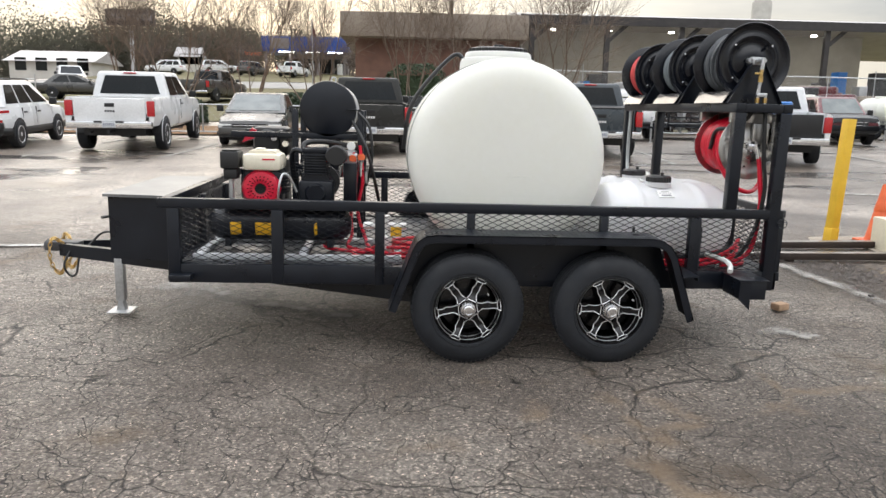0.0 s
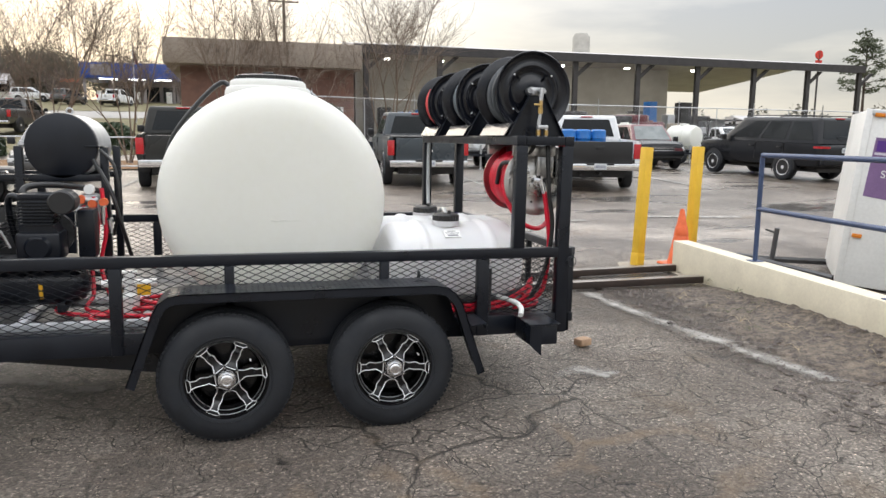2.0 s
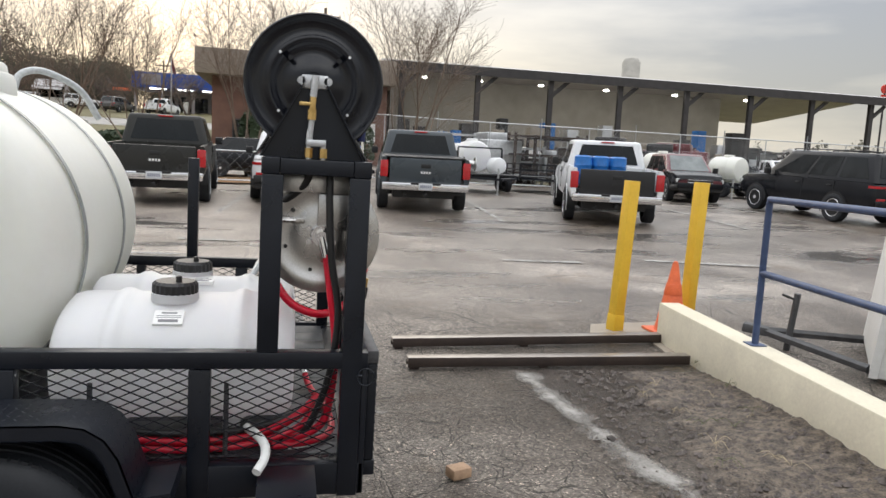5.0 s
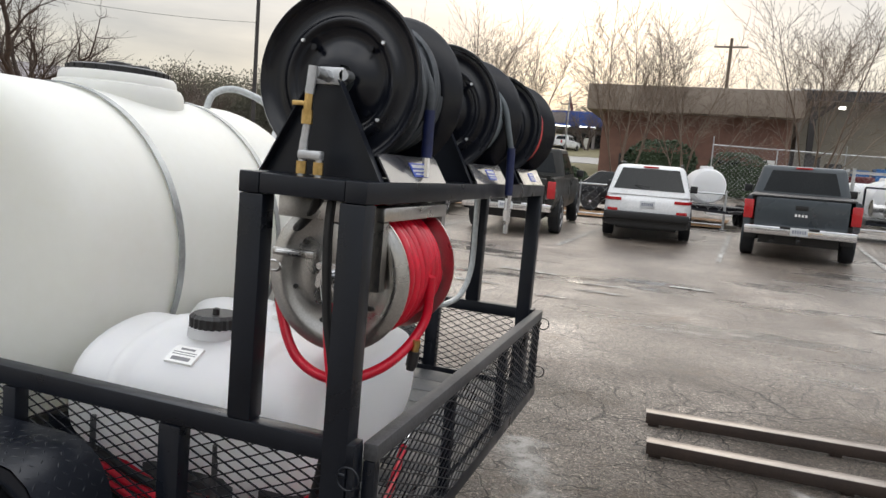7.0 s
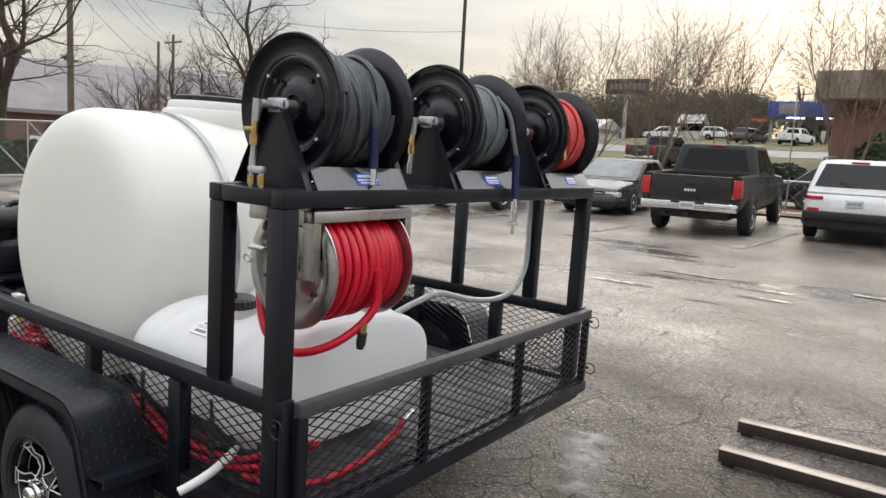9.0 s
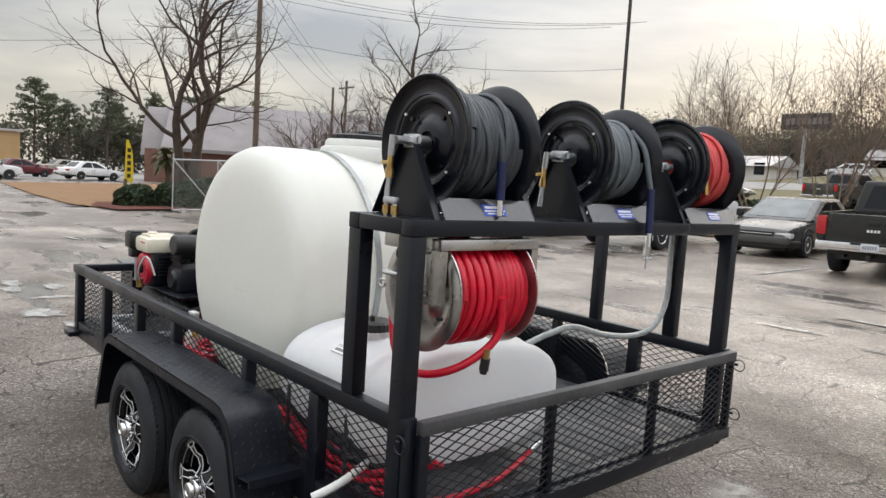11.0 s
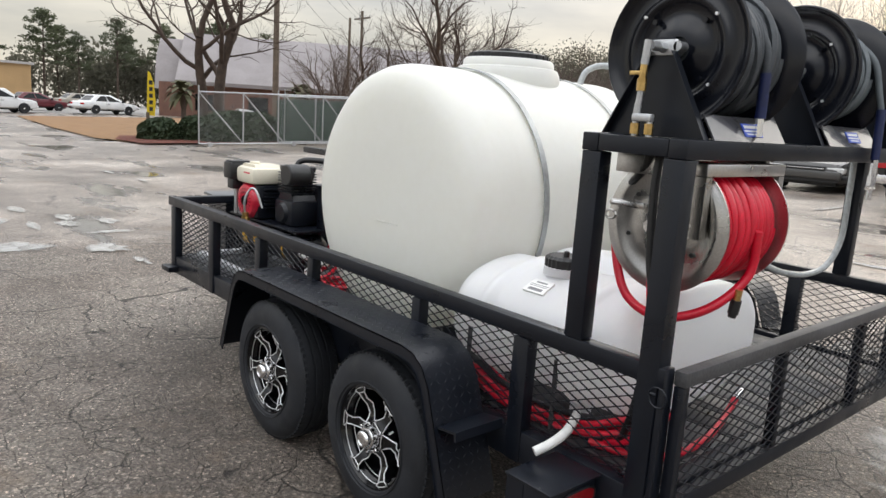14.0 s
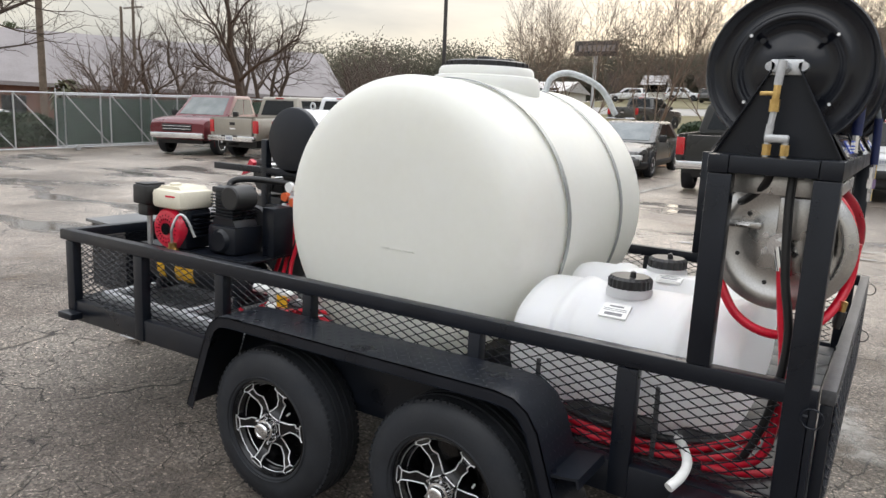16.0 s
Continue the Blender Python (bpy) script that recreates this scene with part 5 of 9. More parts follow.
for k in range(5):
    y0, z0 = 4.40 + 0.02 * k, 0.562 + 0.022 * (k % 3)
    hose("coiled_hose", [(1.28 + 0.03 * k, y0 + 0.02, z0 + 0.10 - 0.02 * k), (1.40, y0 + 0.01, z0 + 0.05), (1.56, y0, z0 + 0.008), (1.75, y0 - 0.01, z0), (1.95, y0 + 0.005, z0 + 0.012), (2.10, y0 + 0.03, z0 + 0.055 + 0.02 * (k % 2)), (2.17 + 0.01 * k, y0 + 0.10, z0 + 0.10 + 0.03 * (k % 2))], 0.0125, M["red_hose"] if k % 3 != 2 else M["black_hose"], "red hose slung loosely along the mesh side" if k % 3 != 2 else "black hose slung loosely along the mesh side")
hose("bed_hose", [(2.02, 4.40, 0.565), (2.16, 4.45, 0.562), (2.235, 4.56, 0.561), (2.235, 4.75, 0.561), (2.20, 4.92, 0.561), (2.165, 5.06, 0.575), (2.15, 5.13, 0.60)], 0.0135, M["red_hose"], "red hose lying across the back of the deck")
hose("bed_hose_end", [(2.15, 5.13, 0.60), (2.145, 5.17, 0.615), (2.14, 5.20, 0.62)], 0.017, M["chrome"], "plated hose end fitting", kind="fitting")
hose("hanging_hose", [(2.20, 5.2, 0.43), (2.21, 5.35, 0.37), (2.20, 5.55, 0.355), (2.20, 5.75, 0.37), (2.19, 5.9, 0.43)], 0.013, M["red_hose"], "red hose sagging below the deck")


# red hose flaked in loose loops in front of the big tank
for k in range(4):
    cx_, cy_, ra, rb = -0.12 + 0.05 * k, 4.60 + 0.03 * k, 0.24 - 0.03 * k, 0.13 - 0.012 * k
    hose("coiled_hose", [(cx_ + ra * math.cos(a + k), cy_ + rb * math.sin(a + k), 0.562 + 0.024 * k + 0.004 * math.sin(3 * a)) for a in steps(0, 2 * math.pi * 0.97, 14)], 0.0125, M["red_hose"], "red hose coiled on the deck in front of the tank", steps_=4)


# ---- engines and pumps at the front of the bed ----
def engine_pump():
    e = thing("compressor_engine", "small red and cream petrol engine driving an air compressor", "engine", (-0.85, 4.75, DECK), T)
    # receiver tank with feet
    bm = bmesh.new()
    lathe(bm, [(-1.32, 0.0), (-1.315, 0.05), (-1.29, 0.09), (-1.25, 0.113), (-1.20, 0.12), (-0.50, 0.12), (-0.45, 0.113), (-0.41, 0.09), (-0.385, 0.05), (-0.38, 0.0)], (0, 4.78, 0.735), "x", 36)
    tank = part("air_receiver", bm, M["black_paint"], e, "black air receiver with yellow stickers")
    for x0, x1 in ((-1.16, -1.09), (-1.0, -0.84), (-0.62, -0.60)):
        bm = bmesh.new()
        ring = [arc_ring((x, 4.78, 0.735), 0.1212, radians(170), radians(215), 6, "x") for x in (x0, x1)]
        vs = [[bm.verts.new(q) for q in r] for r in ring]
        for k in range(6):
            bm.faces.new((vs[0][k], vs[0][k + 1], vs[1][k + 1], vs[1][k]))
        part("sticker", bm, M["yellow_label"], tank, "yellow warning sticker")
    for x in (-1.18, -0.52):
        bm = bmesh.new()
        box(bm, x - 0.02, x + 0.02, 4.68, 4.88, DECK + 0.036, 0.64, 0.004)
        part("tank_foot", bm, M["black_paint"], tank)
    bm = bmesh.new()
    box(bm, -1.22, -0.36, 4.60, 4.96, 0.872, 0.884, 0.003)
    for x in (-1.15, -0.45):
        box(bm, x - 0.02, x + 0.02, 4.66, 4.90, 0.845, 0.872, 0.003)
    part("top_plate", bm, M["black_paint"], tank)
    # engine block
    bm = bmesh.new()
    box(bm, -1.06, -0.82, 4.60, 4.78, 0.886, 1.12, 0.02)
    block = part("engine_block", bm, M["black_paint"], e, "black cast engine block")
    for k in range(6):
        bm = bmesh.new()
        box(bm, -0.83, -0.79, 4.64, 4.80, 0.96 + 0.025 * k, 0.97 + 0.025 * k, 0.002)
        part("cylinder_fin", bm, M["black_paint"], block)
    bm = bmesh.new()
    box(bm, -1.055, -0.835, 4.592, 4.70, 0.905, 1.112, 0.07)
    part("shroud", bm, M["red_paint"], block, "red sheet-metal blower shroud")
    bm = bmesh.new()
    lathe(bm, [(4.630, 0.124), (4.590, 0.122), (4.572, 0.108), (4.564, 0.07), (4.568, 0.045), (4.580, 0.0)], (-0.945, 0, 1.000), "y", 36)
    cover = part("fan_cover", bm, M["red_paint"], e, "red recoil starter cover")
    for k in range(20):
        a = 2 * math.pi * k / 20
        d = Vector((math.cos(a), 0, math.sin(a)))
        c = Vector((-0.945, 4.5645, 1.000))
        bm = bmesh.new()
        sweep(bm, [c + d * 0.052 + Vector((0, 0.003, 0)), c + d * 0.085 + Vector((0, 0.003, 0))], 0.004, 4)
        part("cooling_slot", bm, M["rim_black"], cover)
    bm = bmesh.new()
    lathe(bm, [(4.562, 0.0), (4.560, 0.034), (4.577, 0.036)], (-0.945, 0, 1.000), "y", 20)
    part("hub_cap", bm, M["rim_black"], cover)
    bm = bmesh.new()
    box(bm, -1.058, -0.812, 4.555, 4.80, 1.118, 1.232, 0.03)
    prism(bm, [(-1.03, 1.23), (-0.84, 1.23), (-0.86, 1.25), (-1.01, 1.25)], 1, 4.59, 4.77)
    fuel = part("fuel_tank", bm, M["cream_plastic"], e, "cream fuel tank")
    bm = bmesh.new()
    lathe(bm, [(1.24, 0.032), (1.262, 0.032), (1.266, 0.026), (1.266, 0.0)], (-0.95, 4.64, 0), "z", 20)
    part("fuel_cap", bm, M["cream_plastic"], fuel)
    bm = bmesh.new()
    box(bm, -0.93, -0.85, 4.5535, 4.556, 1.19, 1.20, 0)
    part("badge", bm, M["red_paint"], fuel)
    bm = bmesh.new()
    box(bm, -1.185, -1.07, 4.53, 4.68, 1.13, 1.245, 0.012)
    box(bm, -1.175, -1.08, 4.54, 4.67, 1.245, 1.255, 0.006)
    box(bm, -1.17, -1.085, 4.55, 4.66, 1.06, 1.13, 0.01)
    part("air_filter", bm, M["black_plastic"], e, "black air filter housing")
    bm = bmesh.new()
    rod(bm, (-1.13, 4.60, 0.885), (-1.13, 4.60, 1.06), 0.016, 12)
    part("filter_pipe", bm, M["galvanised"], e)
    bm = bmesh.new()
    sweep(bm, smooth_path([(-0.83, 4.52, 0.90), (-0.82, 4.51, 1.02), (-0.80, 4.54, 1.10), (-0.76, 4.56, 1.08), (-0.72, 4.58, 0.98)], 6), 0.0075, 8)
    part("breather_pipe", bm, M["galvanised"], e)
    bm = bmesh.new()
    rod(bm, (-0.83, 4.52, 0.886), (-0.83, 4.52, 0.94), 0.022, 10)
    rod(bm, (-0.86, 4.52, 0.90), (-0.79, 4.52, 0.90), 0.013, 8)
    part("oil_drain", bm, M["brass"], e, "brass drain tee")
    # compressor head
    bm = bmesh.new()
    box(bm, -0.72, -0.50, 4.66, 4.86, 0.886, 1.05, 0.02)
    prism(bm, [(-0.71, 1.04), (-0.51, 1.04), (-0.54, 1.09), (-0.68, 1.09)], 1, 4.68, 4.84)
    lathe(bm, [(4.64, 0.0), (4.64, 0.055), (4.66, 0.07)], (-0.61, 0, 0.965), "y", 24)
    head = part("compressor_block", bm, M["black_paint"], e, "black finned compressor pump")
    for k in range(8):
        z = 1.092 + 0.018 * k
        bm = bmesh.new()
        box(bm, -0.70, -0.53, 4.67, 4.85, z, z + 0.008, 0.003)
        part("cooling_fin", bm, M["black_paint"], head)
    bm = bmesh.new()
    box(bm, -0.685, -0.545, 4.69, 4.83, 1.09, 1.24, 0.004)
    box(bm, -0.70, -0.53, 4.68, 4.84, 1.235, 1.268, 0.006)
    part("cylinder_head", bm, M["black_paint"], head)
    bm = bmesh.new()
    lathe(bm, [(4.60, 0.0), (4.60, 0.060), (4.608, 0.068), (4.735, 0.068), (4.745, 0.055), (4.78, 0.03)], (-0.475, 0, 1.225), "y", 32)
    part("intake_filter", bm, M["black_plastic"], e, "round black intake filter")
    bm = bmesh.new()
    sweep(bm, smooth_path([(-0.69, 4.76, 1.23), (-0.75, 4.78, 1.25), (-0.78, 4.82, 1.20), (-0.77, 4.84, 1.05), (-0.72, 4.82, 0.88)], 6), 0.018, 10)
    pipe = part("discharge_pipe", bm, M["black_paint"], e)
    for k in range(7):
        bm = bmesh.new()
        lathe(bm, [(0.0, 0.019), (0.0, 0.030), (0.004, 0.030), (0.004, 0.019)], (-0.772, 4.836, 1.02 + 0.022 * k), "z", 16, closed=True)
        part("cooling_ring", bm, M["black_paint"], pipe)
    bm = bmesh.new()
    sweep(bm, smooth_path([(-0.69, 4.79, 1.22), (-0.70, 4.82, 1.285), (-0.63, 4.88, 1.305), (-0.50, 5.00, 1.29), (-0.37, 5.14, 1.25)], 8), 0.019, 10)
    part("intake_hose", bm, M["black_hose"], e, "thick black hose")
    bm = bmesh.new()
    lathe(bm, [(4.875, 0.0), (4.875, 0.13), (4.915, 0.13), (4.915, 0.0)], (-0.60, 0, 1.02), "y", 32)
    part("flywheel", bm, M["black_worn"], e)
    bm = bmesh.new()
    lathe(bm, [(4.875, 0.0), (4.875, 0.045), (4.915, 0.045), (4.915, 0.0)], (-0.94, 0, 1.0), "y", 24)
    part("pulley", bm, M["black_worn"], e)
    bm = bmesh.new()
    box(bm, -0.44, -0.355, 4.80, 4.95, 0.884, 1.165, 0.006)
    part("control_box", bm, M["black_paint"], e)
    for piece in e.children_recursive:
        piece.data.transform(Matrix.Diagonal((1, 1, 0.948, 1)))
    return e


engine_pump()


def burner():
    b = thing("pressure_washer_skid", "black pressure washer skid with a round burner drum on posts", "pressure washer", (-0.65, 5.45, DECK), T)
    for x in (-0.805, -0.345):
        for y in (5.18, 5.66):
            bm = bmesh.new()
            box(bm, x - 0.022, x + 0.022, y - 0.022, y + 0.022, DECK + 0.001, 1.475, 0.004)
            part("skid_post", bm, M["black_paint"], b)
    for z in (0.60, 1.05, 1.27):
        for y in (5.18, 5.66):
            bm = bmesh.new()
            box(bm, -1.25 if z > 1.2 else -0.83, -0.32, y - 0.02, y + 0.02, z, z + 0.04, 0.004)
            part("skid_rail", bm, M["black_paint"], b)
    bm = bmesh.new()
    lathe(bm, [(5.16, 0.0), (5.16, 0.186), (5.166, 0.196), (5.18, 0.199), (5.20, 0.199), (5.20, 0.192)], (-0.575, 0, 1.475), "y", 48)
    drum = part("drum_end", bm, M["black_paint"], b, "flat black drum end")
    bm = bmesh.new()
    lathe(bm, [(5.20, 0.0), (5.20, 0.192), (5.72, 0.192), (5.73, 0.18), (5.73, 0.0)], (-0.575, 0, 1.475), "y", 48)
    part("drum_shell", bm, M["aluminium"], drum, "bright sheet-metal drum shell")
    bm = bmesh.new()
    sweep(bm, [Vector((-0.545 + 0.018 * math.cos(a), 5.30, 1.685 + 0.018 * math.sin(a))) for a in steps(0, 2 * math.pi, 14)], 0.005, 6, False)
    part("lifting_eye", bm, M["galvanised"], drum)
    bm = bmesh.new()
    box(bm, -0.72, -0.43, 5.17, 5.68, 1.268, 1.292, 0.004)
    part("drum_cradle", bm, M["black_paint"], b)
    # second engine behind
    bm = bmesh.new()
    box(bm, -1.16, -0.90, 5.40, 5.66, DECK + 0.001, 1.10, 0.02)
    lathe(bm, [(5.38, 0.0), (5.38, 0.09), (5.41, 0.10)], (-1.04, 0, 1.22), "y", 28)
    box(bm, -1.15, -0.88, 5.40, 5.62, 1.12, 1.34, 0.04)
    part("engine", bm, M["black_plastic"], b, "black engine with plated fittings")
    for x, z in ((-0.93, 1.30), (-0.90, 1.22), (-0.98, 1.26)):
        bm = bmesh.new()
        rod(bm, (x, 5.33, z), (x, 5.40, z), 0.022, 10)
        part("plated_fitting", bm, M["chrome"], b)
    bm = bmesh.new()
    prism(bm, [(-1.22, 1.22), (-1.14, 1.33), (-1.11, 1.31), (-1.13, 1.25)], 1, 5.36, 5.39)
    part("trigger_gun", bm, M["red_paint"], b, "red gun handle")
    # pump fittings and hoses
    bm = bmesh.new()
    box(bm, -0.47, -0.37, 5.02, 5.14, 1.02, 1.20, 0.012)
    for z in (1.06, 1.12, 1.17):
        rod(bm, (-0.48, 5.0, z), (-0.36, 5.0, z), 0.018, 10)
    part("pump", bm, M["galvanised"], b, "grey plunger pump")
    bm = bmesh.new()
    for x, z in ((-0.45, 1.175), (-0.39, 1.15), (-0.33, 1.16)):
        lathe(bm, [(4.97, 0.0), (4.97, 0.024), (5.00, 0.026)], (x, 0, z), "y", 14)
    part("unloader_knob", bm, M["orange_plastic"], b, "orange unloader knobs")
    for k, x in enumerate((-0.44, -0.385, -0.34)):
        bm = bmesh.new()
        sweep(bm, smooth_path([(x, 5.0, 1.14 + 0.05 * k), (x + 0.02, 4.97, 1.0), (x - 0.01, 4.93, 0.80), (x + 0.04 * (k - 1), 4.86, 0.64), (x + 0.1 * (k - 1), 4.72, 0.575), (x + 0.35, 4.55 + 0.03 * k, 0.567)], 8), 0.012, 8)
        part("hose", bm, M["red_hose"], b, "bright red hose")
    bm = bmesh.new()
    lathe(bm, [(4.955, 0.0), (4.955, 0.028), (4.975, 0.030), (4.985, 0.018)], (-0.40, 0, 1.235), "y", 20)
    part("pressure_gauge", bm, M["label_white"], b, "white-faced pressure gauge")
    for x, z0, z1 in ((-0.47, 1.02, 1.10), (-0.335, 1.03, 1.13), (-0.30, 0.98, 1.06)):
        bm = bmesh.new()
        rod(bm, (x, 4.975, z0), (x, 4.975, z1), 0.015, 10)
        rod(bm, (x, 4.975, z1), (x, 4.975, z1 + 0.012), 0.021, 6)
        part("hose_fitting", bm, M["chrome"], b, "plated hose fitting")
    bm = bmesh.new()
    box(bm, -0.445, -0.345, 5.145, 5.215, 1.475, 1.482, 0.002)
    part("post_cap", bm, M["black_paint"], b)
    bm = bmesh.new()
    sweep(bm, smooth_path([(-0.36, 5.14, 1.46), (-0.28, 5.10, 1.36), (-0.26, 5.08, 1.15), (-0.30, 5.10, 0.95)], 8), 0.010, 8)
    sweep(bm, smooth_path([(-0.40, 5.14, 1.40), (-0.30, 5.06, 1.22), (-0.24, 5.04, 1.0), (-0.20, 5.1, 0.8)], 8), 0.012, 8)
    part("cable", bm, M["black_hose"], b)
    return b


burner()

bm = bmesh.new()
for y in (4.42, 5.02):
    box(bm, -1.34, -0.05, y, y + 0.045, 0.0, 0.035, 0.004)
for x in (-1.34, -0.70, -0.095):
    box(bm, x, x + 0.045, 4.466, 5.019, 0.002, 0.033, 0.003)
solo("skid_frame", bm, M["plate"], "bare grey metal skid frame lying on the deck", "frame", T @ Matrix.Translation((0, 0, DECK + 0.001)))

bm = bmesh.new()
lathe(bm, [(0.0, 0.0), (0.0, 0.05), (0.13, 0.05), (0.15, 0.03), (0.16, 0.0)], (0, 0, 0), "z", 20)
v = thing("filter_bowl", "white plastic filter and valve cluster with a yellow tag", "filter", (-0.16, 4.62, DECK + 0.001), T)
bm.transform(Matrix.Translation((-0.16, 4.62, DECK + 0.001)))
part("bowl", bm, M["white_pvc"], v)
bm = bmesh.new()
rod(bm, (-0.30, 4.62, 0.745), (-0.02, 4.62, 0.745), 0.022, 12)
rod(bm, (-0.16, 4.62, 0.70), (-0.16, 4.62, 0.80), 0.03, 12)
box(bm, -0.20, -0.12, 4.60, 4.64, 0.80, 0.815, 0.004)
part("valve", bm, M["white_pvc"], v)
bm = bmesh.new()
box(bm, -0.12, -0.05, 4.594, 4.597, 0.68, 0.74, 0)
part("tag", bm, M["yellow_label"], v, "yellow tag")


# ---- near the trailer ----
M["cream_concrete"] = mat("cream_concrete", (0.74, 0.68, 0.53), (0.58, 0.53, 0.42), 0.7, scale=4, fine=45, bump=0.4, depth=0.004, spread=0.45)
M["raw_concrete"] = mat("raw_concrete", (0.36, 0.31, 0.25), (0.24, 0.21, 0.17), 0.75, scale=5, fine=60, bump=0.5, depth=0.004, spread=0.5)
M["blue_pipe"] = mat("blue_pipe", (0.055, 0.085, 0.17), (0.035, 0.055, 0.12), 0.45, scale=12, fine=70, bump=0.2)
M["rusty_steel"] = mat("rusty_steel", (0.075, 0.052, 0.042), (0.035, 0.028, 0.026), 0.55, 0.4, scale=7, fine=70, bump=0.4, spread=0.5)
M["steel_top"] = mat("steel_top", (0.42, 0.38, 0.34), (0.20, 0.17, 0.15), 0.35, 0.7, scale=5, fine=60, bump=0.3, spread=0.5)
M["brick_tan"] = mat("brick_tan", (0.46, 0.31, 0.20), (0.34, 0.22, 0.14), 0.85, scale=20, fine=90, bump=0.6)
M["stone"] = mat("stone", (0.12, 0.10, 0.09), (0.06, 0.05, 0.045), 0.8, scale=25, fine=90, bump=0.5, random_tint=0.5)
M["gravel"] = mat("gravel", (0.21, 0.165, 0.125), (0.022, 0.018, 0.015), 0.7, scale=16, fine=70, bump=1.0, depth=0.02, spread=0.28)
M["dry_straw"] = mat("dry_straw", (0.50, 0.42, 0.28), (0.36, 0.29, 0.18), 0.8, scale=20)
M["weed_green"] = mat("weed_green", (0.12, 0.14, 0.05), (0.08, 0.09, 0.035), 0.8, scale=20)
M["white_line"] = mat("white_line", (0.55, 0.54, 0.51), (0.16, 0.15, 0.135), 0.6, scale=9, fine=55, bump=0.4, spread=0.16)
M["white_panel"] = mat("white_panel", (0.78, 0.78, 0.76), (0.68, 0.68, 0.66), 0.4, scale=2, fine=30, bump=0.05)
M["purple"] = mat("purple", (0.22, 0.13, 0.28), (0.17, 0.10, 0.22), 0.4, scale=3)
M["deep_purple"] = mat("deep_purple", (0.10, 0.03, 0.26), (0.08, 0.025, 0.2), 0.4, scale=3)
M["lilac"] = mat("lilac", (0.62, 0.58, 0.66), (0.55, 0.5, 0.6), 0.4)


def streak(pts, width, seed, lift=0.016):
    """A worn strip of paint or powder on the asphalt, ragged along its edges."""
    bm = bmesh.new()
    fade = bm.verts.layers.float.new("fade")
    rows, rnd = [], random.Random(seed)
    for k, p in enumerate(pts):
        q, r = Vector(pts[max(k - 1, 0)]), Vector(pts[min(k + 1, len(pts) - 1)])
        d = (r - q).normalized()
        n_ = Vector((-d.y, d.x))
        w = width * rnd.uniform(0.8, 1.1)
        rows.append([bm.verts.new((c.x, c.y, ground_z(c.x, c.y) + lift)) for c in (Vector(p) - n_ * w, Vector(p), Vector(p) + n_ * w)])
    for i, row in enumerate(rows):
        row[1][fade] = 1.0 if 0 < i < len(rows) - 1 else 0.0
    for a, b in zip(rows, rows[1:]):
        for k in (0, 1):
            bm.faces.new((a[k], a[k + 1], b[k + 1], b[k]))
    return bm


def run(a, b, k):
    return [(a[0] + (b[0] - a[0]) * i / k, a[1] + (b[1] - a[1]) * i / k) for i in range(k + 1)]


def powder_material(name="pale_residue", col=(0.44, 0.42, 0.39), col2=(0.29, 0.275, 0.25), rough=0.7, begin=0.74, end=1.16):
    """Pale dried residue that thins out to nothing along a ragged edge."""
    m = mat(name, col, col2, rough, scale=8, fine=60, bump=0.3 if rough > 0.3 else 0)
    n, l = m.node_tree.nodes, m.node_tree.links
    b = n["Principled BSDF"]
    co = n.new("ShaderNodeTexCoord")
    t = n.new("ShaderNodeTexNoise")
    t.inputs["Scale"].default_value, t.inputs["Detail"].default_value, t.inputs["Roughness"].default_value = 4.2, 10, 0.78
    l.new(co.outputs["Object"], t.inputs["Vector"])
    r = n.new("ShaderNodeValToRGB")
    r.color_ramp.elements[0].position, r.color_ramp.elements[1].position = begin, end
    r.color_ramp.elements[1].color = (0.85, 0.85, 0.85, 1)
    at = n.new("ShaderNodeAttribute")
    at.attribute_name = "fade"
    half = n.new("ShaderNodeMath")
    half.operation, half.inputs[1].default_value = "MULTIPLY", 0.44
    l.new(at.outputs["Fac"], half.inputs[0])
    both = n.new("ShaderNodeMath")
    l.new(t.outputs["Fac"], both.inputs[0])
    l.new(half.outputs[0], both.inputs[1])
    l.new(both.outputs[0], r.inputs["Fac"])
    l.new(r.outputs["Color"], b.inputs["Alpha"])
    return m


M["residue"] = powder_material()
for k, (pts, w) in enumerate(((run((3.80, 7.1), (3.93, 5.5), 8) + run((3.95, 5.4), (4.14, 3.9), 8), 0.24), (run((2.2, 7.1), (2.55, 6.0), 6), 0.42), (run((2.5, 4.8), (2.85, 4.45), 4), 0.28), (run((-2.2, 6.2), (-0.2, 4.9), 8), 0.5))):
    solo("dried_residue", streak(pts, w, k), M["residue"], "pale dried residue streaked on the asphalt", "stain", kind="structure")
for k, x in enumerate((-14.5, -11.5, -8.5, -5.45, -2.35, 0.65, 3.65, 6.65, 9.65, 12.65, 15.7)):
    solo("parking_line", streak(run((x, 17.0), (x + 0.45, 23.0), 12), 0.05, 20 + k), M["white_line"], "worn white painted parking line", "parking line", group="parking lines", kind="structure")
for k, (a, b) in enumerate((((2.9, 13.6), (3.5, 13.55)), ((5.2, 12.1), (6.4, 12.0)), ((7.6, 12.3), (9.6, 11.95)), ((-4.6, 7.72), (-3.5, 7.78)), ((-13.7, 7.3), (-13.1, 7.35)), ((-11.8, 7.45), (-11.3, 7.45)), ((0.4, 13.5), (1.3, 13.4)))):
    solo("lane_mark", streak(run(a, b, 8), 0.05, 50 + k), M["white_line"], "worn white painted lane mark", "lane mark", kind="structure")


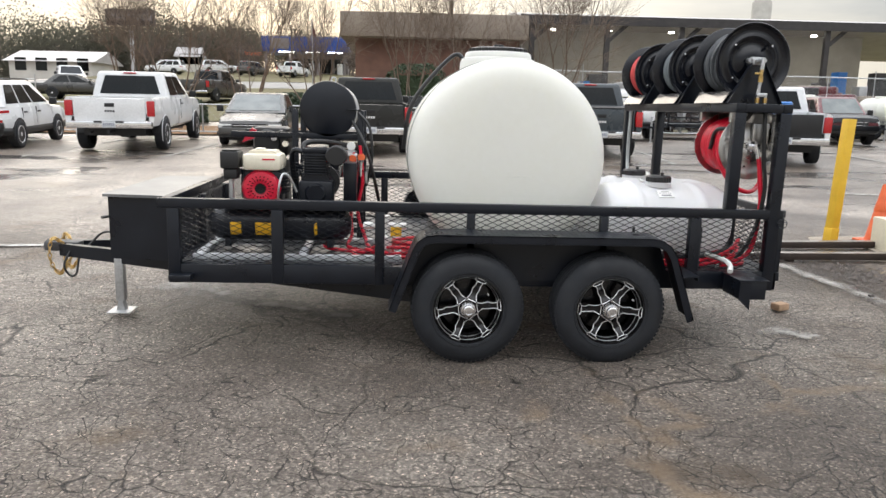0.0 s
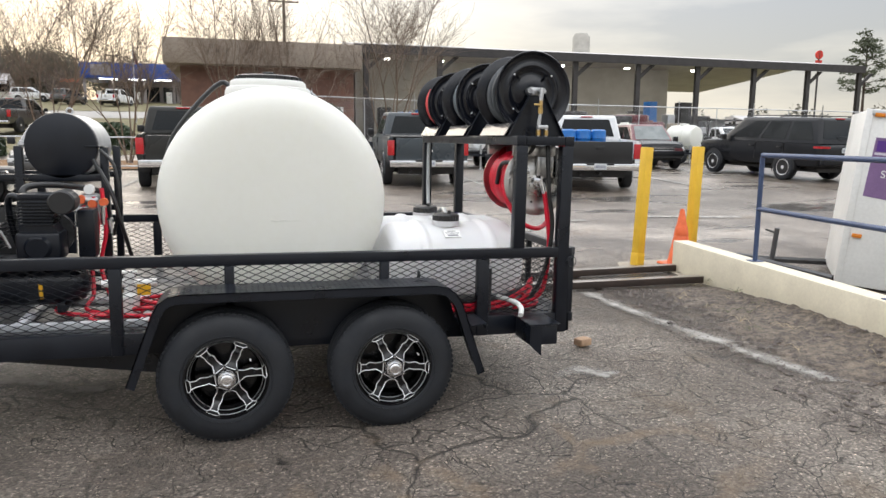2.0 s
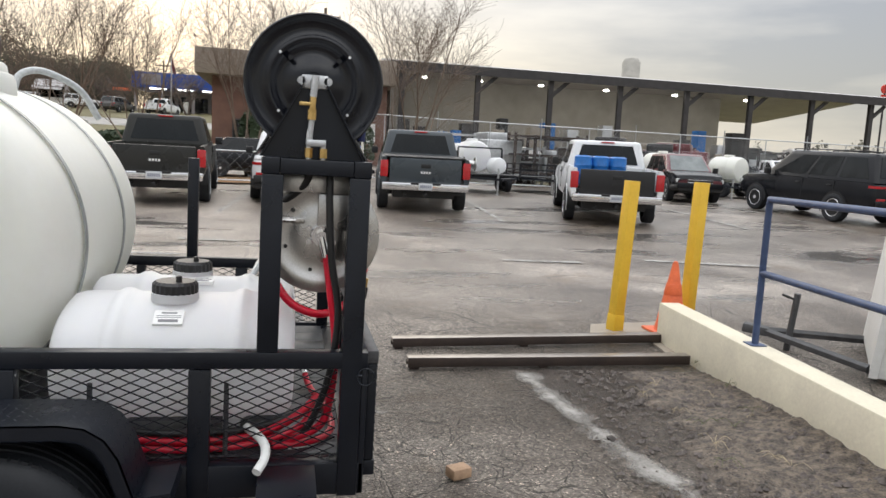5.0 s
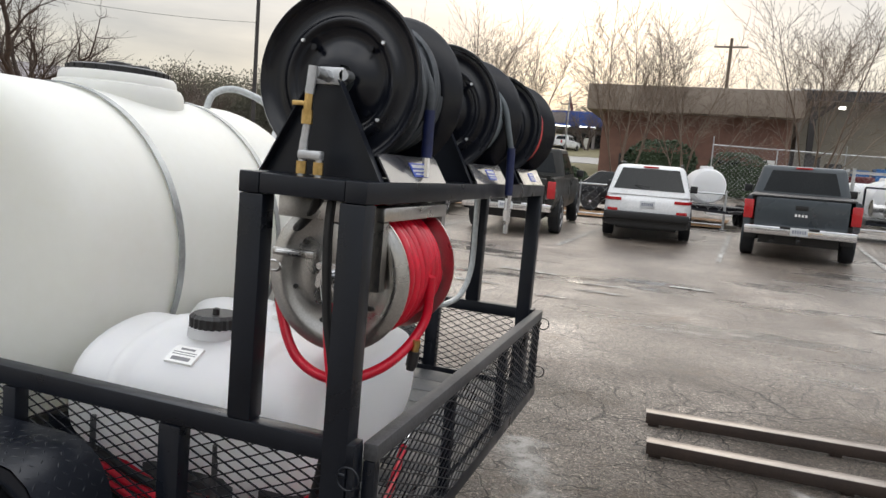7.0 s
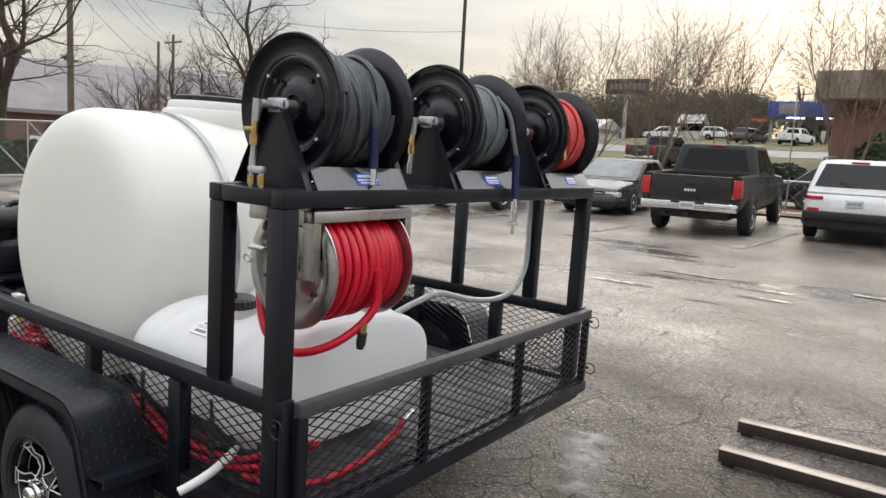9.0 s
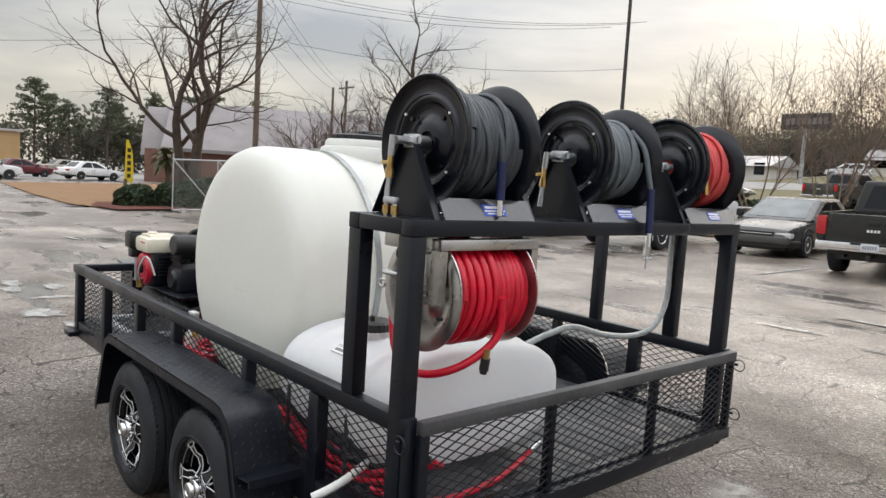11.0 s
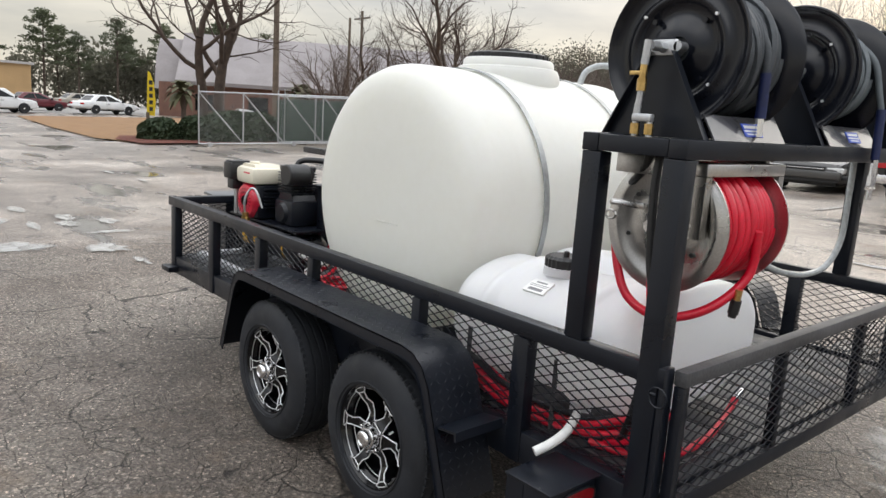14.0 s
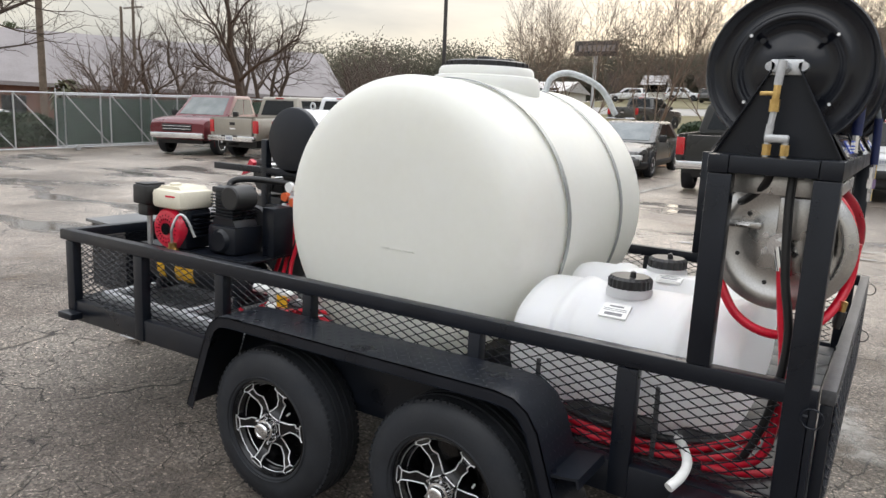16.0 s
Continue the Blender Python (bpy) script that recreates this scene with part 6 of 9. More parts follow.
# shallow pools of water; the sky's reflection is put into a pale colour
M["sky_pale_water"] = powder_material("sky_pale_water", (0.56, 0.555, 0.53), (0.40, 0.395, 0.38), 0.04, 0.70, 0.98)
for k, (x, y, rx, ry) in enumerate(((-5.05, 4.02, 0.34, 0.26), (-4.74, 4.81, 0.32, 0.20), (-7.0, 3.95, 0.62, 0.30), (-6.52, 4.84, 0.22, 0.16), (-5.72, 5.15, 0.09, 0.32), (-3.95, 4.92, 0.22, 0.06), (-6.6, 5.35, 0.30, 0.10), (-7.05, 4.95, 0.35, 0.10), (-6.45, 4.45, 0.30, 0.07), (-7.9, 4.55, 0.35, 0.12), (0.3, 12.1, 0.50, 0.10), (2.05, 12.4, 0.35, 0.08), (1.9, 12.95, 0.45, 0.07), (1.5, 11.7, 0.30, 0.05))):
    bm = bmesh.new()
    fade = bm.verts.layers.float.new("fade")
    rim = []
    for i in range(96):
        a = 2 * math.pi * i / 96
        q = 1 + 0.60 * noise.noise(Vector((1.5 * math.cos(a), 1.5 * math.sin(a), k * 3.1))) + 0.30 * noise.noise(Vector((4 * math.cos(a), 4 * math.sin(a), k * 5.3))) + 0.12 * noise.noise(Vector((11 * math.cos(a), 11 * math.sin(a), k * 7.7)))
        rim.append([bm.verts.new((rx * q * b * math.cos(a), ry * q * b * math.sin(a), 0)) for b in (1.2, 0.7)])
    for _, q in rim:
        q[fade] = 1.0
    bm.faces.new([q for _, q in rim])
    for (a, b), (c, d) in zip(rim, rim[1:] + rim[:1]):
        bm.faces.new((a, c, d, b))
    solo("puddle", bm, M["sky_pale_water"], "shallow puddle on the asphalt, sky reflection painted pale", "puddle", Matrix.Translation((x, y, ground_z(x, y) + 0.016)), "puddles of wash water", smooth=0)


# two channel beams on the ground
for x0, x1, y0, y1 in ((2.93, 5.45, 7.66, 7.76), (2.965, 5.30, 7.08, 7.06)):
    d = Vector((x1 - x0, y1 - y0, 0))
    beam = thing("steel_beam", "rusty steel channel beam lying flat on the asphalt", "steel beam", (0, 0, 0), Matrix.Translation((x0, y0, 0.022)) @ Matrix.Rotation(math.atan2(d.y, d.x), 4, "Z"), "beams on the ground")
    bm = bmesh.new()
    box(bm, 0, d.length, 0, 0.10, 0.04, 0.075, 0.003)
    part("web", bm, M["steel_top"], beam, "bare worn steel top")
    for y in (0.0, 0.092):
        bm = bmesh.new()
        box(bm, 0.002, d.length - 0.002, y - 0.002, y + 0.010, 0.0, 0.072, 0.002)
        part("side", bm, M["rusty_steel"], beam)
    for x in (0.02, d.length * 0.45):
        bm = bmesh.new()
        box(bm, x, x + 0.07, 0.01, 0.09, -0.02, 0.04, 0.003)
        part("stub_foot", bm, M["rusty_steel"], beam)

# bollards, pad, cone
for x, y, z, lean, turn in ((5.20, 8.27, 1.46, 3.0, 200), (6.05, 8.42, 1.47, 2.0, 150)):
    b = thing("bollard", "yellow painted square steel bollard, slightly leaning", "bollard", (0, 0, 0), pose(x, y, 0.012, 0, 0, turn) @ pose(0, 0, 0, 0, lean, -turn + 12), "yellow bollards")
    bm = bmesh.new()
    box(bm, -0.055, 0.055, -0.055, 0.055, 0.0, z, 0.006)
    part("post", bm, M["yellow_paint"], b)
    bm = bmesh.new()
    box(bm, -0.06, 0.06, -0.06, 0.06, 0.0, 0.16, 0.006)
    for s in (-1, 1):
        rod(bm, (s * 0.03, -0.066, 0.05), (s * 0.03, -0.055, 0.05), 0.008, 8)
        rod(bm, (s * 0.03, -0.066, 0.12), (s * 0.03, -0.055, 0.12), 0.008, 8)
    part("sleeve", bm, M["yellow_paint"], b)
bm = bmesh.new()
prism(bm, [(4.85, 8.05), (5.05, 8.50), (5.9, 8.60), (6.5, 8.62), (6.5, 8.1), (5.62, 7.95), (5.50, 7.15), (5.25, 7.2), (5.38, 7.95)], 2, 0.0, 0.018)
solo("concrete_pad", bm, M["raw_concrete"], "rough brown concrete footing round the bollards", "concrete", kind="structure")
cone = thing("traffic_cone", "faded orange traffic cone with a scuffed base", "traffic cone", (5.72, 8.14, 0.02))
bm = bmesh.new()
lathe(bm, [(0.02, 0.155), (0.03, 0.15), (0.68, 0.028), (0.70, 0.02), (0.70, 0.0)], (5.72, 8.14, 0.02), "z", 32)
part("body", bm, M["orange_plastic"], cone)
bm = bmesh.new()
box(bm, 5.52, 5.92, 7.94, 8.34, 0.02, 0.045, 0.008)
part("base", bm, M["orange_plastic"], cone)
bm = bmesh.new()
lathe(bm, [(0.38, 0.0876), (0.385, 0.0886), (0.48, 0.0712), (0.485, 0.0686)], (5.72, 8.14, 0.02), "z", 32)
part("band", bm, M["orange_plastic"], cone)

# low wall with pipe railing
wall_m = Matrix.Translation((5.53, 7.86, 0)) @ Matrix.Rotation(math.atan2(-3.95, -0.42), 4, "Z")
bm = bmesh.new()
box(bm, 0.0, 7.2, -0.10, 0.10, -0.05, 0.375, 0.012)
solo("wall_low", bm, M["cream_concrete"], "low cream-painted concrete wall with chipped edges", "wall", wall_m, kind="structure")
rail = thing("pipe_railing", "blue painted steel pipe railing on the low wall", "railing", (0, 0, 0), wall_m @ Matrix.Translation((0, 0, 0.376)))
for x in (1.50, 3.28, 5.06, 6.84):
    bm = bmesh.new()
    rod(bm, (x, 0, 0.006), (x, 0, 1.045 if x > 1.6 else 1.03), 0.024, 14)
    post = part("post", bm, M["blue_pipe"], rail)
    bm = bmesh.new()
    box(bm, x - 0.06, x + 0.06, -0.06, 0.06, 0.0, 0.008, 0.002)
    part("foot_plate", bm, M["blue_pipe"], post)
for z in (0.52, 1.045):
    bm = bmesh.new()
    rod(bm, (1.50, 0, z), (6.9, 0, z), 0.024, 14)
    part("rail", bm, M["blue_pipe"], rail)

# dirt banked against the wall, with stones
bank_v, bank_f = [], []
for i in range(181):
    u = 1.0 + 6.0 * i / 180
    reach = 1.05 + 0.5 * noise.noise(Vector((u * 1.3, 3, 0))) + 0.25 * noise.noise(Vector((u * 5.0, 9, 0)))
    for j in range(37):
        t = j / 36
        v = -0.101 - 0.85 * t * max(reach, 0.25)
        rough_ = 0.016 * noise.noise(Vector((u * 9, v * 9, 1))) + 0.012 * noise.noise(Vector((u * 27, v * 27, 5)))
        h = 0.10 * (1 - t) ** 1.6 * min(1, i / 40) + rough_ * (1 - t) ** 0.3 + 0.012
        p = wall_m @ Vector((u, v, 0))
        bank_v.append((p.x, p.y, h - 0.05 * max(0.0, t - 0.75) * 4))
for i in range(180):
    for j in range(36):
        a = i * 37 + j
        bank_f.append((a, a + 1, a + 38, a + 37))
me = bpy.data.meshes.new("dirt_bank")
me.from_pydata(bank_v, [], bank_f)
me.materials.append(M["gravel"])
me.shade_smooth()
tagged(new("dirt_bank", me), "dirt and gravel washed up against the low wall", "gravel", kind="structure")
# dry weeds and straws along the wall
rnd = random.Random(31)
for k in range(46):
    bm = bmesh.new()
    c = wall_m @ Vector((rnd.uniform(0.8, 6.6), -0.12 - 0.8 * rnd.random() ** 2, 0))
    for q in range(rnd.randint(2, 6)):
        a, l_ = rnd.uniform(0, 6.28), rnd.uniform(0.04, 0.13)
        d = Vector((math.cos(a), math.sin(a), 0))
        sweep(bm, smooth_path([Vector((0, 0, 0)), d * l_ * 0.5 + Vector((0, 0, l_ * 0.35)), d * l_ + Vector((0, 0, 0.012))], 4), 0.0014, 4)
    solo("weed_tuft", bm, M["dry_straw"] if k % 3 else M["weed_green"], "tuft of dry grass in the dirt by the wall" if k % 3 else "small green weed in the dirt by the wall", "weed", Matrix.Translation((c.x, c.y, 0.05)), "weeds along the wall")


def pebble(r, seed):
    bm = bmesh.new()
    bmesh.ops.create_icosphere(bm, subdivisions=1, radius=r)
    for v in bm.verts:
        v.co *= 1 + 0.5 * noise.noise(v.co * (1.2 / r) + Vector((seed, 0, 0)))
        v.co.z *= 0.6
    return bm


bm = bmesh.new()
rnd = random.Random(11)
verts, faces = [], []
for k in range(9600):
    if k < 5500:
        u, v = rnd.uniform(1, 7), 0.11 + 1.35 * rnd.random() ** 1.3
        reach = 1.05 + 0.5 * noise.noise(Vector((u * 1.3, 3, 0))) + 0.25 * noise.noise(Vector((u * 5.0, 9, 0)))
        p = wall_m @ Vector((u, -v, 0))
        slope = max(0.0, 1 - (v - 0.101) / (0.85 * reach))
        x, y, r = p.x, p.y, rnd.uniform(0.004, 0.011) + 0.022 * rnd.random() ** 8
        h = 2 * (0.10 * slope ** 1.6 * min(1, (u - 1) * 0.75) + 0.010)
    else:
        a, d = rnd.uniform(0, 2 * math.pi), 5.5 * rnd.random() ** 0.5
        x, y, h, r = 1.8 + d * math.cos(a), 3.6 + d * math.sin(a) * 0.8, 0.0, rnd.uniform(0.002, 0.0055)
    z = ground_z(x, y) + 0.012 * noise.noise(Vector((x * 0.6, y * 0.6, 0))) + h * 0.5
    i = len(verts)
    t = rnd.uniform(0, 6.28)
    for q in range(5):
        verts.append((x + r * rnd.uniform(0.7, 1.2) * math.cos(t + q * 1.257), y + r * rnd.uniform(0.7, 1.2) * math.sin(t + q * 1.257), z))
    verts.append((x, y, z + r * rnd.uniform(0.5, 0.9)))
    faces += [(i + q, i + (q + 1) % 5, i + 5) for q in range(5)]
me = bpy.data.meshes.new("loose_grit")
me.from_pydata(verts, [], faces)
me.materials.append(M["stone"])
grit = tagged(new("loose_grit", me), "loose grit and small stones scattered on the asphalt", "gravel", kind="stuff")
for k, (x, y, r, t) in enumerate(((3.945, 5.62, 0.035, "dark stone lying on the asphalt"), (4.6, 6.3, 0.03, "dark stone lying on the asphalt"), (4.75, 5.9, 0.025, "dark stone lying on the asphalt"), (4.45, 6.5, 0.02, "dark stone lying on the asphalt"))):
    solo("stone", pebble(r, k), M["stone"], t, "stone", Matrix.Translation((x, y, r * 0.45)))
bm = bmesh.new()
box(bm, -0.055, 0.055, -0.042, 0.042, 0.0, 0.055, 0.008)
solo("brick", bm, M["brick_tan"], "broken half of a tan brick lying on the asphalt", "brick", pose(2.93, 5.24, 0.008, 0, 0, 20))

# box trailer beyond the wall
BT = pose(6.55, 6.50, 0.42, 0, 5.0, -40) @ Matrix.Translation((0, 0, -0.36))
bt = thing("enclosed_trailer", "white enclosed cargo trailer with a purple sign, nose raised", "trailer", (0, 0, 0), BT)
bm = bmesh.new()
box(bm, 0, 3.6, 0, 1.6, 0.0, 1.84, 0.03)
body = part("body", bm, M["white_panel"], bt)
for k in range(9):
    bm = bmesh.new()
    for j in range(14):
        z = 0.06 + j * 0.13
        rod(bm, (0.03 + k * 0.44, -0.003, z), (0.03 + k * 0.44, 0.002, z), 0.006, 6)
    part("rivets", bm, M["galvanised"], body, kind="stuff")
bm = bmesh.new()
box(bm, -0.012, 0.05, -0.012, -0.002, 0.0, 1.84, 0.003)
part("corner_trim", bm, M["white_panel"], bt)
bm = bmesh.new()
box(bm, 0.04, 3.58, -0.014, -0.002, 1.78, 1.835, 0.003)
part("roof_trim", bm, M["aluminium"], bt)
for z, nm in ((1.775, "amber"), (0.53, "amber")):
    bm = bmesh.new()
    box(bm, 0.07, 0.16, -0.026, -0.015 if z > 1 else -0.002, z - 0.012, z + 0.03, 0.006)
    part("marker_lamp", bm, M[nm], bt, "small amber marker lamp")
bm = bmesh.new()
pts = [(0.10, 0.96), (0.40, 0.93), (0.70, 0.82), (1.0, 0.62), (1.4, 0.50), (2.2, 0.46), (2.2, 1.56), (0.12, 1.56)]
prism(bm, pts, 1, -0.004, -0.001)
sign = part("sign", bm, M["purple"], bt, "faded purple company sign with white lettering")
bm = bmesh.new()
box(bm, 0.14, 2.2, -0.006, -0.0042, 1.42, 1.53, 0)
part("sign_band", bm, M["deep_purple"], sign)
bm = bmesh.new()
box(bm, 0.13, 2.2, -0.0052, -0.0042, 1.385, 1.41, 0)
part("sign_edge", bm, M["lilac"], sign)
bm = bmesh.new()
for x0, x1, x2 in ((0.30, 0.36, 0.44), (0.52, 0.60, 0.68), (0.72, 0.80, 0.88)):
    prism(bm, [(x0, 1.30), (x1, 1.54), (x1 + 0.045, 1.54), (x2 + 0.05, 1.30), (x2, 1.30), (x1 + 0.02, 1.46), (x0 + 0.04, 1.30)], 1, -0.009, -0.0062)
part("emblem", bm, M["label_white"], sign, "white emblem shapes")
cu = bpy.data.curves.new("lettering", "FONT")
cu.body, cu.size, cu.extrude, cu.space_character = "SERVICES & SALES INC", 0.105, 0.0008, 1.05
text_ob = new("sign_lettering", cu)
deps = bpy.context.evaluated_depsgraph_get()
me = bpy.data.meshes.new_from_object(text_ob.evaluated_get(deps))
bpy.data.objects.remove(text_ob)
me.materials.clear()
me.materials.append(M["label_white"])
me.transform(Matrix.Translation((0.22, -0.0062, 1.16)) @ Matrix.Rotation(radians(90), 4, "X"))
letters = new("lettering", me)
letters.parent = sign
bm = bmesh.new()
for x0, x1 in ((0.60, 0.82), (0.85, 0.94)):
    box(bm, x0, x1, -0.0064, -0.0042, 1.05, 1.08, 0)
part("place_line", bm, M["lilac"], sign)
bm = bmesh.new()
for s in (-1, 1):
    sweep(bm, [(0.0, 0.8 + s * 0.6, 0.02), (-0.85, 0.8, 0.02)], 0.04, 6)
box(bm, -1.02, -0.80, 0.74, 0.86, -0.02, 0.06, 0.01)
part("tongue", bm, M["black_worn"], bt)
bm = bmesh.new()
rod(bm, (-0.62, 0.8, -0.42), (-0.62, 0.8, 0.42), 0.03, 12)
rod(bm, (-0.62, 0.8, 0.36), (-0.74, 0.72, 0.40), 0.012, 8)
box(bm, -0.72, -0.52, 0.70, 0.90, -0.44, -0.42, 0.004)
part("jack", bm, M["black_worn"], bt)


# ---- vehicles ----
def car_wheel_meshes():
    bm = bmesh.new()
    lathe(bm, [(-0.02, 0.62), (-0.06, 0.70), (-0.06, 0.86), (-0.02, 0.97), (0.05, 1.0), (0.5, 1.0), (0.57, 0.96), (0.6, 0.86), (0.6, 0.66), (0.5, 0.62)], (0, 0, 0), "y", 36, closed=True)
    tyre = finish(bm, "tyre", M["rubber"], 35)
    bm = bmesh.new()
    lathe(bm, [(-0.01, 0.635), (-0.035, 0.62), (0.0, 0.58), (0.22, 0.54), (0.24, 0.16), (0.24, 0.0)], (0, 0, 0), "y", 36)
    rim = finish(bm, "wheel", M["trim_black"], 35)
    bm = bmesh.new()
    prism(bm, [(-0.10, 0.10), (-0.085, 0.34), (-0.12, 0.585), (0.12, 0.585), (0.085, 0.34), (0.10, 0.10)], 1, 0.0, 0.10)
    spoke = finish(bm, "spoke", M["machined"], 30)
    bm = bmesh.new()
    lathe(bm, [(0.1, 0.17), (-0.02, 0.15), (-0.03, 0.10), (-0.035, 0.0)], (0, 0, 0), "y", 20)
    cap = finish(bm, "hub_cap", M["machined"], 35)
    bm = bmesh.new()
    lathe(bm, [(-0.02, 0.585), (-0.045, 0.61), (-0.02, 0.635)], (0, 0, 0), "y", 36, closed=True)
    lip = finish(bm, "rim_ring", M["machined"], 40)
    return tyre, rim, spoke, cap, lip


CTYRE, CRIM, CSPOKE, CCAP, CLIP = car_wheel_meshes()


M["plate_ink"] = mat("plate_ink", (0.26, 0.28, 0.34), None, 0.5)


def lerp4(c, u, v):
    """A point on a four-sided face: c is low-start, low-end, high-end, high-start."""
    return (c[0] * (1 - u) + c[1] * u) * (1 - v) + (c[3] * (1 - u) + c[2] * u) * v


def pane(bm, c, u0, u1, v0, v1, out, thick=0.008, cut0=0.0, cut1=0.0):
    q = [lerp4(c, u0, v0), lerp4(c, u1, v0), lerp4(c, u1 - cut1, v1), lerp4(c, u0 + cut0, v1)]
    n_ = (q[1] - q[0]).cross(q[3] - q[0]).normalized()
    n_ = n_ if n_.dot(out) > 0 else -n_
    lo, hi = [bm.verts.new(p - n_ * 0.01) for p in q], [bm.verts.new(p + n_ * thick) for p in q]
    bm.faces.new(hi)
    for i in range(4):
        bm.faces.new((lo[i], lo[(i + 1) % 4], hi[(i + 1) % 4], hi[i]))


def loft(bm, stations, crown=0.02):
    """A body shell: stations of (x, low, high, half width) from back to front."""
    rings = []
    for x, zb, zt, w in stations:
        h = zt - zb
        half = [(0.0, zb), (w * 0.84, zb), (w * 0.955, zb + 0.10 * h), (w * 0.992, zb + 0.30 * h), (w, zb + 0.52 * h), (w * 0.985, zb + 0.78 * h), (w * 0.955, zt - 0.055 * h), (w * 0.90, zt - 0.005), (w * 0.55, zt + crown * 0.7), (0.0, zt + crown)]
        ring = [bm.verts.new((x, y, z)) for y, z in half] + [bm.verts.new((x, -y, z)) for y, z in half[-2:0:-1]]
        rings.append(ring)
    k = len(rings[0])
    for a, b in zip(rings, rings[1:]):
        for i in range(k):
            bm.faces.new((a[i], a[(i + 1) % k], b[(i + 1) % k], b[i]))
    bm.faces.new(rings[0])
    bm.faces.new(rings[-1][::-1])


def vehicle(name, label, m, kind, colour, L, W, H, wb, wr, belt, hood, low=0.34, front_over=0.95, lower=None, glass="glass_dark", tonneau=False, tailgate=None, far=False, roof_rails=False, nose=None, lamp="tail_red", bright_rims=True, plate=True):
    """A road vehicle: x runs forward, the middle of its length on the ground is the base."""
    v = thing(name, label, "car" if kind in ("sedan", "suv") else "pickup truck", (0, 0, 0), m)
    P, hw = M[colour], W / 2
    back, front = -L / 2, L / 2
    xf = front - front_over
    xr = xf - wb
    glass_m = M[glass]
    nose_m = M[nose] if nose else P
    if kind == "pickup":
        cab0 = back + (0.335 if L < 5.9 else 0.30) * L
        bedtop = belt + 0.02
        body = [(cab0, low, belt, hw * 0.985), (cab0 + 0.5, low, belt, hw), (front - 1.75, low, belt + 0.01, hw), (front - 1.45, low, hood, hw), (front - 0.5, low, hood - 0.03, hw), (front - 0.12, low + 0.04, hood - 0.09, hw * 0.97), (front, low + 0.16, hood - 0.20, hw * 0.93)]
        roof0, roof1, base0, base1 = cab0 + 0.16, front - 2.35, cab0 + 0.02, front - 1.45
    elif kind == "suv":
        bedtop = belt
        body = [(back, low + 0.24, belt - 0.22, hw * 0.80), (back + 0.03, low + 0.16, belt - 0.12, hw * 0.88), (back + 0.09, low + 0.08, belt - 0.05, hw * 0.94), (back + 0.20, low + 0.02, belt, hw * 0.985), (back + 0.6, low, belt, hw), (front - 1.6, low, belt, hw), (front - 1.2, low, hood, hw * 0.995), (front - 0.4, low, hood - 0.05, hw * 0.98), (front - 0.08, low + 0.06, hood - 0.14, hw * 0.92), (front, low + 0.15, hood - 0.28, hw * 0.86)]
        roof0, roof1, base0, base1 = back + 0.32, front - 2.05, back + 0.06, front - 1.15
    else:
        bedtop = belt
        body = [(back, low + 0.18, belt - 0.12, hw * 0.90), (back + 0.12, low + 0.04, belt - 0.02, hw * 0.96), (back + 0.9, low, belt, hw), (front - 1.6, low, belt, hw), (front - 1.1, low, hood, hw * 0.99), (front - 0.4, low, hood - 0.07, hw * 0.97), (front - 0.08, low + 0.06, hood - 0.17, hw * 0.88), (front, low + 0.14, hood - 0.30, hw * 0.80)]
        roof0, roof1, base0, base1 = back + 1.25, front - 2.25, back + 0.55, front - 1.15
    bm = bmesh.new()
    loft(bm, body)
    shell = part("body", bm, P, v, smooth=35)
    if nose:
        bm = bmesh.new()
        loft(bm, [(x, a - 0.004, b + 0.004, w + 0.004) for x, a, b, w in body[-5:]])
        part("hood", bm, nose_m, shell, smooth=35)
    if lower:
        bm = bmesh.new()
        loft(bm, [(back - 0.02, low - 0.02, low + 0.17, hw * 0.93), (back + 0.15, low - 0.03, low + 0.18, hw * 1.004), (front - 0.25, low - 0.03, low + 0.18, hw * 1.004), (front + 0.02, low, low + 0.22, hw * 0.88)], 0)
        part("lower_cladding", bm, M[lower], shell, smooth=35)
    # cabin
    tw = hw * (0.79 if kind != "suv" else 0.765)
    bw = hw * 0.95
    z0, z1 = belt - 0.03, H
    lowc = [Vector((base0, -bw, z0)), Vector((base1, -bw, z0)), Vector((base1, bw, z0)), Vector((base0, bw, z0))]
    top = [Vector((roof0, -tw, z1)), Vector((roof1, -tw, z1)), Vector((roof1, tw, z1)), Vector((roof0, tw, z1))]
    bm = bmesh.new()
    a, b = [bm.verts.new(p) for p in lowc], [bm.verts.new(p) for p in top]
    bm.faces.new(a[::-1])
    bm.faces.new(b)
    for i in range(4):
        bm.faces.new((a[i], a[(i + 1) % 4], b[(i + 1) % 4], b[i]))
    es = [e for e in bm.edges if max(w.co.z for w in e.verts) > z1 - 0.01]
    bmesh.ops.bevel(bm, geom=es + [e for e in bm.edges if e not in es and abs(e.verts[0].co.z - e.verts[1].co.z) > 0.1], offset=0.13 if kind == "suv" else 0.085, segments=4, affect="EDGES", profile=0.55)
    cab = part("cab", bm, P, v, smooth=50)
    sides = {-1: [lowc[0], lowc[1], top[1], top[0]], 1: [lowc[3], lowc[2], top[2], top[3]]}
    bm = bmesh.new()
    pane(bm, [lowc[1], lowc[2], top[2], top[1]], 0.08, 0.92, 0.10, 0.88, Vector((1, 0, 0.3)), cut0=0.0, cut1=0.0)
    part("windscreen", bm, M["glass_pale"] if not far else glass_m, cab, "raked windscreen")
    bm = bmesh.new()
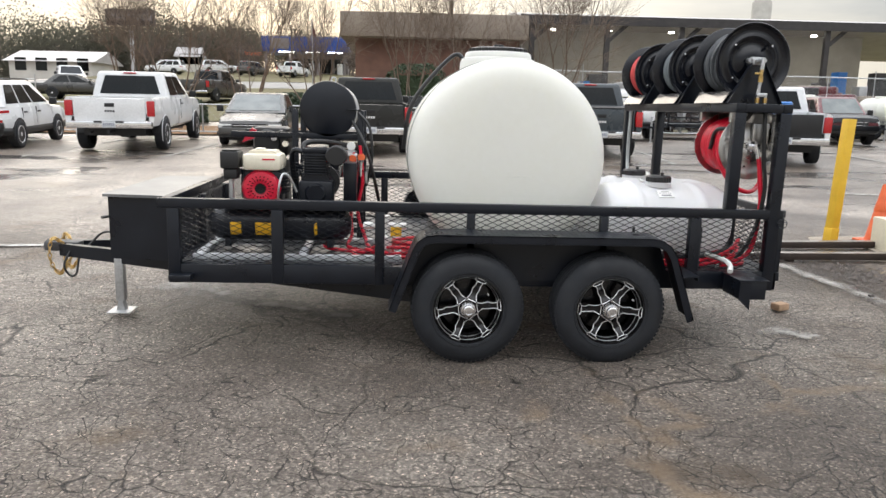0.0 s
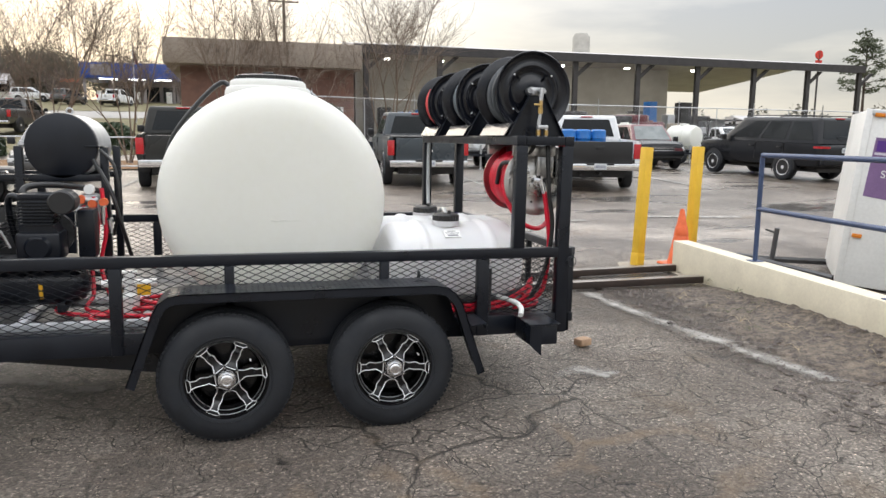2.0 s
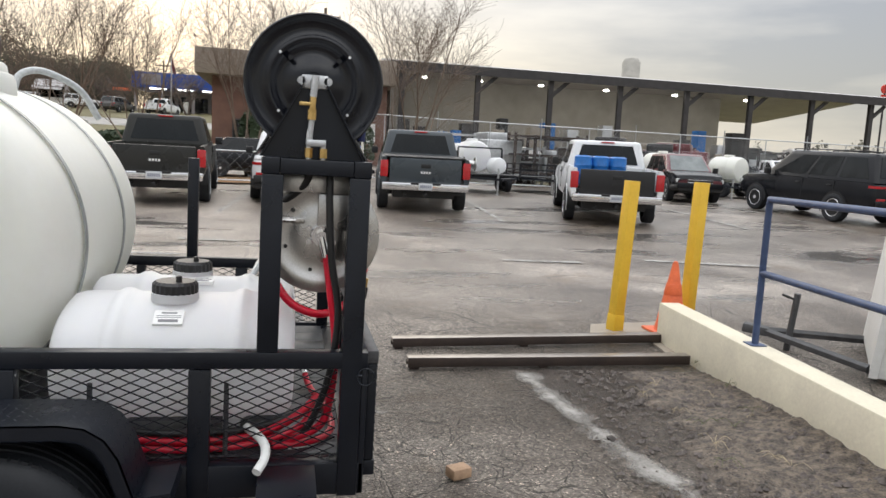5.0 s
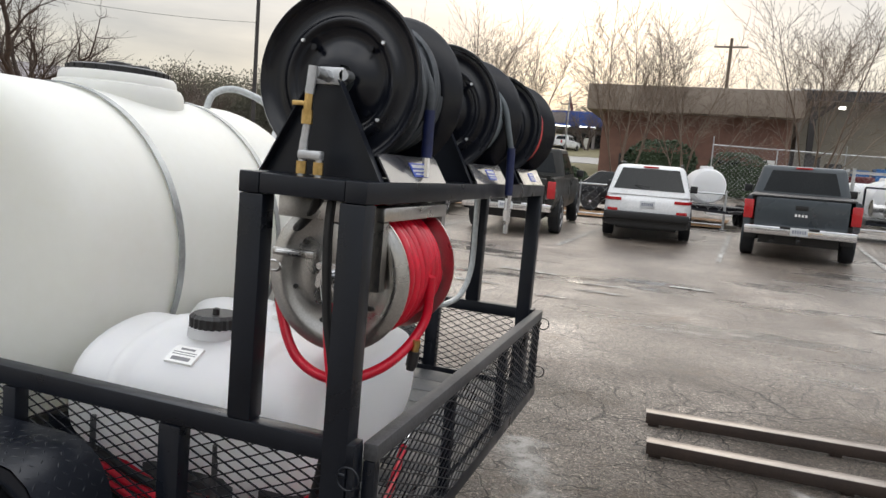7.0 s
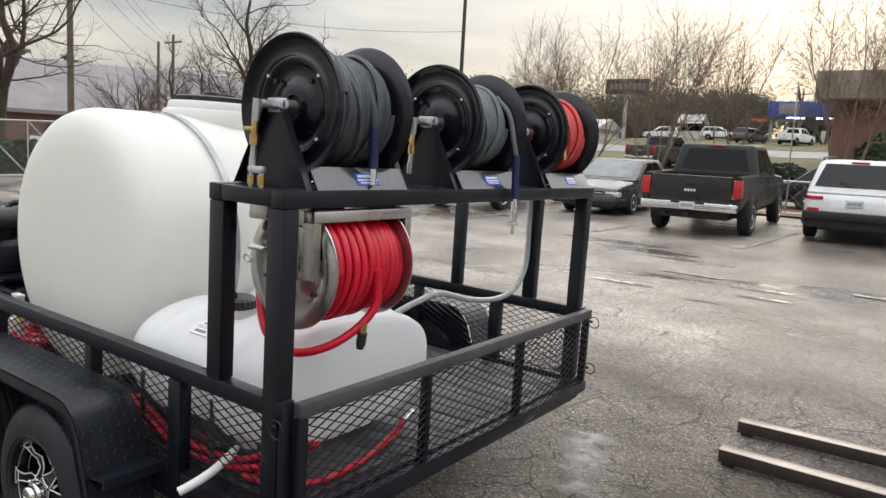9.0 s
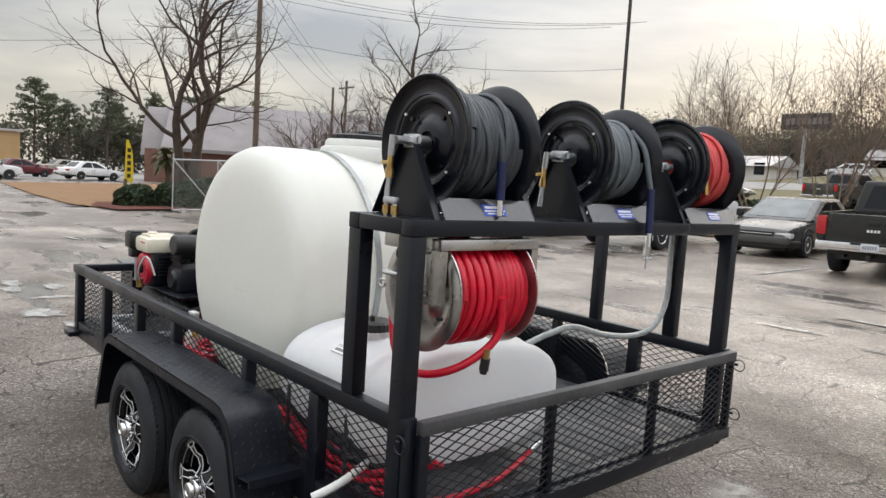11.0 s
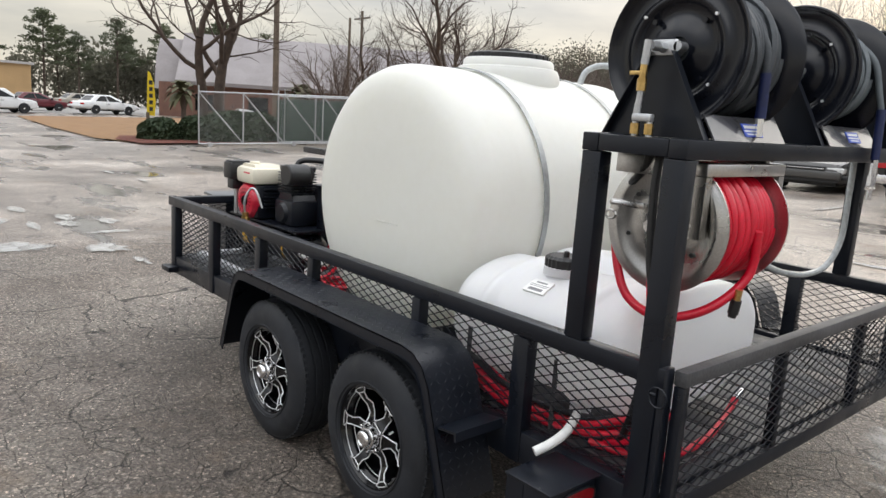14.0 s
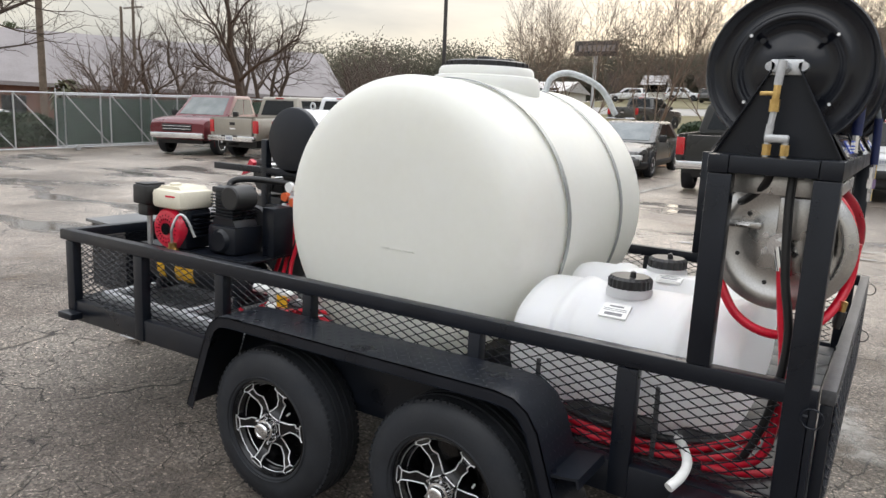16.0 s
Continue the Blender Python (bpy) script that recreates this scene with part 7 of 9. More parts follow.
    pane(bm, [lowc[0], lowc[3], top[3], top[0]], 0.10 if kind != "suv" else 0.06, 0.90 if kind != "suv" else 0.94, 0.16 if kind != "suv" else 0.18, 0.84 if kind != "suv" else 0.88, Vector((-1, 0, 0.3)), cut0=0.03, cut1=0.03)
    part("rear_window", bm, glass_m, cab, "dark rear window")
    for s, c in sides.items():
        if kind == "pickup":
            cuts = ((0.10, 0.44, 0.0, 0.0), (0.47, 0.88, 0.0, 0.10))
        elif kind == "suv":
            cuts = ((0.06, 0.30, 0.04, 0.0), (0.33, 0.58, 0.0, 0.0), (0.61, 0.92, 0.0, 0.14))
        else:
            cuts = ((0.14, 0.50, 0.12, 0.0), (0.53, 0.88, 0.0, 0.12))
        for u0, u1, k0, k1 in cuts:
            bm = bmesh.new()
            pane(bm, c, u0, u1, 0.12, 0.84, Vector((0, s, 0)), cut0=k0, cut1=k1)
            part("side_window", bm, glass_m, cab)
        bm = bmesh.new()
        box(bm, base1 - 0.42, base1 - 0.30, s * (hw + 0.02), s * (hw + 0.20), belt - 0.02, belt + 0.16, 0.02)
        part("mirror", bm, M["trim_black"], v)
        for u in ((0.45,) if kind != "suv" else (0.32, 0.60)):
            bm = bmesh.new()
            x = lerp4(c, u, 0).x
            box(bm, x - 0.006, x + 0.006, s * (hw + 0.001), s * (hw - 0.02), low + 0.22, belt - 0.06, 0)
            box(bm, x + 0.10, x + 0.26, s * (hw + 0.014), s * (hw - 0.02), belt - 0.20, belt - 0.16, 0.006)
            part("door_handle", bm, M["trim_black"], shell)
        if roof_rails:
            bm = bmesh.new()
            sweep(bm, smooth_path([(roof0 + 0.05, s * tw * 0.93, z1 + 0.0), (roof0 + 0.2, s * tw * 0.93, z1 + 0.045), (roof1 - 0.3, s * tw * 0.93, z1 + 0.045), (roof1 - 0.1, s * tw * 0.93, z1)], 5), 0.016, 8)
            part("roof_rail", bm, M["trim_black"], cab)
    # bed
    rear_face = back
    if kind == "pickup":
        for s in (-1, 1):
            bm = bmesh.new()
            prism(bm, [(s * hw * 0.93, low + 0.14), (s * hw * 0.985, low + 0.30), (s * hw, (low + bedtop) / 2), (s * hw * 0.985, bedtop - 0.06), (s * hw * 0.95, bedtop), (s * hw * 0.87, bedtop), (s * hw * 0.87, low + 0.3)], 0, back + 0.03, cab0 - 0.015)
            part("bed_side", bm, P, v, smooth=30)
        bm = bmesh.new()
        box(bm, back + 0.08, cab0 - 0.02, -hw * 0.87, hw * 0.87, low + 0.28, low + 0.36, 0.0)
        part("bed_floor", bm, M["trim_black"], v)
        bm = bmesh.new()
        box(bm, back + 0.005, back + 0.065, -hw * 0.80, hw * 0.80, low + 0.26, bedtop - 0.015, 0.018)
        gate = part("tailgate", bm, M[tailgate] if tailgate else P, v, "tailgate")
        bm = bmesh.new()
        box(bm, back - 0.004, back + 0.01, -0.11, 0.11, bedtop - 0.22, bedtop - 0.13, 0.01)
        part("handle", bm, M["trim_black"], gate)
        bm = bmesh.new()
        for k in (-0.09, -0.03, 0.03, 0.09):
            box(bm, back - 0.003, back + 0.006, k - 0.02, k + 0.02, bedtop - 0.345, bedtop - 0.295, 0)
        part("badge", bm, M["trim_black"] if colour == "car_white" else M["machined"], gate)
        if tonneau:
            bm = bmesh.new()
            box(bm, back + 0.05, cab0 - 0.02, -hw * 0.9, hw * 0.9, bedtop - 0.01, bedtop + 0.03, 0.012)
            part("bed_cover", bm, M["trim_black"], v, "black soft bed cover")
    # lamps, bumpers, plate
    for s in (-1, 1):
        bm = bmesh.new()
        if kind == "pickup":
            box(bm, back + 0.012, back + 0.11, s * hw * 0.83, s * hw * 1.004, bedtop - 0.44, bedtop - 0.07, 0.02)
        elif kind == "suv":
            prism(bm, [(back + 0.0, s * hw * 0.60), (back - 0.012, s * hw * 0.80), (back + 0.05, s * hw * 0.92), (back + 0.26, s * hw * 0.995), (back + 0.26, s * hw * 0.80), (back + 0.08, s * hw * 0.60)], 2, belt - 0.17, belt - 0.105)
        else:
            box(bm, back - 0.012, back + 0.2, s * hw * 0.55, s * hw * 0.95, belt - 0.26, belt - 0.12, 0.02)
        part("tail_lamp", bm, M[lamp], v, "red tail lamp")
        bm = bmesh.new()
        zf = (hood if kind != "sedan" else hood) - (0.30 if kind == "pickup" else 0.30)
        box(bm, front - 0.30, front - 0.01, s * hw * 0.52, s * hw * 0.925, zf - 0.08, zf + 0.06, 0.03)
        part("headlamp", bm, M["lamp_clear"], v, "clear headlamp")
    bright = M["chrome"] if kind == "pickup" else M[lower] if lower else P
    zb = low + (0.10 if kind == "pickup" else 0.14)
    bm = bmesh.new()
    box(bm, back - 0.14, back + 0.02, -hw * 0.96, hw * 0.96, zb, zb + 0.17, 0.03)
    bump = part("rear_bumper", bm, bright, v, "rear bumper")
    if kind == "pickup":
        bm = bmesh.new()
        box(bm, back - 0.142, back - 0.05, -0.34, 0.34, zb + 0.13, zb + 0.175, 0.006)
        part("step_pad", bm, M["trim_black"], bump)
    bm = bmesh.new()
    box(bm, front - 0.06, front + 0.07, -hw * 0.90, hw * 0.90, low + 0.08, low + 0.26, 0.03)
    part("front_bumper", bm, bright if kind == "pickup" else nose_m, v)
    bm = bmesh.new()
    zg = hood - 0.46
    box(bm, front - 0.10, front + 0.025, -hw * 0.50, hw * 0.50, zg + 0.02, zg + 0.24, 0.02)
    grille = part("grille", bm, M["trim_black"], v)
    bm = bmesh.new()
    for k in range(2):
        box(bm, front - 0.08, front + 0.032, -hw * 0.48, hw * 0.48, zg + 0.08 + 0.09 * k, zg + 0.10 + 0.09 * k, 0.004)
    part("grille_bar", bm, M["chrome"], grille)
    if plate:
        bm = bmesh.new()
        pz = zb + 0.02 if kind == "pickup" else belt - 0.30
        px = back - 0.148 if kind == "pickup" else back - 0.02
        box(bm, px, px + 0.02, -0.155, 0.155, pz, pz + 0.15, 0.004)
        pl = part("number_plate", bm, M["plate"], v, "pale number plate")
        bm = bmesh.new()
        for k in range(6):
            box(bm, px - 0.002, px + 0.002, -0.12 + 0.042 * k, -0.09 + 0.042 * k, pz + 0.045, pz + 0.11, 0)
        part("plate_bars", bm, M["plate_ink"], pl)
    if kind == "suv":
        bm = bmesh.new()
        box(bm, back - 0.012, back + 0.05, -hw * 0.72, hw * 0.72, low + 0.20, low + 0.26, 0.012)
        part("skid_plate", bm, M["aluminium"], bump, "silver skid strip")
        for s in (-1, 1):
            bm = bmesh.new()
            box(bm, back - 0.006, back + 0.08, s * hw * 0.66, s * hw * 0.90, low + 0.30, low + 0.37, 0.012)
            part("reflector", bm, M[lamp], bump)
        bm = bmesh.new()
        sweep(bm, smooth_path([(back + 0.02, -0.03, belt + 0.14), (back - 0.03, 0.0, belt + 0.16), (back + 0.10, 0.30, belt + 0.20)], 4), 0.009, 6)
        part("rear_wiper", bm, M["trim_black"], cab)
    # third brake lamp and underside
    bm = bmesh.new()
    box(bm, roof0 - 0.035, roof0 + 0.05, -0.16, 0.16, z1 - 0.055, z1 - 0.02, 0.006)
    part("brake_lamp", bm, M[lamp], cab)
    bm = bmesh.new()
    box(bm, back + 0.3, front - 0.3, -hw * 0.7, hw * 0.7, low - 0.10, low + 0.12, 0.0)
    rod(bm, (xr, -hw * 0.8, wr), (xr, hw * 0.8, wr), 0.06, 10)
    lathe(bm, [(-0.14, 0.0), (-0.1, 0.1), (0.1, 0.1), (0.14, 0.0)], (xr, 0, wr), "y", 16)
    if kind == "pickup":
        rod(bm, (back + 0.1, hw * 0.45, low), (back - 0.12, hw * 0.45, low - 0.02), 0.035, 12)
        box(bm, back - 0.2, back + 0.2, -0.035, 0.035, low - 0.02, low + 0.05, 0.004)
    part("chassis", bm, M["trim_black"], v)
    for x in (xr, xf):
        for s in (-1, 1):
            # dark arch round the wheel
            bm = bmesh.new()
            ar = wr * 1.16
            pts = [(x + ar * math.cos(t), wr + ar * math.sin(t)) for t in steps(radians(-28), radians(208), 22)]
            prism(bm, [(a_, max(b_, low - 0.06)) for a_, b_ in pts], 1, s * (hw - 0.25), s * (hw + 0.006))
            part("wheel_arch", bm, M["trim_black"], shell)
            bm = bmesh.new()
            sweep(bm, [Vector((a_, s * (hw + 0.002), b_)) for a_, b_ in ((x + ar * math.cos(t), wr + ar * math.sin(t)) for t in steps(radians(-18), radians(198), 20))], 0.011, 6)
            part("arch_lip", bm, P if not lower else M[lower], shell)
            mm = Matrix.Translation((x, s * (hw + 0.015), wr)) @ Matrix.Rotation(0 if s < 0 else math.pi, 4, "Z") @ Matrix.Scale(wr, 4)
            w = link("wheel", CRIM, v, mm)
            link("tyre", CTYRE, w, Matrix())
            if bright_rims:
                for k in range(6):
                    link("spoke", CSPOKE, w, Matrix.Rotation(k * math.pi / 3 + x, 4, "Y"))
                link("rim_ring", CLIP, w, Matrix())
            link("hub_cap", CCAP, w, Matrix())
    return v


def parked(x, y_end, L, deg, rear=True):
    """A vehicle standing across the row with its near end at y_end, turned by some degrees from straight in."""
    a = radians(90 + deg if rear else -90 + deg)
    near = -L / 2 if rear else L / 2
    c = Vector((x, y_end)) - near * Vector((math.cos(a), math.sin(a)))
    return Matrix.Translation((c.x, c.y, ground_z(c.x, c.y) + 0.008)) @ Matrix.Rotation(a, 4, "Z") @ Matrix.Rotation(-0.03 if rear and c.y < 24 else 0.03 if c.y < 24 else 0, 4, "Y")


vehicle("white_pickup", "white heavy-duty crew-cab pickup parked nose-in, wet paint", parked(-6.87, 18.0, 6.0, 4), "pickup", "car_white", 6.0, 2.03, 1.95, 3.9, 0.405, 1.30, 1.28, low=0.50)
vehicle("white_compact_suv", "small boxy white suv with dark lower trim parked nose-in", parked(-10.35, 18.3, 4.4, 5), "suv", "car_white", 4.4, 1.76, 1.66, 2.64, 0.345, 1.06, 1.02, low=0.36, lower="trim_black", roof_rails=True)
vehicle("silver_sedan", "dull silver sedan parked nose towards the trailer", parked(-4.02, 20.2, 4.9, 3, False), "sedan", "car_silver", 4.9, 1.83, 1.42, 2.75, 0.325, 0.92, 0.86, low=0.27, lower="trim_black")
vehicle("charcoal_pickup", "dark charcoal crew-cab pickup with chrome bumper parked nose-in", parked(-0.68, 17.9, 5.8, 3), "pickup", "car_charcoal", 5.8, 2.02, 1.92, 3.57, 0.40, 1.26, 1.22, low=0.46)
vehicle("white_crossover", "white rounded crossover suv with dark lower trim parked nose-in", parked(2.15, 19.3, 4.77, 2), "suv", "car_white", 4.77, 1.89, 1.68, 2.77, 0.365, 1.05, 1.03, low=0.34, lower="trim_black", roof_rails=True)
vehicle("blue_grey_pickup", "dark blue-grey crew-cab pickup with a black bed cover", parked(5.06, 17.95, 5.8, -6), "pickup", "car_bluegrey", 5.8, 2.03, 1.88, 3.65, 0.39, 1.24, 1.20, low=0.44, tonneau=True)
vehicle("white_work_pickup", "white pickup with a black tailgate panel carrying blue barrels", parked(9.12, 16.7, 5.8, -17), "pickup", "car_white", 5.8, 2.03, 1.88, 3.65, 0.39, 1.24, 1.20, low=0.44, tailgate="trim_black")
vehicle("red_suv", "old red two-tone suv with a black hood facing the trailer", parked(15.6, 24.0, 4.5, -14, False), "suv", "car_red", 4.5, 1.72, 1.68, 2.55, 0.37, 1.05, 1.06, low=0.42, nose="car_black", lower="trim_black")
vehicle("black_suv", "large black suv with bright wheels parked nose-in", parked(18.1, 18.2, 5.5, 4), "suv", "car_black", 5.5, 2.02, 1.95, 3.2, 0.40, 1.20, 1.20, low=0.40, roof_rails=True)
vehicle("white_suv", "white suv parked in the row behind", parked(11.5, 23.4, 4.8, -24, False), "suv", "car_white", 4.8, 1.92, 1.80, 2.9, 0.37, 1.12, 1.08, low=0.38)
vehicle("red_pickup", "dark red and silver pickup facing the trailer by the gate", Matrix.Translation((-18.1, 19.7, ground_z(0, 19.7) + 0.008)) @ Matrix.Rotation(radians(-68), 4, "Z") @ Matrix.Rotation(0.028, 4, "Y"), "pickup", "car_red", 5.7, 2.0, 1.90, 3.6, 0.40, 1.22, 1.20, low=0.46)
vehicle("tan_pickup", "tan pickup with a wide tailgate parked beside the red one", parked(-14.65, 17.2, 5.6, 1), "pickup", "car_tan", 5.6, 1.98, 1.88, 3.6, 0.39, 1.22, 1.20, low=0.45)
vehicle("white_crew_pickup", "white pickup parked nose-in beside a tan one", parked(-12.4, 17.6, 5.6, 2), "pickup", "car_white", 5.6, 1.98, 1.90, 3.6, 0.39, 1.22, 1.20, low=0.45)
bpy.data.objects["white_crew_pickup"].name = "white_pickup"

# blue barrels in the work truck's bed
for k, (dx, dy) in enumerate(((-0.42, 0.0), (0.0, 0.02), (0.42, -0.02), (-0.2, 0.45), (0.25, 0.45))):
    bz = ground_z(9, 17.6) + 0.85
    b = thing("plastic_barrel", "bright blue plastic barrel standing in a pickup bed", "barrel", (9.02 + dx, 17.45 + dy, bz), group="blue barrels")
    bm = bmesh.new()
    lathe(bm, [(0, 0.0), (0, 0.17), (0.02, 0.195), (0.22, 0.20), (0.235, 0.207), (0.25, 0.20), (0.44, 0.20), (0.455, 0.207), (0.47, 0.20), (0.64, 0.195), (0.67, 0.16), (0.675, 0.14), (0.66, 0.13), (0.66, 0.0)], (9.02 + dx, 17.45 + dy, bz), "z", 28)
    part("body", bm, M["barrel_blue"], b)
    bm = bmesh.new()
    lathe(bm, [(0.66, 0.03), (0.68, 0.028), (0.68, 0.0)], (9.02 + dx + 0.08, 17.45 + dy, bz), "z", 12)
    part("bung", bm, M["trim_black"], b)


# ---- other tank trailers in the lot ----
def tank_trailer(x, y, deg, cream=False, two=True):
    m = Matrix.Translation((x, y, ground_z(x, y) + 0.008)) @ Matrix.Rotation(radians(deg), 4, "Z")
    t = thing("tank_trailer", "black flat trailer carrying a white plastic tank" if not cream else "black flat trailer carrying a cream plastic tank", "trailer", (0, 0, 0), m, "tank trailers")
    poly = M["poly_tank"] if cream else M["poly_white"]
    bm = bmesh.new()
    for s in (-1, 1):
        box(bm, -1.9, 1.9, s * 0.95 - 0.04, s * 0.95 + 0.04, 0.48, 0.60, 0.0)
    for k in range(7):
        box(bm, -1.9 + 0.6 * k, -1.82 + 0.6 * k, -0.95, 0.95, 0.50, 0.59, 0)
    for s in (-1, 1):
        sweep(bm, [(1.9, s * 0.9, 0.52), (3.1, 0, 0.50)], 0.05, 4)
    part("frame", bm, M["black_paint"], t)
    bm = bmesh.new()
    box(bm, -1.9, 1.9, -0.93, 0.93, 0.605, 0.64, 0)
    part("deck", bm, M["deck"], t)
    bm = bmesh.new()
    rod(bm, (2.75, 0, 0.0), (2.75, 0, 0.85), 0.035, 10)
    box(bm, 2.66, 2.84, -0.09, 0.09, 0.0, 0.015, 0)
    part("jack", bm, M["galvanised"], t)
    bm = bmesh.new()
    lathe(bm, [(-0.75, 0.0), (-0.74, 0.35), (-0.70, 0.50), (-0.58, 0.56), (-0.3, 0.57), (-0.27, 0.555), (-0.22, 0.57), (0.22, 0.57), (0.27, 0.555), (0.3, 0.57), (0.58, 0.56), (0.70, 0.50), (0.74, 0.35), (0.75, 0.0)], (-0.5, 0, 1.215), "x", 40)
    lathe(bm, [(1.74, 0.22), (1.86, 0.20), (1.87, 0.0)], (-0.5, 0, 0), "z", 28)
    part("tank", bm, poly, t)
    if two:
        bm = bmesh.new()
        lathe(bm, [(0.7, 0.0), (0.71, 0.18), (0.75, 0.25), (0.85, 0.28), (1.35, 0.28), (1.45, 0.25), (1.49, 0.18), (1.5, 0.0)], (0, 0.45, 0.93), "x", 28)
        part("small_tank", bm, poly, t)
        bm = bmesh.new()
        lathe(bm, [(-0.70, 0.0), (-0.70, 0.24), (-0.68, 0.24), (-0.66, 0.12), (-0.34, 0.12), (-0.32, 0.24), (-0.30, 0.24), (-0.30, 0.0)], (1.0, 0, 0.95), "y", 28)
        part("reel", bm, M["stainless"], t)
        bm = bmesh.new()
        for s in (-1, 1):
            box(bm, 0.55, 0.60, s * 0.8 - 0.025, s * 0.8 + 0.025, 0.64, 1.5, 0)
        box(bm, 0.55, 0.60, -0.8, 0.8, 1.5, 1.55, 0)
        part("rack", bm, M["black_paint"], t)
    for s in (-1, 1):
        bm = bmesh.new()
        box(bm, -0.95, 0.55, s * 1.02, s * 1.28, 0.76, 0.78, 0)
        part("fender", bm, M["black_paint"], t)
        for dx in (-0.55, 0.2):
            mm = Matrix.Translation((dx, s * 1.26, 0.34)) @ Matrix.Rotation(0 if s < 0 else math.pi, 4, "Z") @ Matrix.Scale(0.34, 4)
            w = link("wheel", CRIM, t, mm)
            link("tyre", CTYRE, w, Matrix())
            link("hub_cap", CCAP, w, Matrix())


tank_trailer(8.55, 27.15, -88)
tank_trailer(3.5, 27.5, -80, two=False)
tank_trailer(18.0, 30.2, -60, True)
tank_trailer(21.4, 30.6, -70, True, False)
tank_trailer(24.6, 29.5, -75)


def flat_trailer(x, y, deg):
    m = Matrix.Translation((x, y, ground_z(x, y) + 0.008)) @ Matrix.Rotation(radians(deg), 4, "Z")
    t = thing("flat_trailer", "empty black flat trailer with low side rails", "trailer", (0, 0, 0), m)
    bm = bmesh.new()
    box(bm, -1.8, 1.8, -0.93, 0.93, 0.55, 0.60, 0.0)
    part("deck", bm, M["deck"], t)
    for s in (-1, 1):
        for z in (0.48, 0.80, 1.0):
            bm = bmesh.new()
            box(bm, -1.8, 1.8, s * 0.96 - 0.03, s * 0.96 + 0.03, z, z + (0.12 if z < 0.5 else 0.05), 0)
            part("side_rail", bm, M["black_paint"], t)
        for px in (-1.75, -0.6, 0.6, 1.75):
            bm = bmesh.new()
            box(bm, px - 0.03, px + 0.03, s * 0.96 - 0.025, s * 0.96 + 0.025, 0.6, 1.0, 0)
            part("post", bm, M["black_paint"], t)
        bm = bmesh.new()
        sweep(bm, [(1.8, s * 0.9, 0.52), (3.0, 0, 0.50)], 0.05, 4)
        part("tongue_beam", bm, M["black_paint"], t)
        w = link("wheel", CRIM, t, Matrix.Translation((-0.3, s * 1.24, 0.34)) @ Matrix.Rotation(0 if s < 0 else math.pi, 4, "Z") @ Matrix.Scale(0.34, 4))
        link("tyre", CTYRE, w, Matrix())
        link("hub_cap", CCAP, w, Matrix())
    for z in (0.62, 0.80, 1.0):
        bm = bmesh.new()
        box(bm, 1.8, 1.85, -0.95, 0.95, z, z + 0.05, 0)
        part("front_rail", bm, M["black_paint"], t)
    bm = bmesh.new()
    rod(bm, (2.7, 0, 0.0), (2.7, 0, 0.7), 0.035, 10)
    part("jack", bm, M["galvanised"], t)


flat_trailer(11.3, 28.6, -95)


# ---- far side of the lot, street and buildings ----
M["straw"] = mat("straw", (0.30, 0.17, 0.075), (0.17, 0.095, 0.045), 0.9, scale=1.5, fine=35, bump=0.8, depth=0.02, spread=0.5)
M["mulch"] = mat("mulch", (0.16, 0.045, 0.028), (0.09, 0.028, 0.018), 0.95, scale=4, fine=50, bump=1.0, depth=0.02)
M["street"] = mat("street", (0.30, 0.29, 0.27), (0.22, 0.21, 0.20), 0.75, scale=0.8, fine=40, bump=0.3)
M["dry_grass"] = mat("dry_grass", (0.15, 0.14, 0.06), (0.11, 0.085, 0.04), 0.9, scale=0.7, fine=25, bump=0.6, depth=0.02)
M["brick_wall"] = mat("brick_wall", (0.20, 0.105, 0.075), (0.14, 0.075, 0.058), 0.85, scale=2, fine=30, bump=0.5)
M["fascia"] = mat("fascia", (0.30, 0.25, 0.20), (0.24, 0.20, 0.165), 0.7, scale=1.2, fine=20, bump=0.2)
M["warehouse_wall"] = mat("warehouse_wall", (0.30, 0.285, 0.255), (0.23, 0.22, 0.20), 0.7, scale=0.8, fine=15, bump=0.2)
M["metal_roof"] = mat("metal_roof", (0.50, 0.48, 0.47), (0.38, 0.36, 0.355), 0.5, 0.3, scale=0.6, fine=12, bump=0.2)
M["roof_grey"] = mat("roof_grey", (0.27, 0.245, 0.245), (0.20, 0.18, 0.18), 0.6, scale=0.5, fine=10, bump=0.3)
M["dark_steel"] = mat("dark_steel", (0.05, 0.045, 0.045), (0.03, 0.028, 0.028), 0.6, scale=3)
M["blue_sign"] = mat("blue_sign", (0.025, 0.075, 0.33), (0.02, 0.06, 0.26), 0.4, scale=1)
M["tan_wall"] = mat("tan_wall", (0.48, 0.31, 0.15), (0.40, 0.26, 0.125), 0.75, scale=0.6, fine=10, bump=0.2)
M["concrete_pale"] = mat("concrete_pale", (0.46, 0.44, 0.40), (0.36, 0.345, 0.31), 0.8, scale=2, fine=25, bump=0.3)
M["bark_pale"] = mat("bark_pale", (0.22, 0.165, 0.125), (0.13, 0.098, 0.075), 0.85, scale=6, fine=40, bump=0.5)
M["bark_grey"] = mat("bark_grey", (0.15, 0.115, 0.095), (0.09, 0.07, 0.06), 0.85, scale=6, fine=40, bump=0.5)
M["bark_dark"] = mat("bark_dark", (0.095, 0.068, 0.052), (0.055, 0.04, 0.032), 0.9, scale=6, fine=30, bump=0.8, depth=0.01)
# distance haze is put into the needle colour, greyed a little
M["hazed_needles"] = mat("hazed_needles", (0.085, 0.098, 0.058), (0.048, 0.058, 0.036), 0.8, scale=1.2, fine=6, bump=0, spread=0.5)
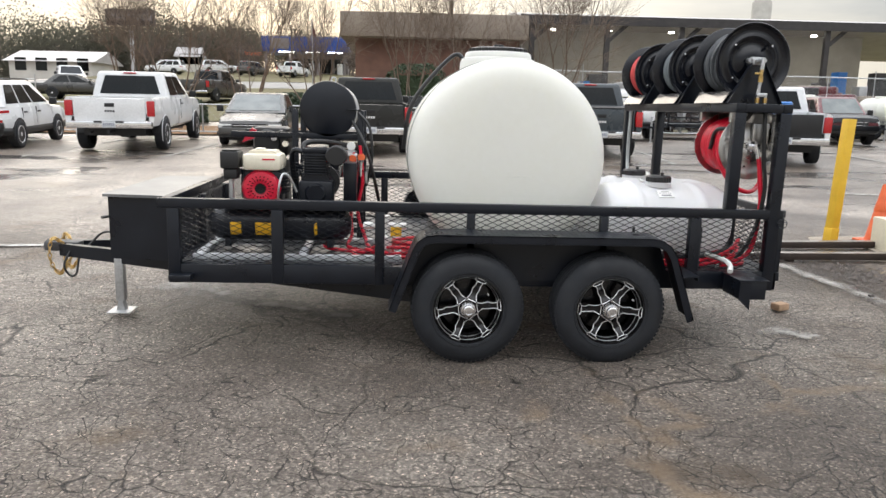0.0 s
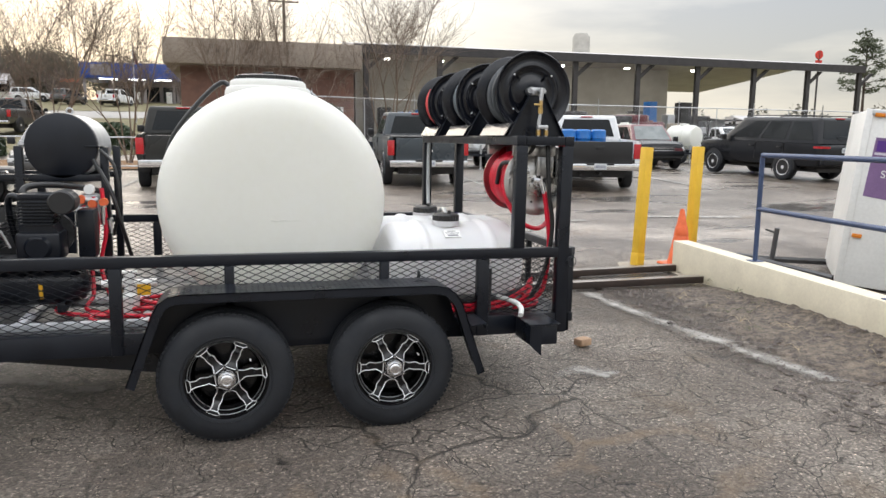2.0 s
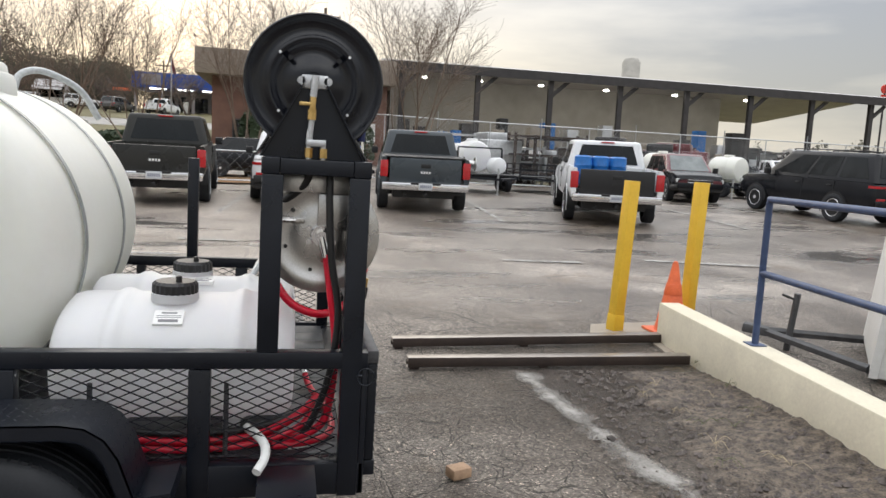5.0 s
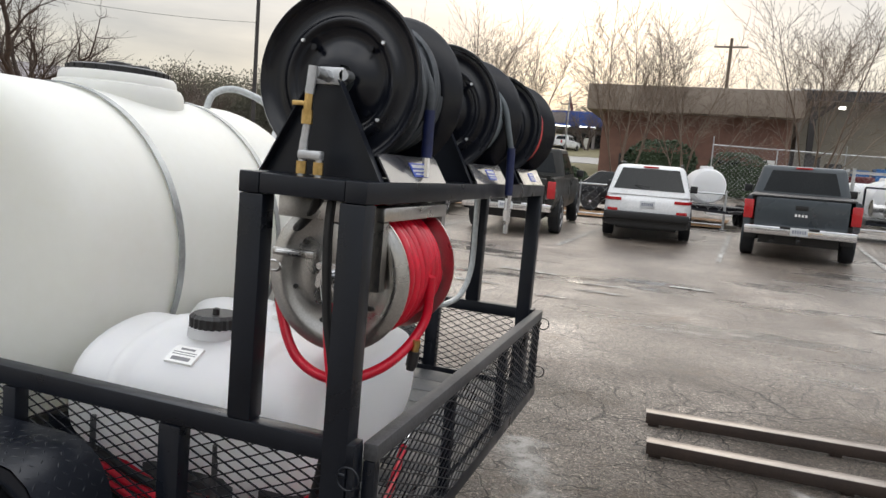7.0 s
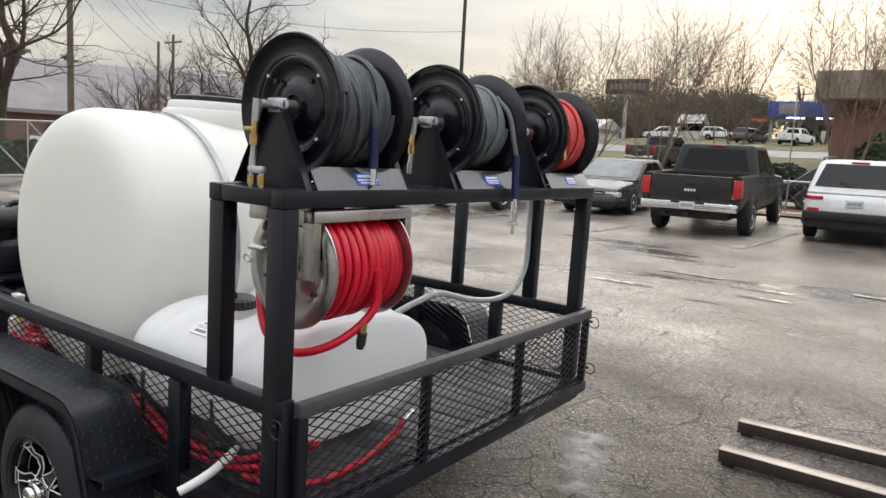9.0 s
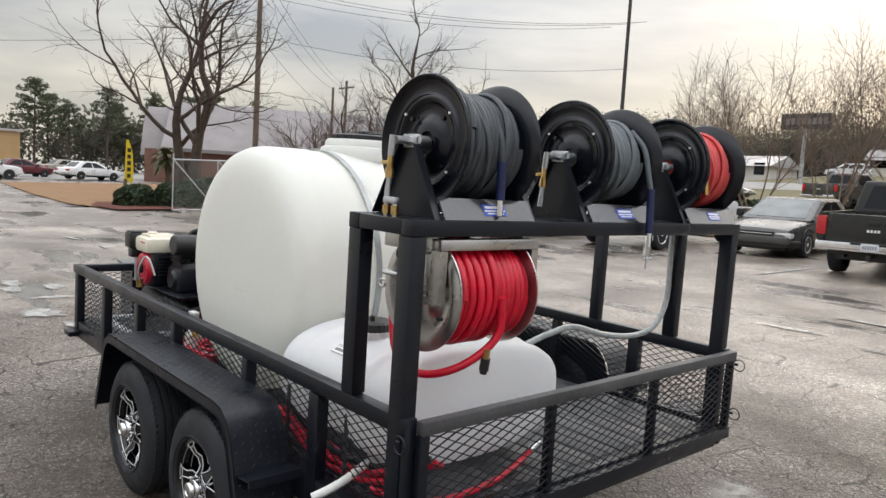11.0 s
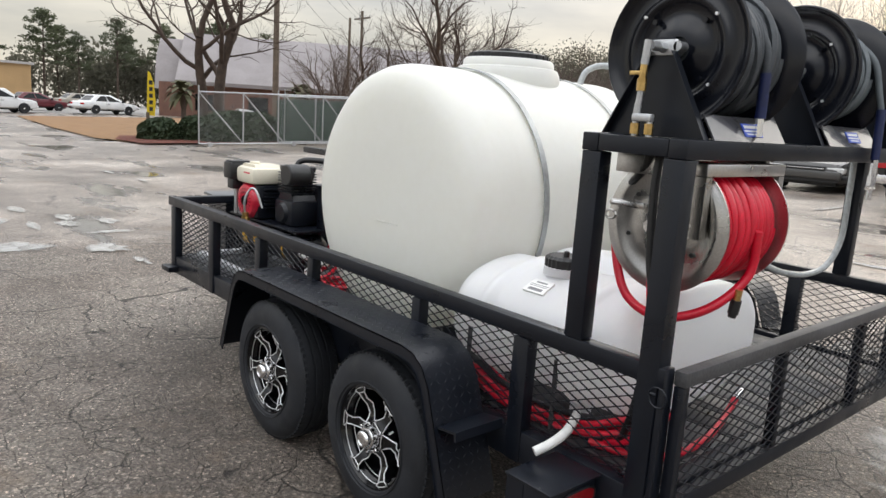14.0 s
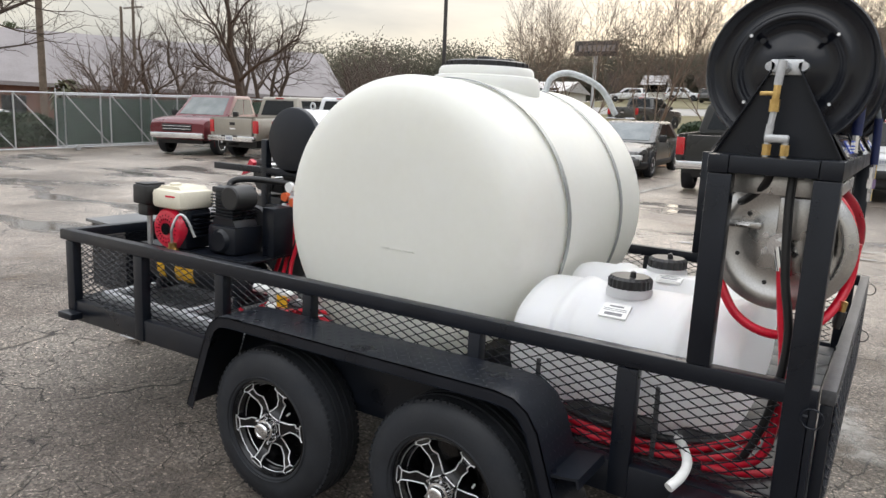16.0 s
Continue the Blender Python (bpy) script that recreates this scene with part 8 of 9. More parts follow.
# haze painted in: the far foliage is lighter and greyer than its leaves
M["hazed_wood"] = mat("hazed_wood", (0.125, 0.118, 0.092), (0.070, 0.072, 0.055), 0.85, scale=0.12, fine=1.5, bump=0, spread=0.4)
M["hedge_leaf"] = mat("hedge_leaf", (0.040, 0.066, 0.026), (0.020, 0.035, 0.014), 0.65, scale=2.5, fine=14, bump=0, spread=0.5)
M["screen_green"] = mat("screen_green", (0.045, 0.082, 0.055), (0.024, 0.046, 0.031), 0.85, scale=2, fine=20, bump=0.3)
see_through(M["hazed_wood"], 0.45, (0.20, 0.19, 0.14))
see_through(M["hazed_needles"], 0.40, (0.14, 0.16, 0.09))
M["palm_leaf"] = mat("palm_leaf", (0.10, 0.10, 0.045), (0.06, 0.06, 0.03), 0.7, scale=3)
M["wood_pole"] = mat("wood_pole", (0.16, 0.125, 0.095), (0.10, 0.08, 0.06), 0.85, scale=5, fine=40, bump=0.4)
M["lamp_glow"] = glow("lamp_glow", (1.0, 0.96, 0.88), 6.0)
M["yellow_flag"] = mat("yellow_flag", (0.82, 0.62, 0.02), (0.72, 0.52, 0.02), 0.7, scale=3)
M["red_sign"] = mat("red_sign", (0.62, 0.04, 0.025), (0.5, 0.03, 0.02), 0.5)
M["white_wall"] = mat("white_wall", (0.62, 0.60, 0.55), (0.52, 0.50, 0.46), 0.7, scale=0.8)


def patch(name, pts, material, label, lift):
    bm = bmesh.new()
    f = bm.faces.new([bm.verts.new((x, y, 0)) for x, y in pts])
    bmesh.ops.triangulate(bm, faces=[f])
    bmesh.ops.subdivide_edges(bm, edges=bm.edges[:], cuts=7, use_grid_fill=True)
    for v in bm.verts:
        v.co.z = ground_z(v.co.x, v.co.y) + lift + 0.01 * noise.noise(v.co * 0.7)
    return solo(name, bm, material, label, "ground", kind="structure")


patch("verge", [(-13, 24.6), (4.0, 25.0), (4.4, 30.5), (-13, 31.5)], M["straw"], "strip of brown pine straw behind the parked cars", 0.05)
patch("verge", [(-13.2, 24.0), (-13.2, 32), (-20, 40), (-24, 40), (-24.5, 24.2)], M["straw"], "brown pine straw under the bare trees", 0.05)
patch("street", [(-33, 62), (2.5, 66), (2.5, 78), (-33, 76)], M["street"], "pale grey wet street beyond the lot", 0.03)
patch("lawn", [(-50, 12.4), (-34, 10.9), (-25.9, 10.5), (-23.4, 11.0), (-22.8, 13), (-22.8, 30), (-50, 30)], M["straw"], "brown winter lawn by the entrance", 0.045)
patch("mulch_bed", [(-27.0, 11.7), (-24.8, 10.9), (-22.2, 11.0), (-22.0, 24.0), (-24.2, 24), (-24.8, 14.5), (-26.5, 13.3)], M["mulch"], "red mulch bed under the hedge", 0.065)
patch("road", [(-140, 4.2), (-58.5, 4.2), (-58.5, 40), (-70, 60), (-140, 60)], M["street"], "pale concrete road and forecourt across the entrance", 0.03)
patch("bank", [(-33, 33.5), (2.5, 33.5), (2.5, 65.5), (-33, 61.5)], M["dry_grass"], "dull winter grass on the slope up to the street", 0.03)
patch("bank", [(-33, 76.6), (2.5, 78.6), (2.5, 119), (-33, 119)], M["dry_grass"], "dull winter grass beyond the street", 0.03)
patch("field", [(11, 34), (90, 34), (130, 120), (11, 140)], M["dry_grass"], "dull winter grass beyond the buildings", 0.02)


# ---- vegetation ----
def limb(verts, faces, a, b, r0, r1, seg, bend, rnd):
    """A slightly bent tapered branch; returns its end points along the way."""
    d = b - a
    side = d.orthogonal().normalized()
    up = d.cross(side).normalized()
    k = Vector((rnd.uniform(-1, 1), rnd.uniform(-1, 1), rnd.uniform(-0.3, 0.6))) * d.length * bend
    pts = [a, a + d * 0.5 + k * 0.5, b]
    first = len(verts)
    for p, r in zip(pts, (r0, (r0 + r1) / 2, r1)):
        for q in range(seg):
            t = 2 * math.pi * q / seg
            verts.append(p + r * (math.cos(t) * side + math.sin(t) * up))
    for i in range(2):
        for q in range(seg):
            faces.append((first + i * seg + q, first + i * seg + (q + 1) % seg, first + (i + 1) * seg + (q + 1) % seg, first + (i + 1) * seg + q))
    return pts


def branch(verts, faces, pts, r0, r1, seg):
    """A tapered limb through the given points."""
    first, side = len(verts), (pts[1] - pts[0]).orthogonal().normalized()
    for k, p in enumerate(pts):
        d = pts[min(k + 1, len(pts) - 1)] - pts[max(k - 1, 0)]
        side = (side - d * (side.dot(d) / d.length_squared)).normalized()
        up = d.cross(side).normalized()
        r = r0 + (r1 - r0) * k / (len(pts) - 1)
        for q in range(seg):
            t = 2 * math.pi * q / seg
            verts.append(p + r * (math.cos(t) * side + math.sin(t) * up))
    for i in range(len(pts) - 1):
        for q in range(seg):
            faces.append((first + i * seg + q, first + i * seg + (q + 1) % seg, first + (i + 1) * seg + (q + 1) % seg, first + (i + 1) * seg + q))


def bare_tree(seed, stems, lean, trunk_r, levels, material):
    """levels, from the stems outwards: length, pieces, crook, pull upwards, offshoots, their angle, where they begin, thickness kept."""
    rnd = random.Random(seed)
    stem, twigs = ([], []), ([], [])

    def grow(p, d, r, level):
        length, pieces, crook, rise, kids, angle, begin, keep = levels[level]
        length *= rnd.uniform(0.75, 1.2)
        pts = [p]
        for k in range(pieces):
            d = (d + Vector((rnd.gauss(0, 1), rnd.gauss(0, 1), rnd.gauss(0, 0.6))) * crook + Vector((0, 0, rise))).normalized()
            pts.append(pts[-1] + d * length / pieces)
        verts, faces = stem if level == 0 else twigs
        tip = max(r * keep, 0.0030)
        branch(verts, faces, pts, max(r, 0.0042), tip, (7, 5, 4, 3, 3)[level])
        if level + 1 == len(levels):
            return
        n_ = max(1, round(kids * rnd.uniform(0.8, 1.25)))
        turn = rnd.uniform(0, 6.28)
        for k in range(n_):
            t = begin + (1 - begin) * (k + rnd.random()) / n_ if k < n_ - 1 else 1.0
            u = t * pieces
            i = min(int(u), pieces - 1)
            o = pts[i].lerp(pts[i + 1], u - i)
            along = (pts[i + 1] - pts[i]).normalized()
            side = along.orthogonal().normalized()
            turn += 2.4 + rnd.uniform(-0.5, 0.5)
            a = math.radians(angle) * rnd.uniform(0.6, 1.3) * (1.0 if k < n_ - 1 else 0.35)
            out_ = side * math.cos(turn) + along.cross(side) * math.sin(turn)
            grow(o, along * math.cos(a) + out_ * math.sin(a), (r + (tip - r) * t) * (0.58 if k < n_ - 1 else 0.95), level + 1)

    for q in range(stems):
        a = 2 * math.pi * (q + rnd.uniform(-0.3, 0.3)) / stems
        l_ = lean * rnd.uniform(0.35, 1.3)
        grow(Vector((math.cos(a), math.sin(a), 0)) * trunk_r * (1.6 if stems > 1 else 0), Vector((math.cos(a) * l_, math.sin(a) * l_, 1)).normalized(), trunk_r * rnd.uniform(0.75, 1.1), 0)
    out = []
    for word, (verts, faces) in (("trunk", stem), ("crown", twigs)):
        me = bpy.data.meshes.new(word)
        me.from_pydata(verts, [], faces)
        me.materials.append(material)
        me.shade_smooth()
        out.append(me)
    return out


def plant(name, me, label, x, y, turn, size, category="tree", group="", lift=0.0):
    ob = thing(name, label, category, (0, 0, 0), Matrix.Translation((x, y, ground_z(x, y) + lift)) @ Matrix.Rotation(turn, 4, "Z") @ Matrix.Scale(size, 4), group)
    link("trunk", me[0], ob, Matrix())
    link("crown", me[1], ob, Matrix())
    return ob


VASE = ((3.2, 7, 0.08, 0.02, 4, 27, 0.58, 0.55), (1.6, 5, 0.12, 0.04, 7, 34, 0.30, 0.45), (0.95, 4, 0.15, 0.03, 8, 40, 0.12, 0.5), (0.45, 3, 0.18, 0.02, 0, 0, 0, 0.6))
ROUND = ((1.7, 4, 0.10, 0.06, 5, 42, 0.45, 0.6), (2.0, 5, 0.13, 0.03, 6, 42, 0.25, 0.5), (1.25, 4, 0.15, 0.03, 6, 42, 0.2, 0.5), (0.65, 2, 0.16, 0.03, 0, 0, 0, 0.6))
CROOKED = ((4.3, 6, 0.11, 0.04, 4, 44, 0.50, 0.62), (3.3, 7, 0.20, 0.06, 5, 48, 0.30, 0.45), (1.9, 5, 0.20, 0.05, 5, 48, 0.25, 0.45), (1.0, 4, 0.18, 0.03, 5, 42, 0.25, 0.5), (0.5, 2, 0.15, 0.0, 0, 0, 0, 0.6))
MYRTLE = [bare_tree(q, n_, 0.34, 0.030, VASE, M["bark_pale"]) for q, n_ in ((1, 6), (2, 5), (3, 6), (4, 5))]
TWIGGY = [bare_tree(q, 3, 0.25, 0.11, ROUND, M["bark_grey"]) for q in (31, 32)]
spots = ((-10.6, 30.0, 1.1), (-8.7, 30.0, 1.25), (-5.9, 30.0, 1.3), (-3.4, 30.0, 1.2), (0.5, 30.5, 1.25), (2.7, 30.5, 1.3), (6.8, 30.5, 1.42))
for k, (x, y, s) in enumerate(spots):
    plant("bare_tree", MYRTLE[k % 4], "bare multi-stemmed crape myrtle with pale upright branches", x, y, k * 1.3, s, group="bare trees behind the lot")
OAK = [bare_tree(q, n_, 0.16, 0.21, CROOKED, M["bark_dark"]) for q, n_ in ((11, 2), (12, 2), (13, 1))]
for k, (x, y, s) in enumerate(((-24.3, 14.4, 1.1), (-27.0, 28.8, 1.1), (-31.5, 34.5, 0.8), (-38.0, 42.0, 0.9), (-36.0, 30.0, 0.75), (-42.0, 37.0, 0.8))):
    plant("oak_tree", OAK[k % 3], "large bare dark-barked tree with crooked spreading limbs", x, y, k * 2.1 + 0.4, s, group="bare trees by the gate")
for k, (x, y, s) in enumerate(((-31.0, 24.5, 1.0), (-34.0, 32.0, 0.9), (-25.0, 36.0, 1.0), (-29.0, 44.0, 1.2))):
    plant("bare_tree", TWIGGY[k % 2], "bare multi-stemmed tree with a rounded twiggy crown", x, y, k * 1.7, s, group="bare trees by the gate")


def leaf_cloud(verts, faces, centre, rad, count, size, rnd, flat=0.6):
    for k in range(count):
        d = Vector((rnd.gauss(0, 1), rnd.gauss(0, 1), rnd.gauss(0, flat)))
        d = d.normalized() * rnd.random() ** 0.4
        p = centre + Vector((d.x * rad.x, d.y * rad.y, d.z * rad.z))
        u = Vector((rnd.uniform(-1, 1), rnd.uniform(-1, 1), rnd.uniform(-1, 1))).normalized()
        w = u.orthogonal().normalized()
        s = size * rnd.uniform(0.6, 1.4)
        i = len(verts)
        verts += [p + u * s, p + w * s * 0.55, p - u * s, p - w * s * 0.55]
        faces.append((i, i + 1, i + 2, i + 3))


def pine_tree(seed):
    rnd = random.Random(seed)
    h = 14.0
    tv, tf = [], []
    top = Vector((rnd.uniform(-0.5, 0.5), rnd.uniform(-0.5, 0.5), h))
    limb(tv, tf, Vector((0, 0, 0)), top, 0.24, 0.05, 8, 0.03, rnd)
    lv, lf = [], []
    for k in range(26):
        z = h * (0.50 + 0.50 * k / 26)
        a = k * 2.4 + rnd.uniform(-0.4, 0.4)
        reach = 2.9 * (1.15 - (k / 26) ** 1.6) * rnd.uniform(0.55, 1.1)
        o = top * (z / h)
        e = o + Vector((math.cos(a) * reach, math.sin(a) * reach, rnd.uniform(0.2, 0.9)))
        limb(tv, tf, o, e, 0.06, 0.02, 4, 0.05, rnd)
        leaf_cloud(lv, lf, e, Vector((1.0, 1.0, 0.55)), 80, 0.20, rnd)
        leaf_cloud(lv, lf, o + (e - o) * 0.6, Vector((0.8, 0.8, 0.4)), 30, 0.18, rnd)
    trunk, crown = bpy.data.meshes.new("trunk"), bpy.data.meshes.new("crown")
    trunk.from_pydata(tv, [], tf)
    crown.from_pydata(lv, [], lf)
    trunk.materials.append(M["bark_dark"])
    crown.materials.append(M["hazed_needles"])
    return trunk, crown


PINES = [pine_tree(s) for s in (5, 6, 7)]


def pine(k, x, y, s, turn):
    ob = thing("pine_tree", "tall pine with a bare trunk and a loose dark crown", "tree", (0, 0, 0), Matrix.Translation((x, y, ground_z(x, y))) @ Matrix.Rotation(turn, 4, "Z") @ Matrix.Scale(s, 4), "pines")
    t, c = PINES[k % 3]
    link("trunk", t, ob, Matrix())
    link("crown", c, ob, Matrix())


rnd = random.Random(3)
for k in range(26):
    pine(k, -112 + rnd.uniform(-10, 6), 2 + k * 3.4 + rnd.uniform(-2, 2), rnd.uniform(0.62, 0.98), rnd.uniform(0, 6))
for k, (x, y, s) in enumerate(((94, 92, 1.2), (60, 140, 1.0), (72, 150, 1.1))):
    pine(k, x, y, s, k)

# far woods: one belt of foliage round the view
wv, wf = [], []
rnd = random.Random(9)


def wood(x0, y0, x1, y1, n_, hmin, hmax, deep, per=70, size=0.5):
    for k in range(n_):
        t = rnd.random()
        x, y = x0 + (x1 - x0) * t + rnd.uniform(-deep, deep), y0 + (y1 - y0) * t + rnd.uniform(-deep, deep)
        h = rnd.uniform(hmin, hmax)
        leaf_cloud(wv, wf, Vector((x, y, ground_z(x, y) + h * 0.5)), Vector((h * 0.32, h * 0.32, h * 0.5)), per, size, rnd, 0.9)


wood(-120, -8, -114, 110, 190, 6.5, 10.5, 6, 200, 0.32)
wood(-118, 105, -60, 124, 90, 8, 12, 6, 200, 0.36)
wood(2, 134, 50, 160, 40, 7, 10, 8, 130, 0.42)
wood(50, 150, 150, 100, 70, 5, 9, 8, 130, 0.42)
wood(-84, 96, -52, 116, 90, 13.0, 15.5, 4, 900, 0.17)
wood(-54, 116, -40, 121, 50, 11, 13.5, 4, 900, 0.17)
wood(-40, 121, -22, 126, 60, 6.5, 8.5, 4, 900, 0.15)
wood(-24, 124, 4, 130, 60, 5.5, 7, 4, 700, 0.15)
me = bpy.data.meshes.new("far_woods")
me.from_pydata(wv, [], wf)
me.materials.append(M["hazed_wood"])
tagged(new("far_woods", me), "belt of winter woods on the skyline, greyed in colour for haze", "woods", kind="stuff")


rnd = random.Random(21)
for k in range(14):
    t = k / 13
    x, y = -60 + 62 * t + rnd.uniform(-3, 3), 92 + 14 * math.sin(3 * t) + rnd.uniform(-5, 5)
    plant("bare_tree", TWIGGY[k % 2], "distant bare deciduous tree in a hazy brown belt", x, y, rnd.uniform(0, 6), rnd.uniform(0.85, 1.25), group="distant bare trees")


def hedge(x, y, lx, ly, h, seed, label, n_=900):
    rnd = random.Random(seed)
    verts, faces = [], []
    for k in range(n_):
        u, w, t = rnd.uniform(-1, 1), rnd.uniform(-1, 1), rnd.random()
        side = rnd.random()
        z = h * t
        if side < 0.4:
            z = h * (1 - 0.08 * rnd.random() - 0.12 * max(abs(u), abs(w)) ** 4)
        elif side < 0.7:
            u = math.copysign(1 - 0.08 * rnd.random() - 0.15 * t ** 4, u)
        else:
            w = math.copysign(1 - 0.08 * rnd.random() - 0.15 * t ** 4, w)
        u, w = u * math.sqrt(1 - 0.42 * w * w), w * math.sqrt(1 - 0.42 * u * u)
        z *= 1 - 0.34 * min(1.0, u * u + w * w) ** 2
        p = Vector((x + u * lx / 2, y + w * ly / 2, ground_z(x, y) + max(z, 0.05)))
        p += Vector((0, 0, 0.10 * noise.noise(p * 1.3)))
        a = Vector((rnd.uniform(-1, 1), rnd.uniform(-1, 1), rnd.uniform(-1, 1))).normalized()
        b = a.orthogonal().normalized()
        s = rnd.uniform(0.05, 0.12)
        i = len(verts)
        verts += [p + a * s, p + b * s * 0.6, p - a * s, p - b * s * 0.6]
        faces.append((i, i + 1, i + 2, i + 3))
    i = len(verts)
    z0, k_ = ground_z(x, y), 0.68
    verts += [Vector((x + sx * lx / 2 * k_, y + sy * ly / 2 * k_, z0 + z)) for z in (0.0, h * 0.72) for sx, sy in ((-1, -1), (1, -1), (1, 1), (-1, 1))]
    faces += [(i + 4, i + 5, i + 6, i + 7)] + [(i + q, i + (q + 1) % 4, i + 4 + (q + 1) % 4, i + 4 + q) for q in range(4)]
    me = bpy.data.meshes.new("hedge")
    me.from_pydata(verts, [], faces)
    me.materials.append(M["hedge_leaf"])
    return tagged(new("hedge", me), label, "hedge", "clipped hedges")


for k, (x, y, lx, ly, h) in enumerate(((-24.8, 12.5, 1.5, 1.5, 0.80), (-24.4, 13.9, 1.6, 1.5, 0.9), (-23.2, 15.2, 1.4, 3.4, 1.2), (-23.3, 19.0, 1.4, 3.6, 1.3), (-23.5, 23.0, 1.4, 3.8, 1.3), (-9.8, 33.0, 3.0, 1.3, 1.1), (1.2, 44.5, 4.0, 1.4, 2.6), (5.2, 44.5, 3.4, 1.4, 2.4), (-2.5, 36.0, 2.2, 1.4, 1.2), (-5.2, 36.2, 2.6, 1.4, 1.2))):
    hedge(x, y, lx, ly, h, k, "clipped dark green evergreen hedge", 2600)


def palm(x, y, h, seed):
    rnd = random.Random(seed)
    p = thing("palm_tree", "short palm with a shaggy drooping crown", "tree", (0, 0, 0), Matrix.Translation((x, y, ground_z(x, y))), "palms")
    tv, tf = [], []
    limb(tv, tf, Vector((0, 0, 0)), Vector((0, 0, h)), 0.2, 0.16, 8, 0.02, rnd)
    me = bpy.data.meshes.new("trunk")
    me.from_pydata(tv, [], tf)
    me.materials.append(M["bark_dark"])
    link("trunk", me, p, Matrix())
    lv, lf = [], []
    for k in range(60):
        a, e = rnd.uniform(0, 6.28), rnd.uniform(-0.7, 1.2)
        d = Vector((math.cos(a) * math.cos(e), math.sin(a) * math.cos(e), math.sin(e)))
        o, s = Vector((0, 0, h)), Vector((-math.sin(a), math.cos(a), 0))
        q = [o, o + d * 0.6 + Vector((0, 0, 0.1)), o + d * 1.15 - Vector((0, 0, 0.1)), o + d * 1.5 - Vector((0, 0, 0.5))]
        for m0, m1, w0, w1 in ((0, 1, 0.03, 0.22), (1, 2, 0.22, 0.18), (2, 3, 0.18, 0.02)):
            i = len(lv)
            lv += [q[m0] - s * w0, q[m0] + s * w0, q[m1] + s * w1, q[m1] - s * w1]
            lf.append((i, i + 1, i + 2, i + 3))
    me = bpy.data.meshes.new("crown")
    me.from_pydata(lv, [], lf)
    me.materials.append(M["palm_leaf"])
    link("crown", me, p, Matrix())


palm(-52.5, 24.2, 1.9, 1)
palm(-48.9, 32.3, 2.2, 2)
palm(-86, 14.5, 1.8, 3)


# ---- chain-link gate and fence ----
def fence(name, label, pts, h, brace=True, screen=False, pitch=0.10, wheels=False, z0=0.12):
    for (xa, ya), (xb, yb) in zip(pts, pts[1:]):
        a, b = Vector((xa, ya, ground_z(xa, ya) + z0)), Vector((xb, yb, ground_z(xb, yb) + z0))
        f = thing(name, label, "gate" if brace else "fence", a - Vector((0, 0, z0)), group="chain-link panels")
        d = b - a
        up = Vector((0, 0, h))
        for p, q, nm in ((a, b, "bottom_rail"), (a + up, b + up, "top_rail"), (a, a + up * 1.12, "post"), (b, b + up * 1.12, "post"), ((a + b) / 2, (a + b) / 2 + up, "stile")):
            bm = bmesh.new()
            rod(bm, p, q, 0.024, 8)
            part(nm, bm, M["galvanised"], f)
        if brace:
            bm = bmesh.new()
            rod(bm, a + up, (a + b) / 2, 0.02, 8)
            part("brace", bm, M["galvanised"], f)
            bm = bmesh.new()
            rod(bm, (a + b) / 2 + up, b, 0.02, 8)
            part("brace", bm, M["galvanised"], f)
        if wheels:
            bm = bmesh.new()
            n_ = Vector((d.y, -d.x, 0)).normalized()
            c = a + d * 0.12 - Vector((0, 0, z0 - 0.09))
            rod(bm, c - n_ * 0.05, c + n_ * 0.05, 0.085, 14)
            part("wheel", bm, M["galvanised"], f)
        bm = bmesh.new()
        length, u = d.length, d.normalized()
        k = -h
        while k < length:
            for s in (0, 1):
                t0, t1 = max(k, 0), min(k + h, length)
                if t1 - t0 > 0.02:
                    za, zb = (t0 - k, t1 - k) if s == 0 else (h - (t0 - k), h - (t1 - k))
                    sweep(bm, [a + u * t0 + Vector((0, 0, za)), a + u * t1 + Vector((0, 0, zb))], 0.0024, 3, False)
            k += pitch
        part("wire_mesh", bm, M["galvanised"], f, kind="stuff", smooth=0)
        if screen:
            bm = bmesh.new()
            n_ = Vector((d.y, -d.x, 0)).normalized() * 0.12
            vs = [bm.verts.new(p - n_) for p in (a, b, b + up * 0.93, a + up * 0.93)]
            vt = [bm.verts.new(p - n_ * 1.1) for p in (a, b, b + up * 0.93, a + up * 0.93)]
            bm.faces.new(vs)
            bm.faces.new(vt[::-1])
            for i in range(4):
                bm.faces.new((vs[i], vt[i], vt[(i + 1) % 4], vs[(i + 1) % 4]))
            part("screen", bm, M["screen_green"], f, "dark green windscreen cloth")


fence("sliding_gate", "galvanised chain-link sliding gate panel with diagonal braces", [(-20.9, 12.45), (-20.75, 15.6), (-20.7, 18.8), (-20.7, 22.0)], 1.75, wheels=True)
fence("chain_link_fence", "chain-link fence panel backed by green screen", [(-21.6, 15.8), (-21.6, 19.0), (-21.6, 22.2), (-20.5, 25.6), (-17.0, 27.6), (-13.4, 28.4)], 1.7, brace=False, screen=True, pitch=0.14)
fence("chain_link_fence", "tall chain-link fence along the back of the lot", [(3.6, 31.5), (8.0, 31.5), (12.5, 31.5), (17.0, 31.8), (21.5, 32.0), (26.0, 32.2), (30.5, 32.4), (35, 32.6)], 2.55, brace=False, pitch=0.16)
fence("rail_fence", "thin wire fence along the verge", [(-12.8, 24.9), (-8.6, 25.0), (-4.4, 25.1), (-0.2, 25.2), (4.0, 25.3)], 0.9, brace=False, pitch=0.3)


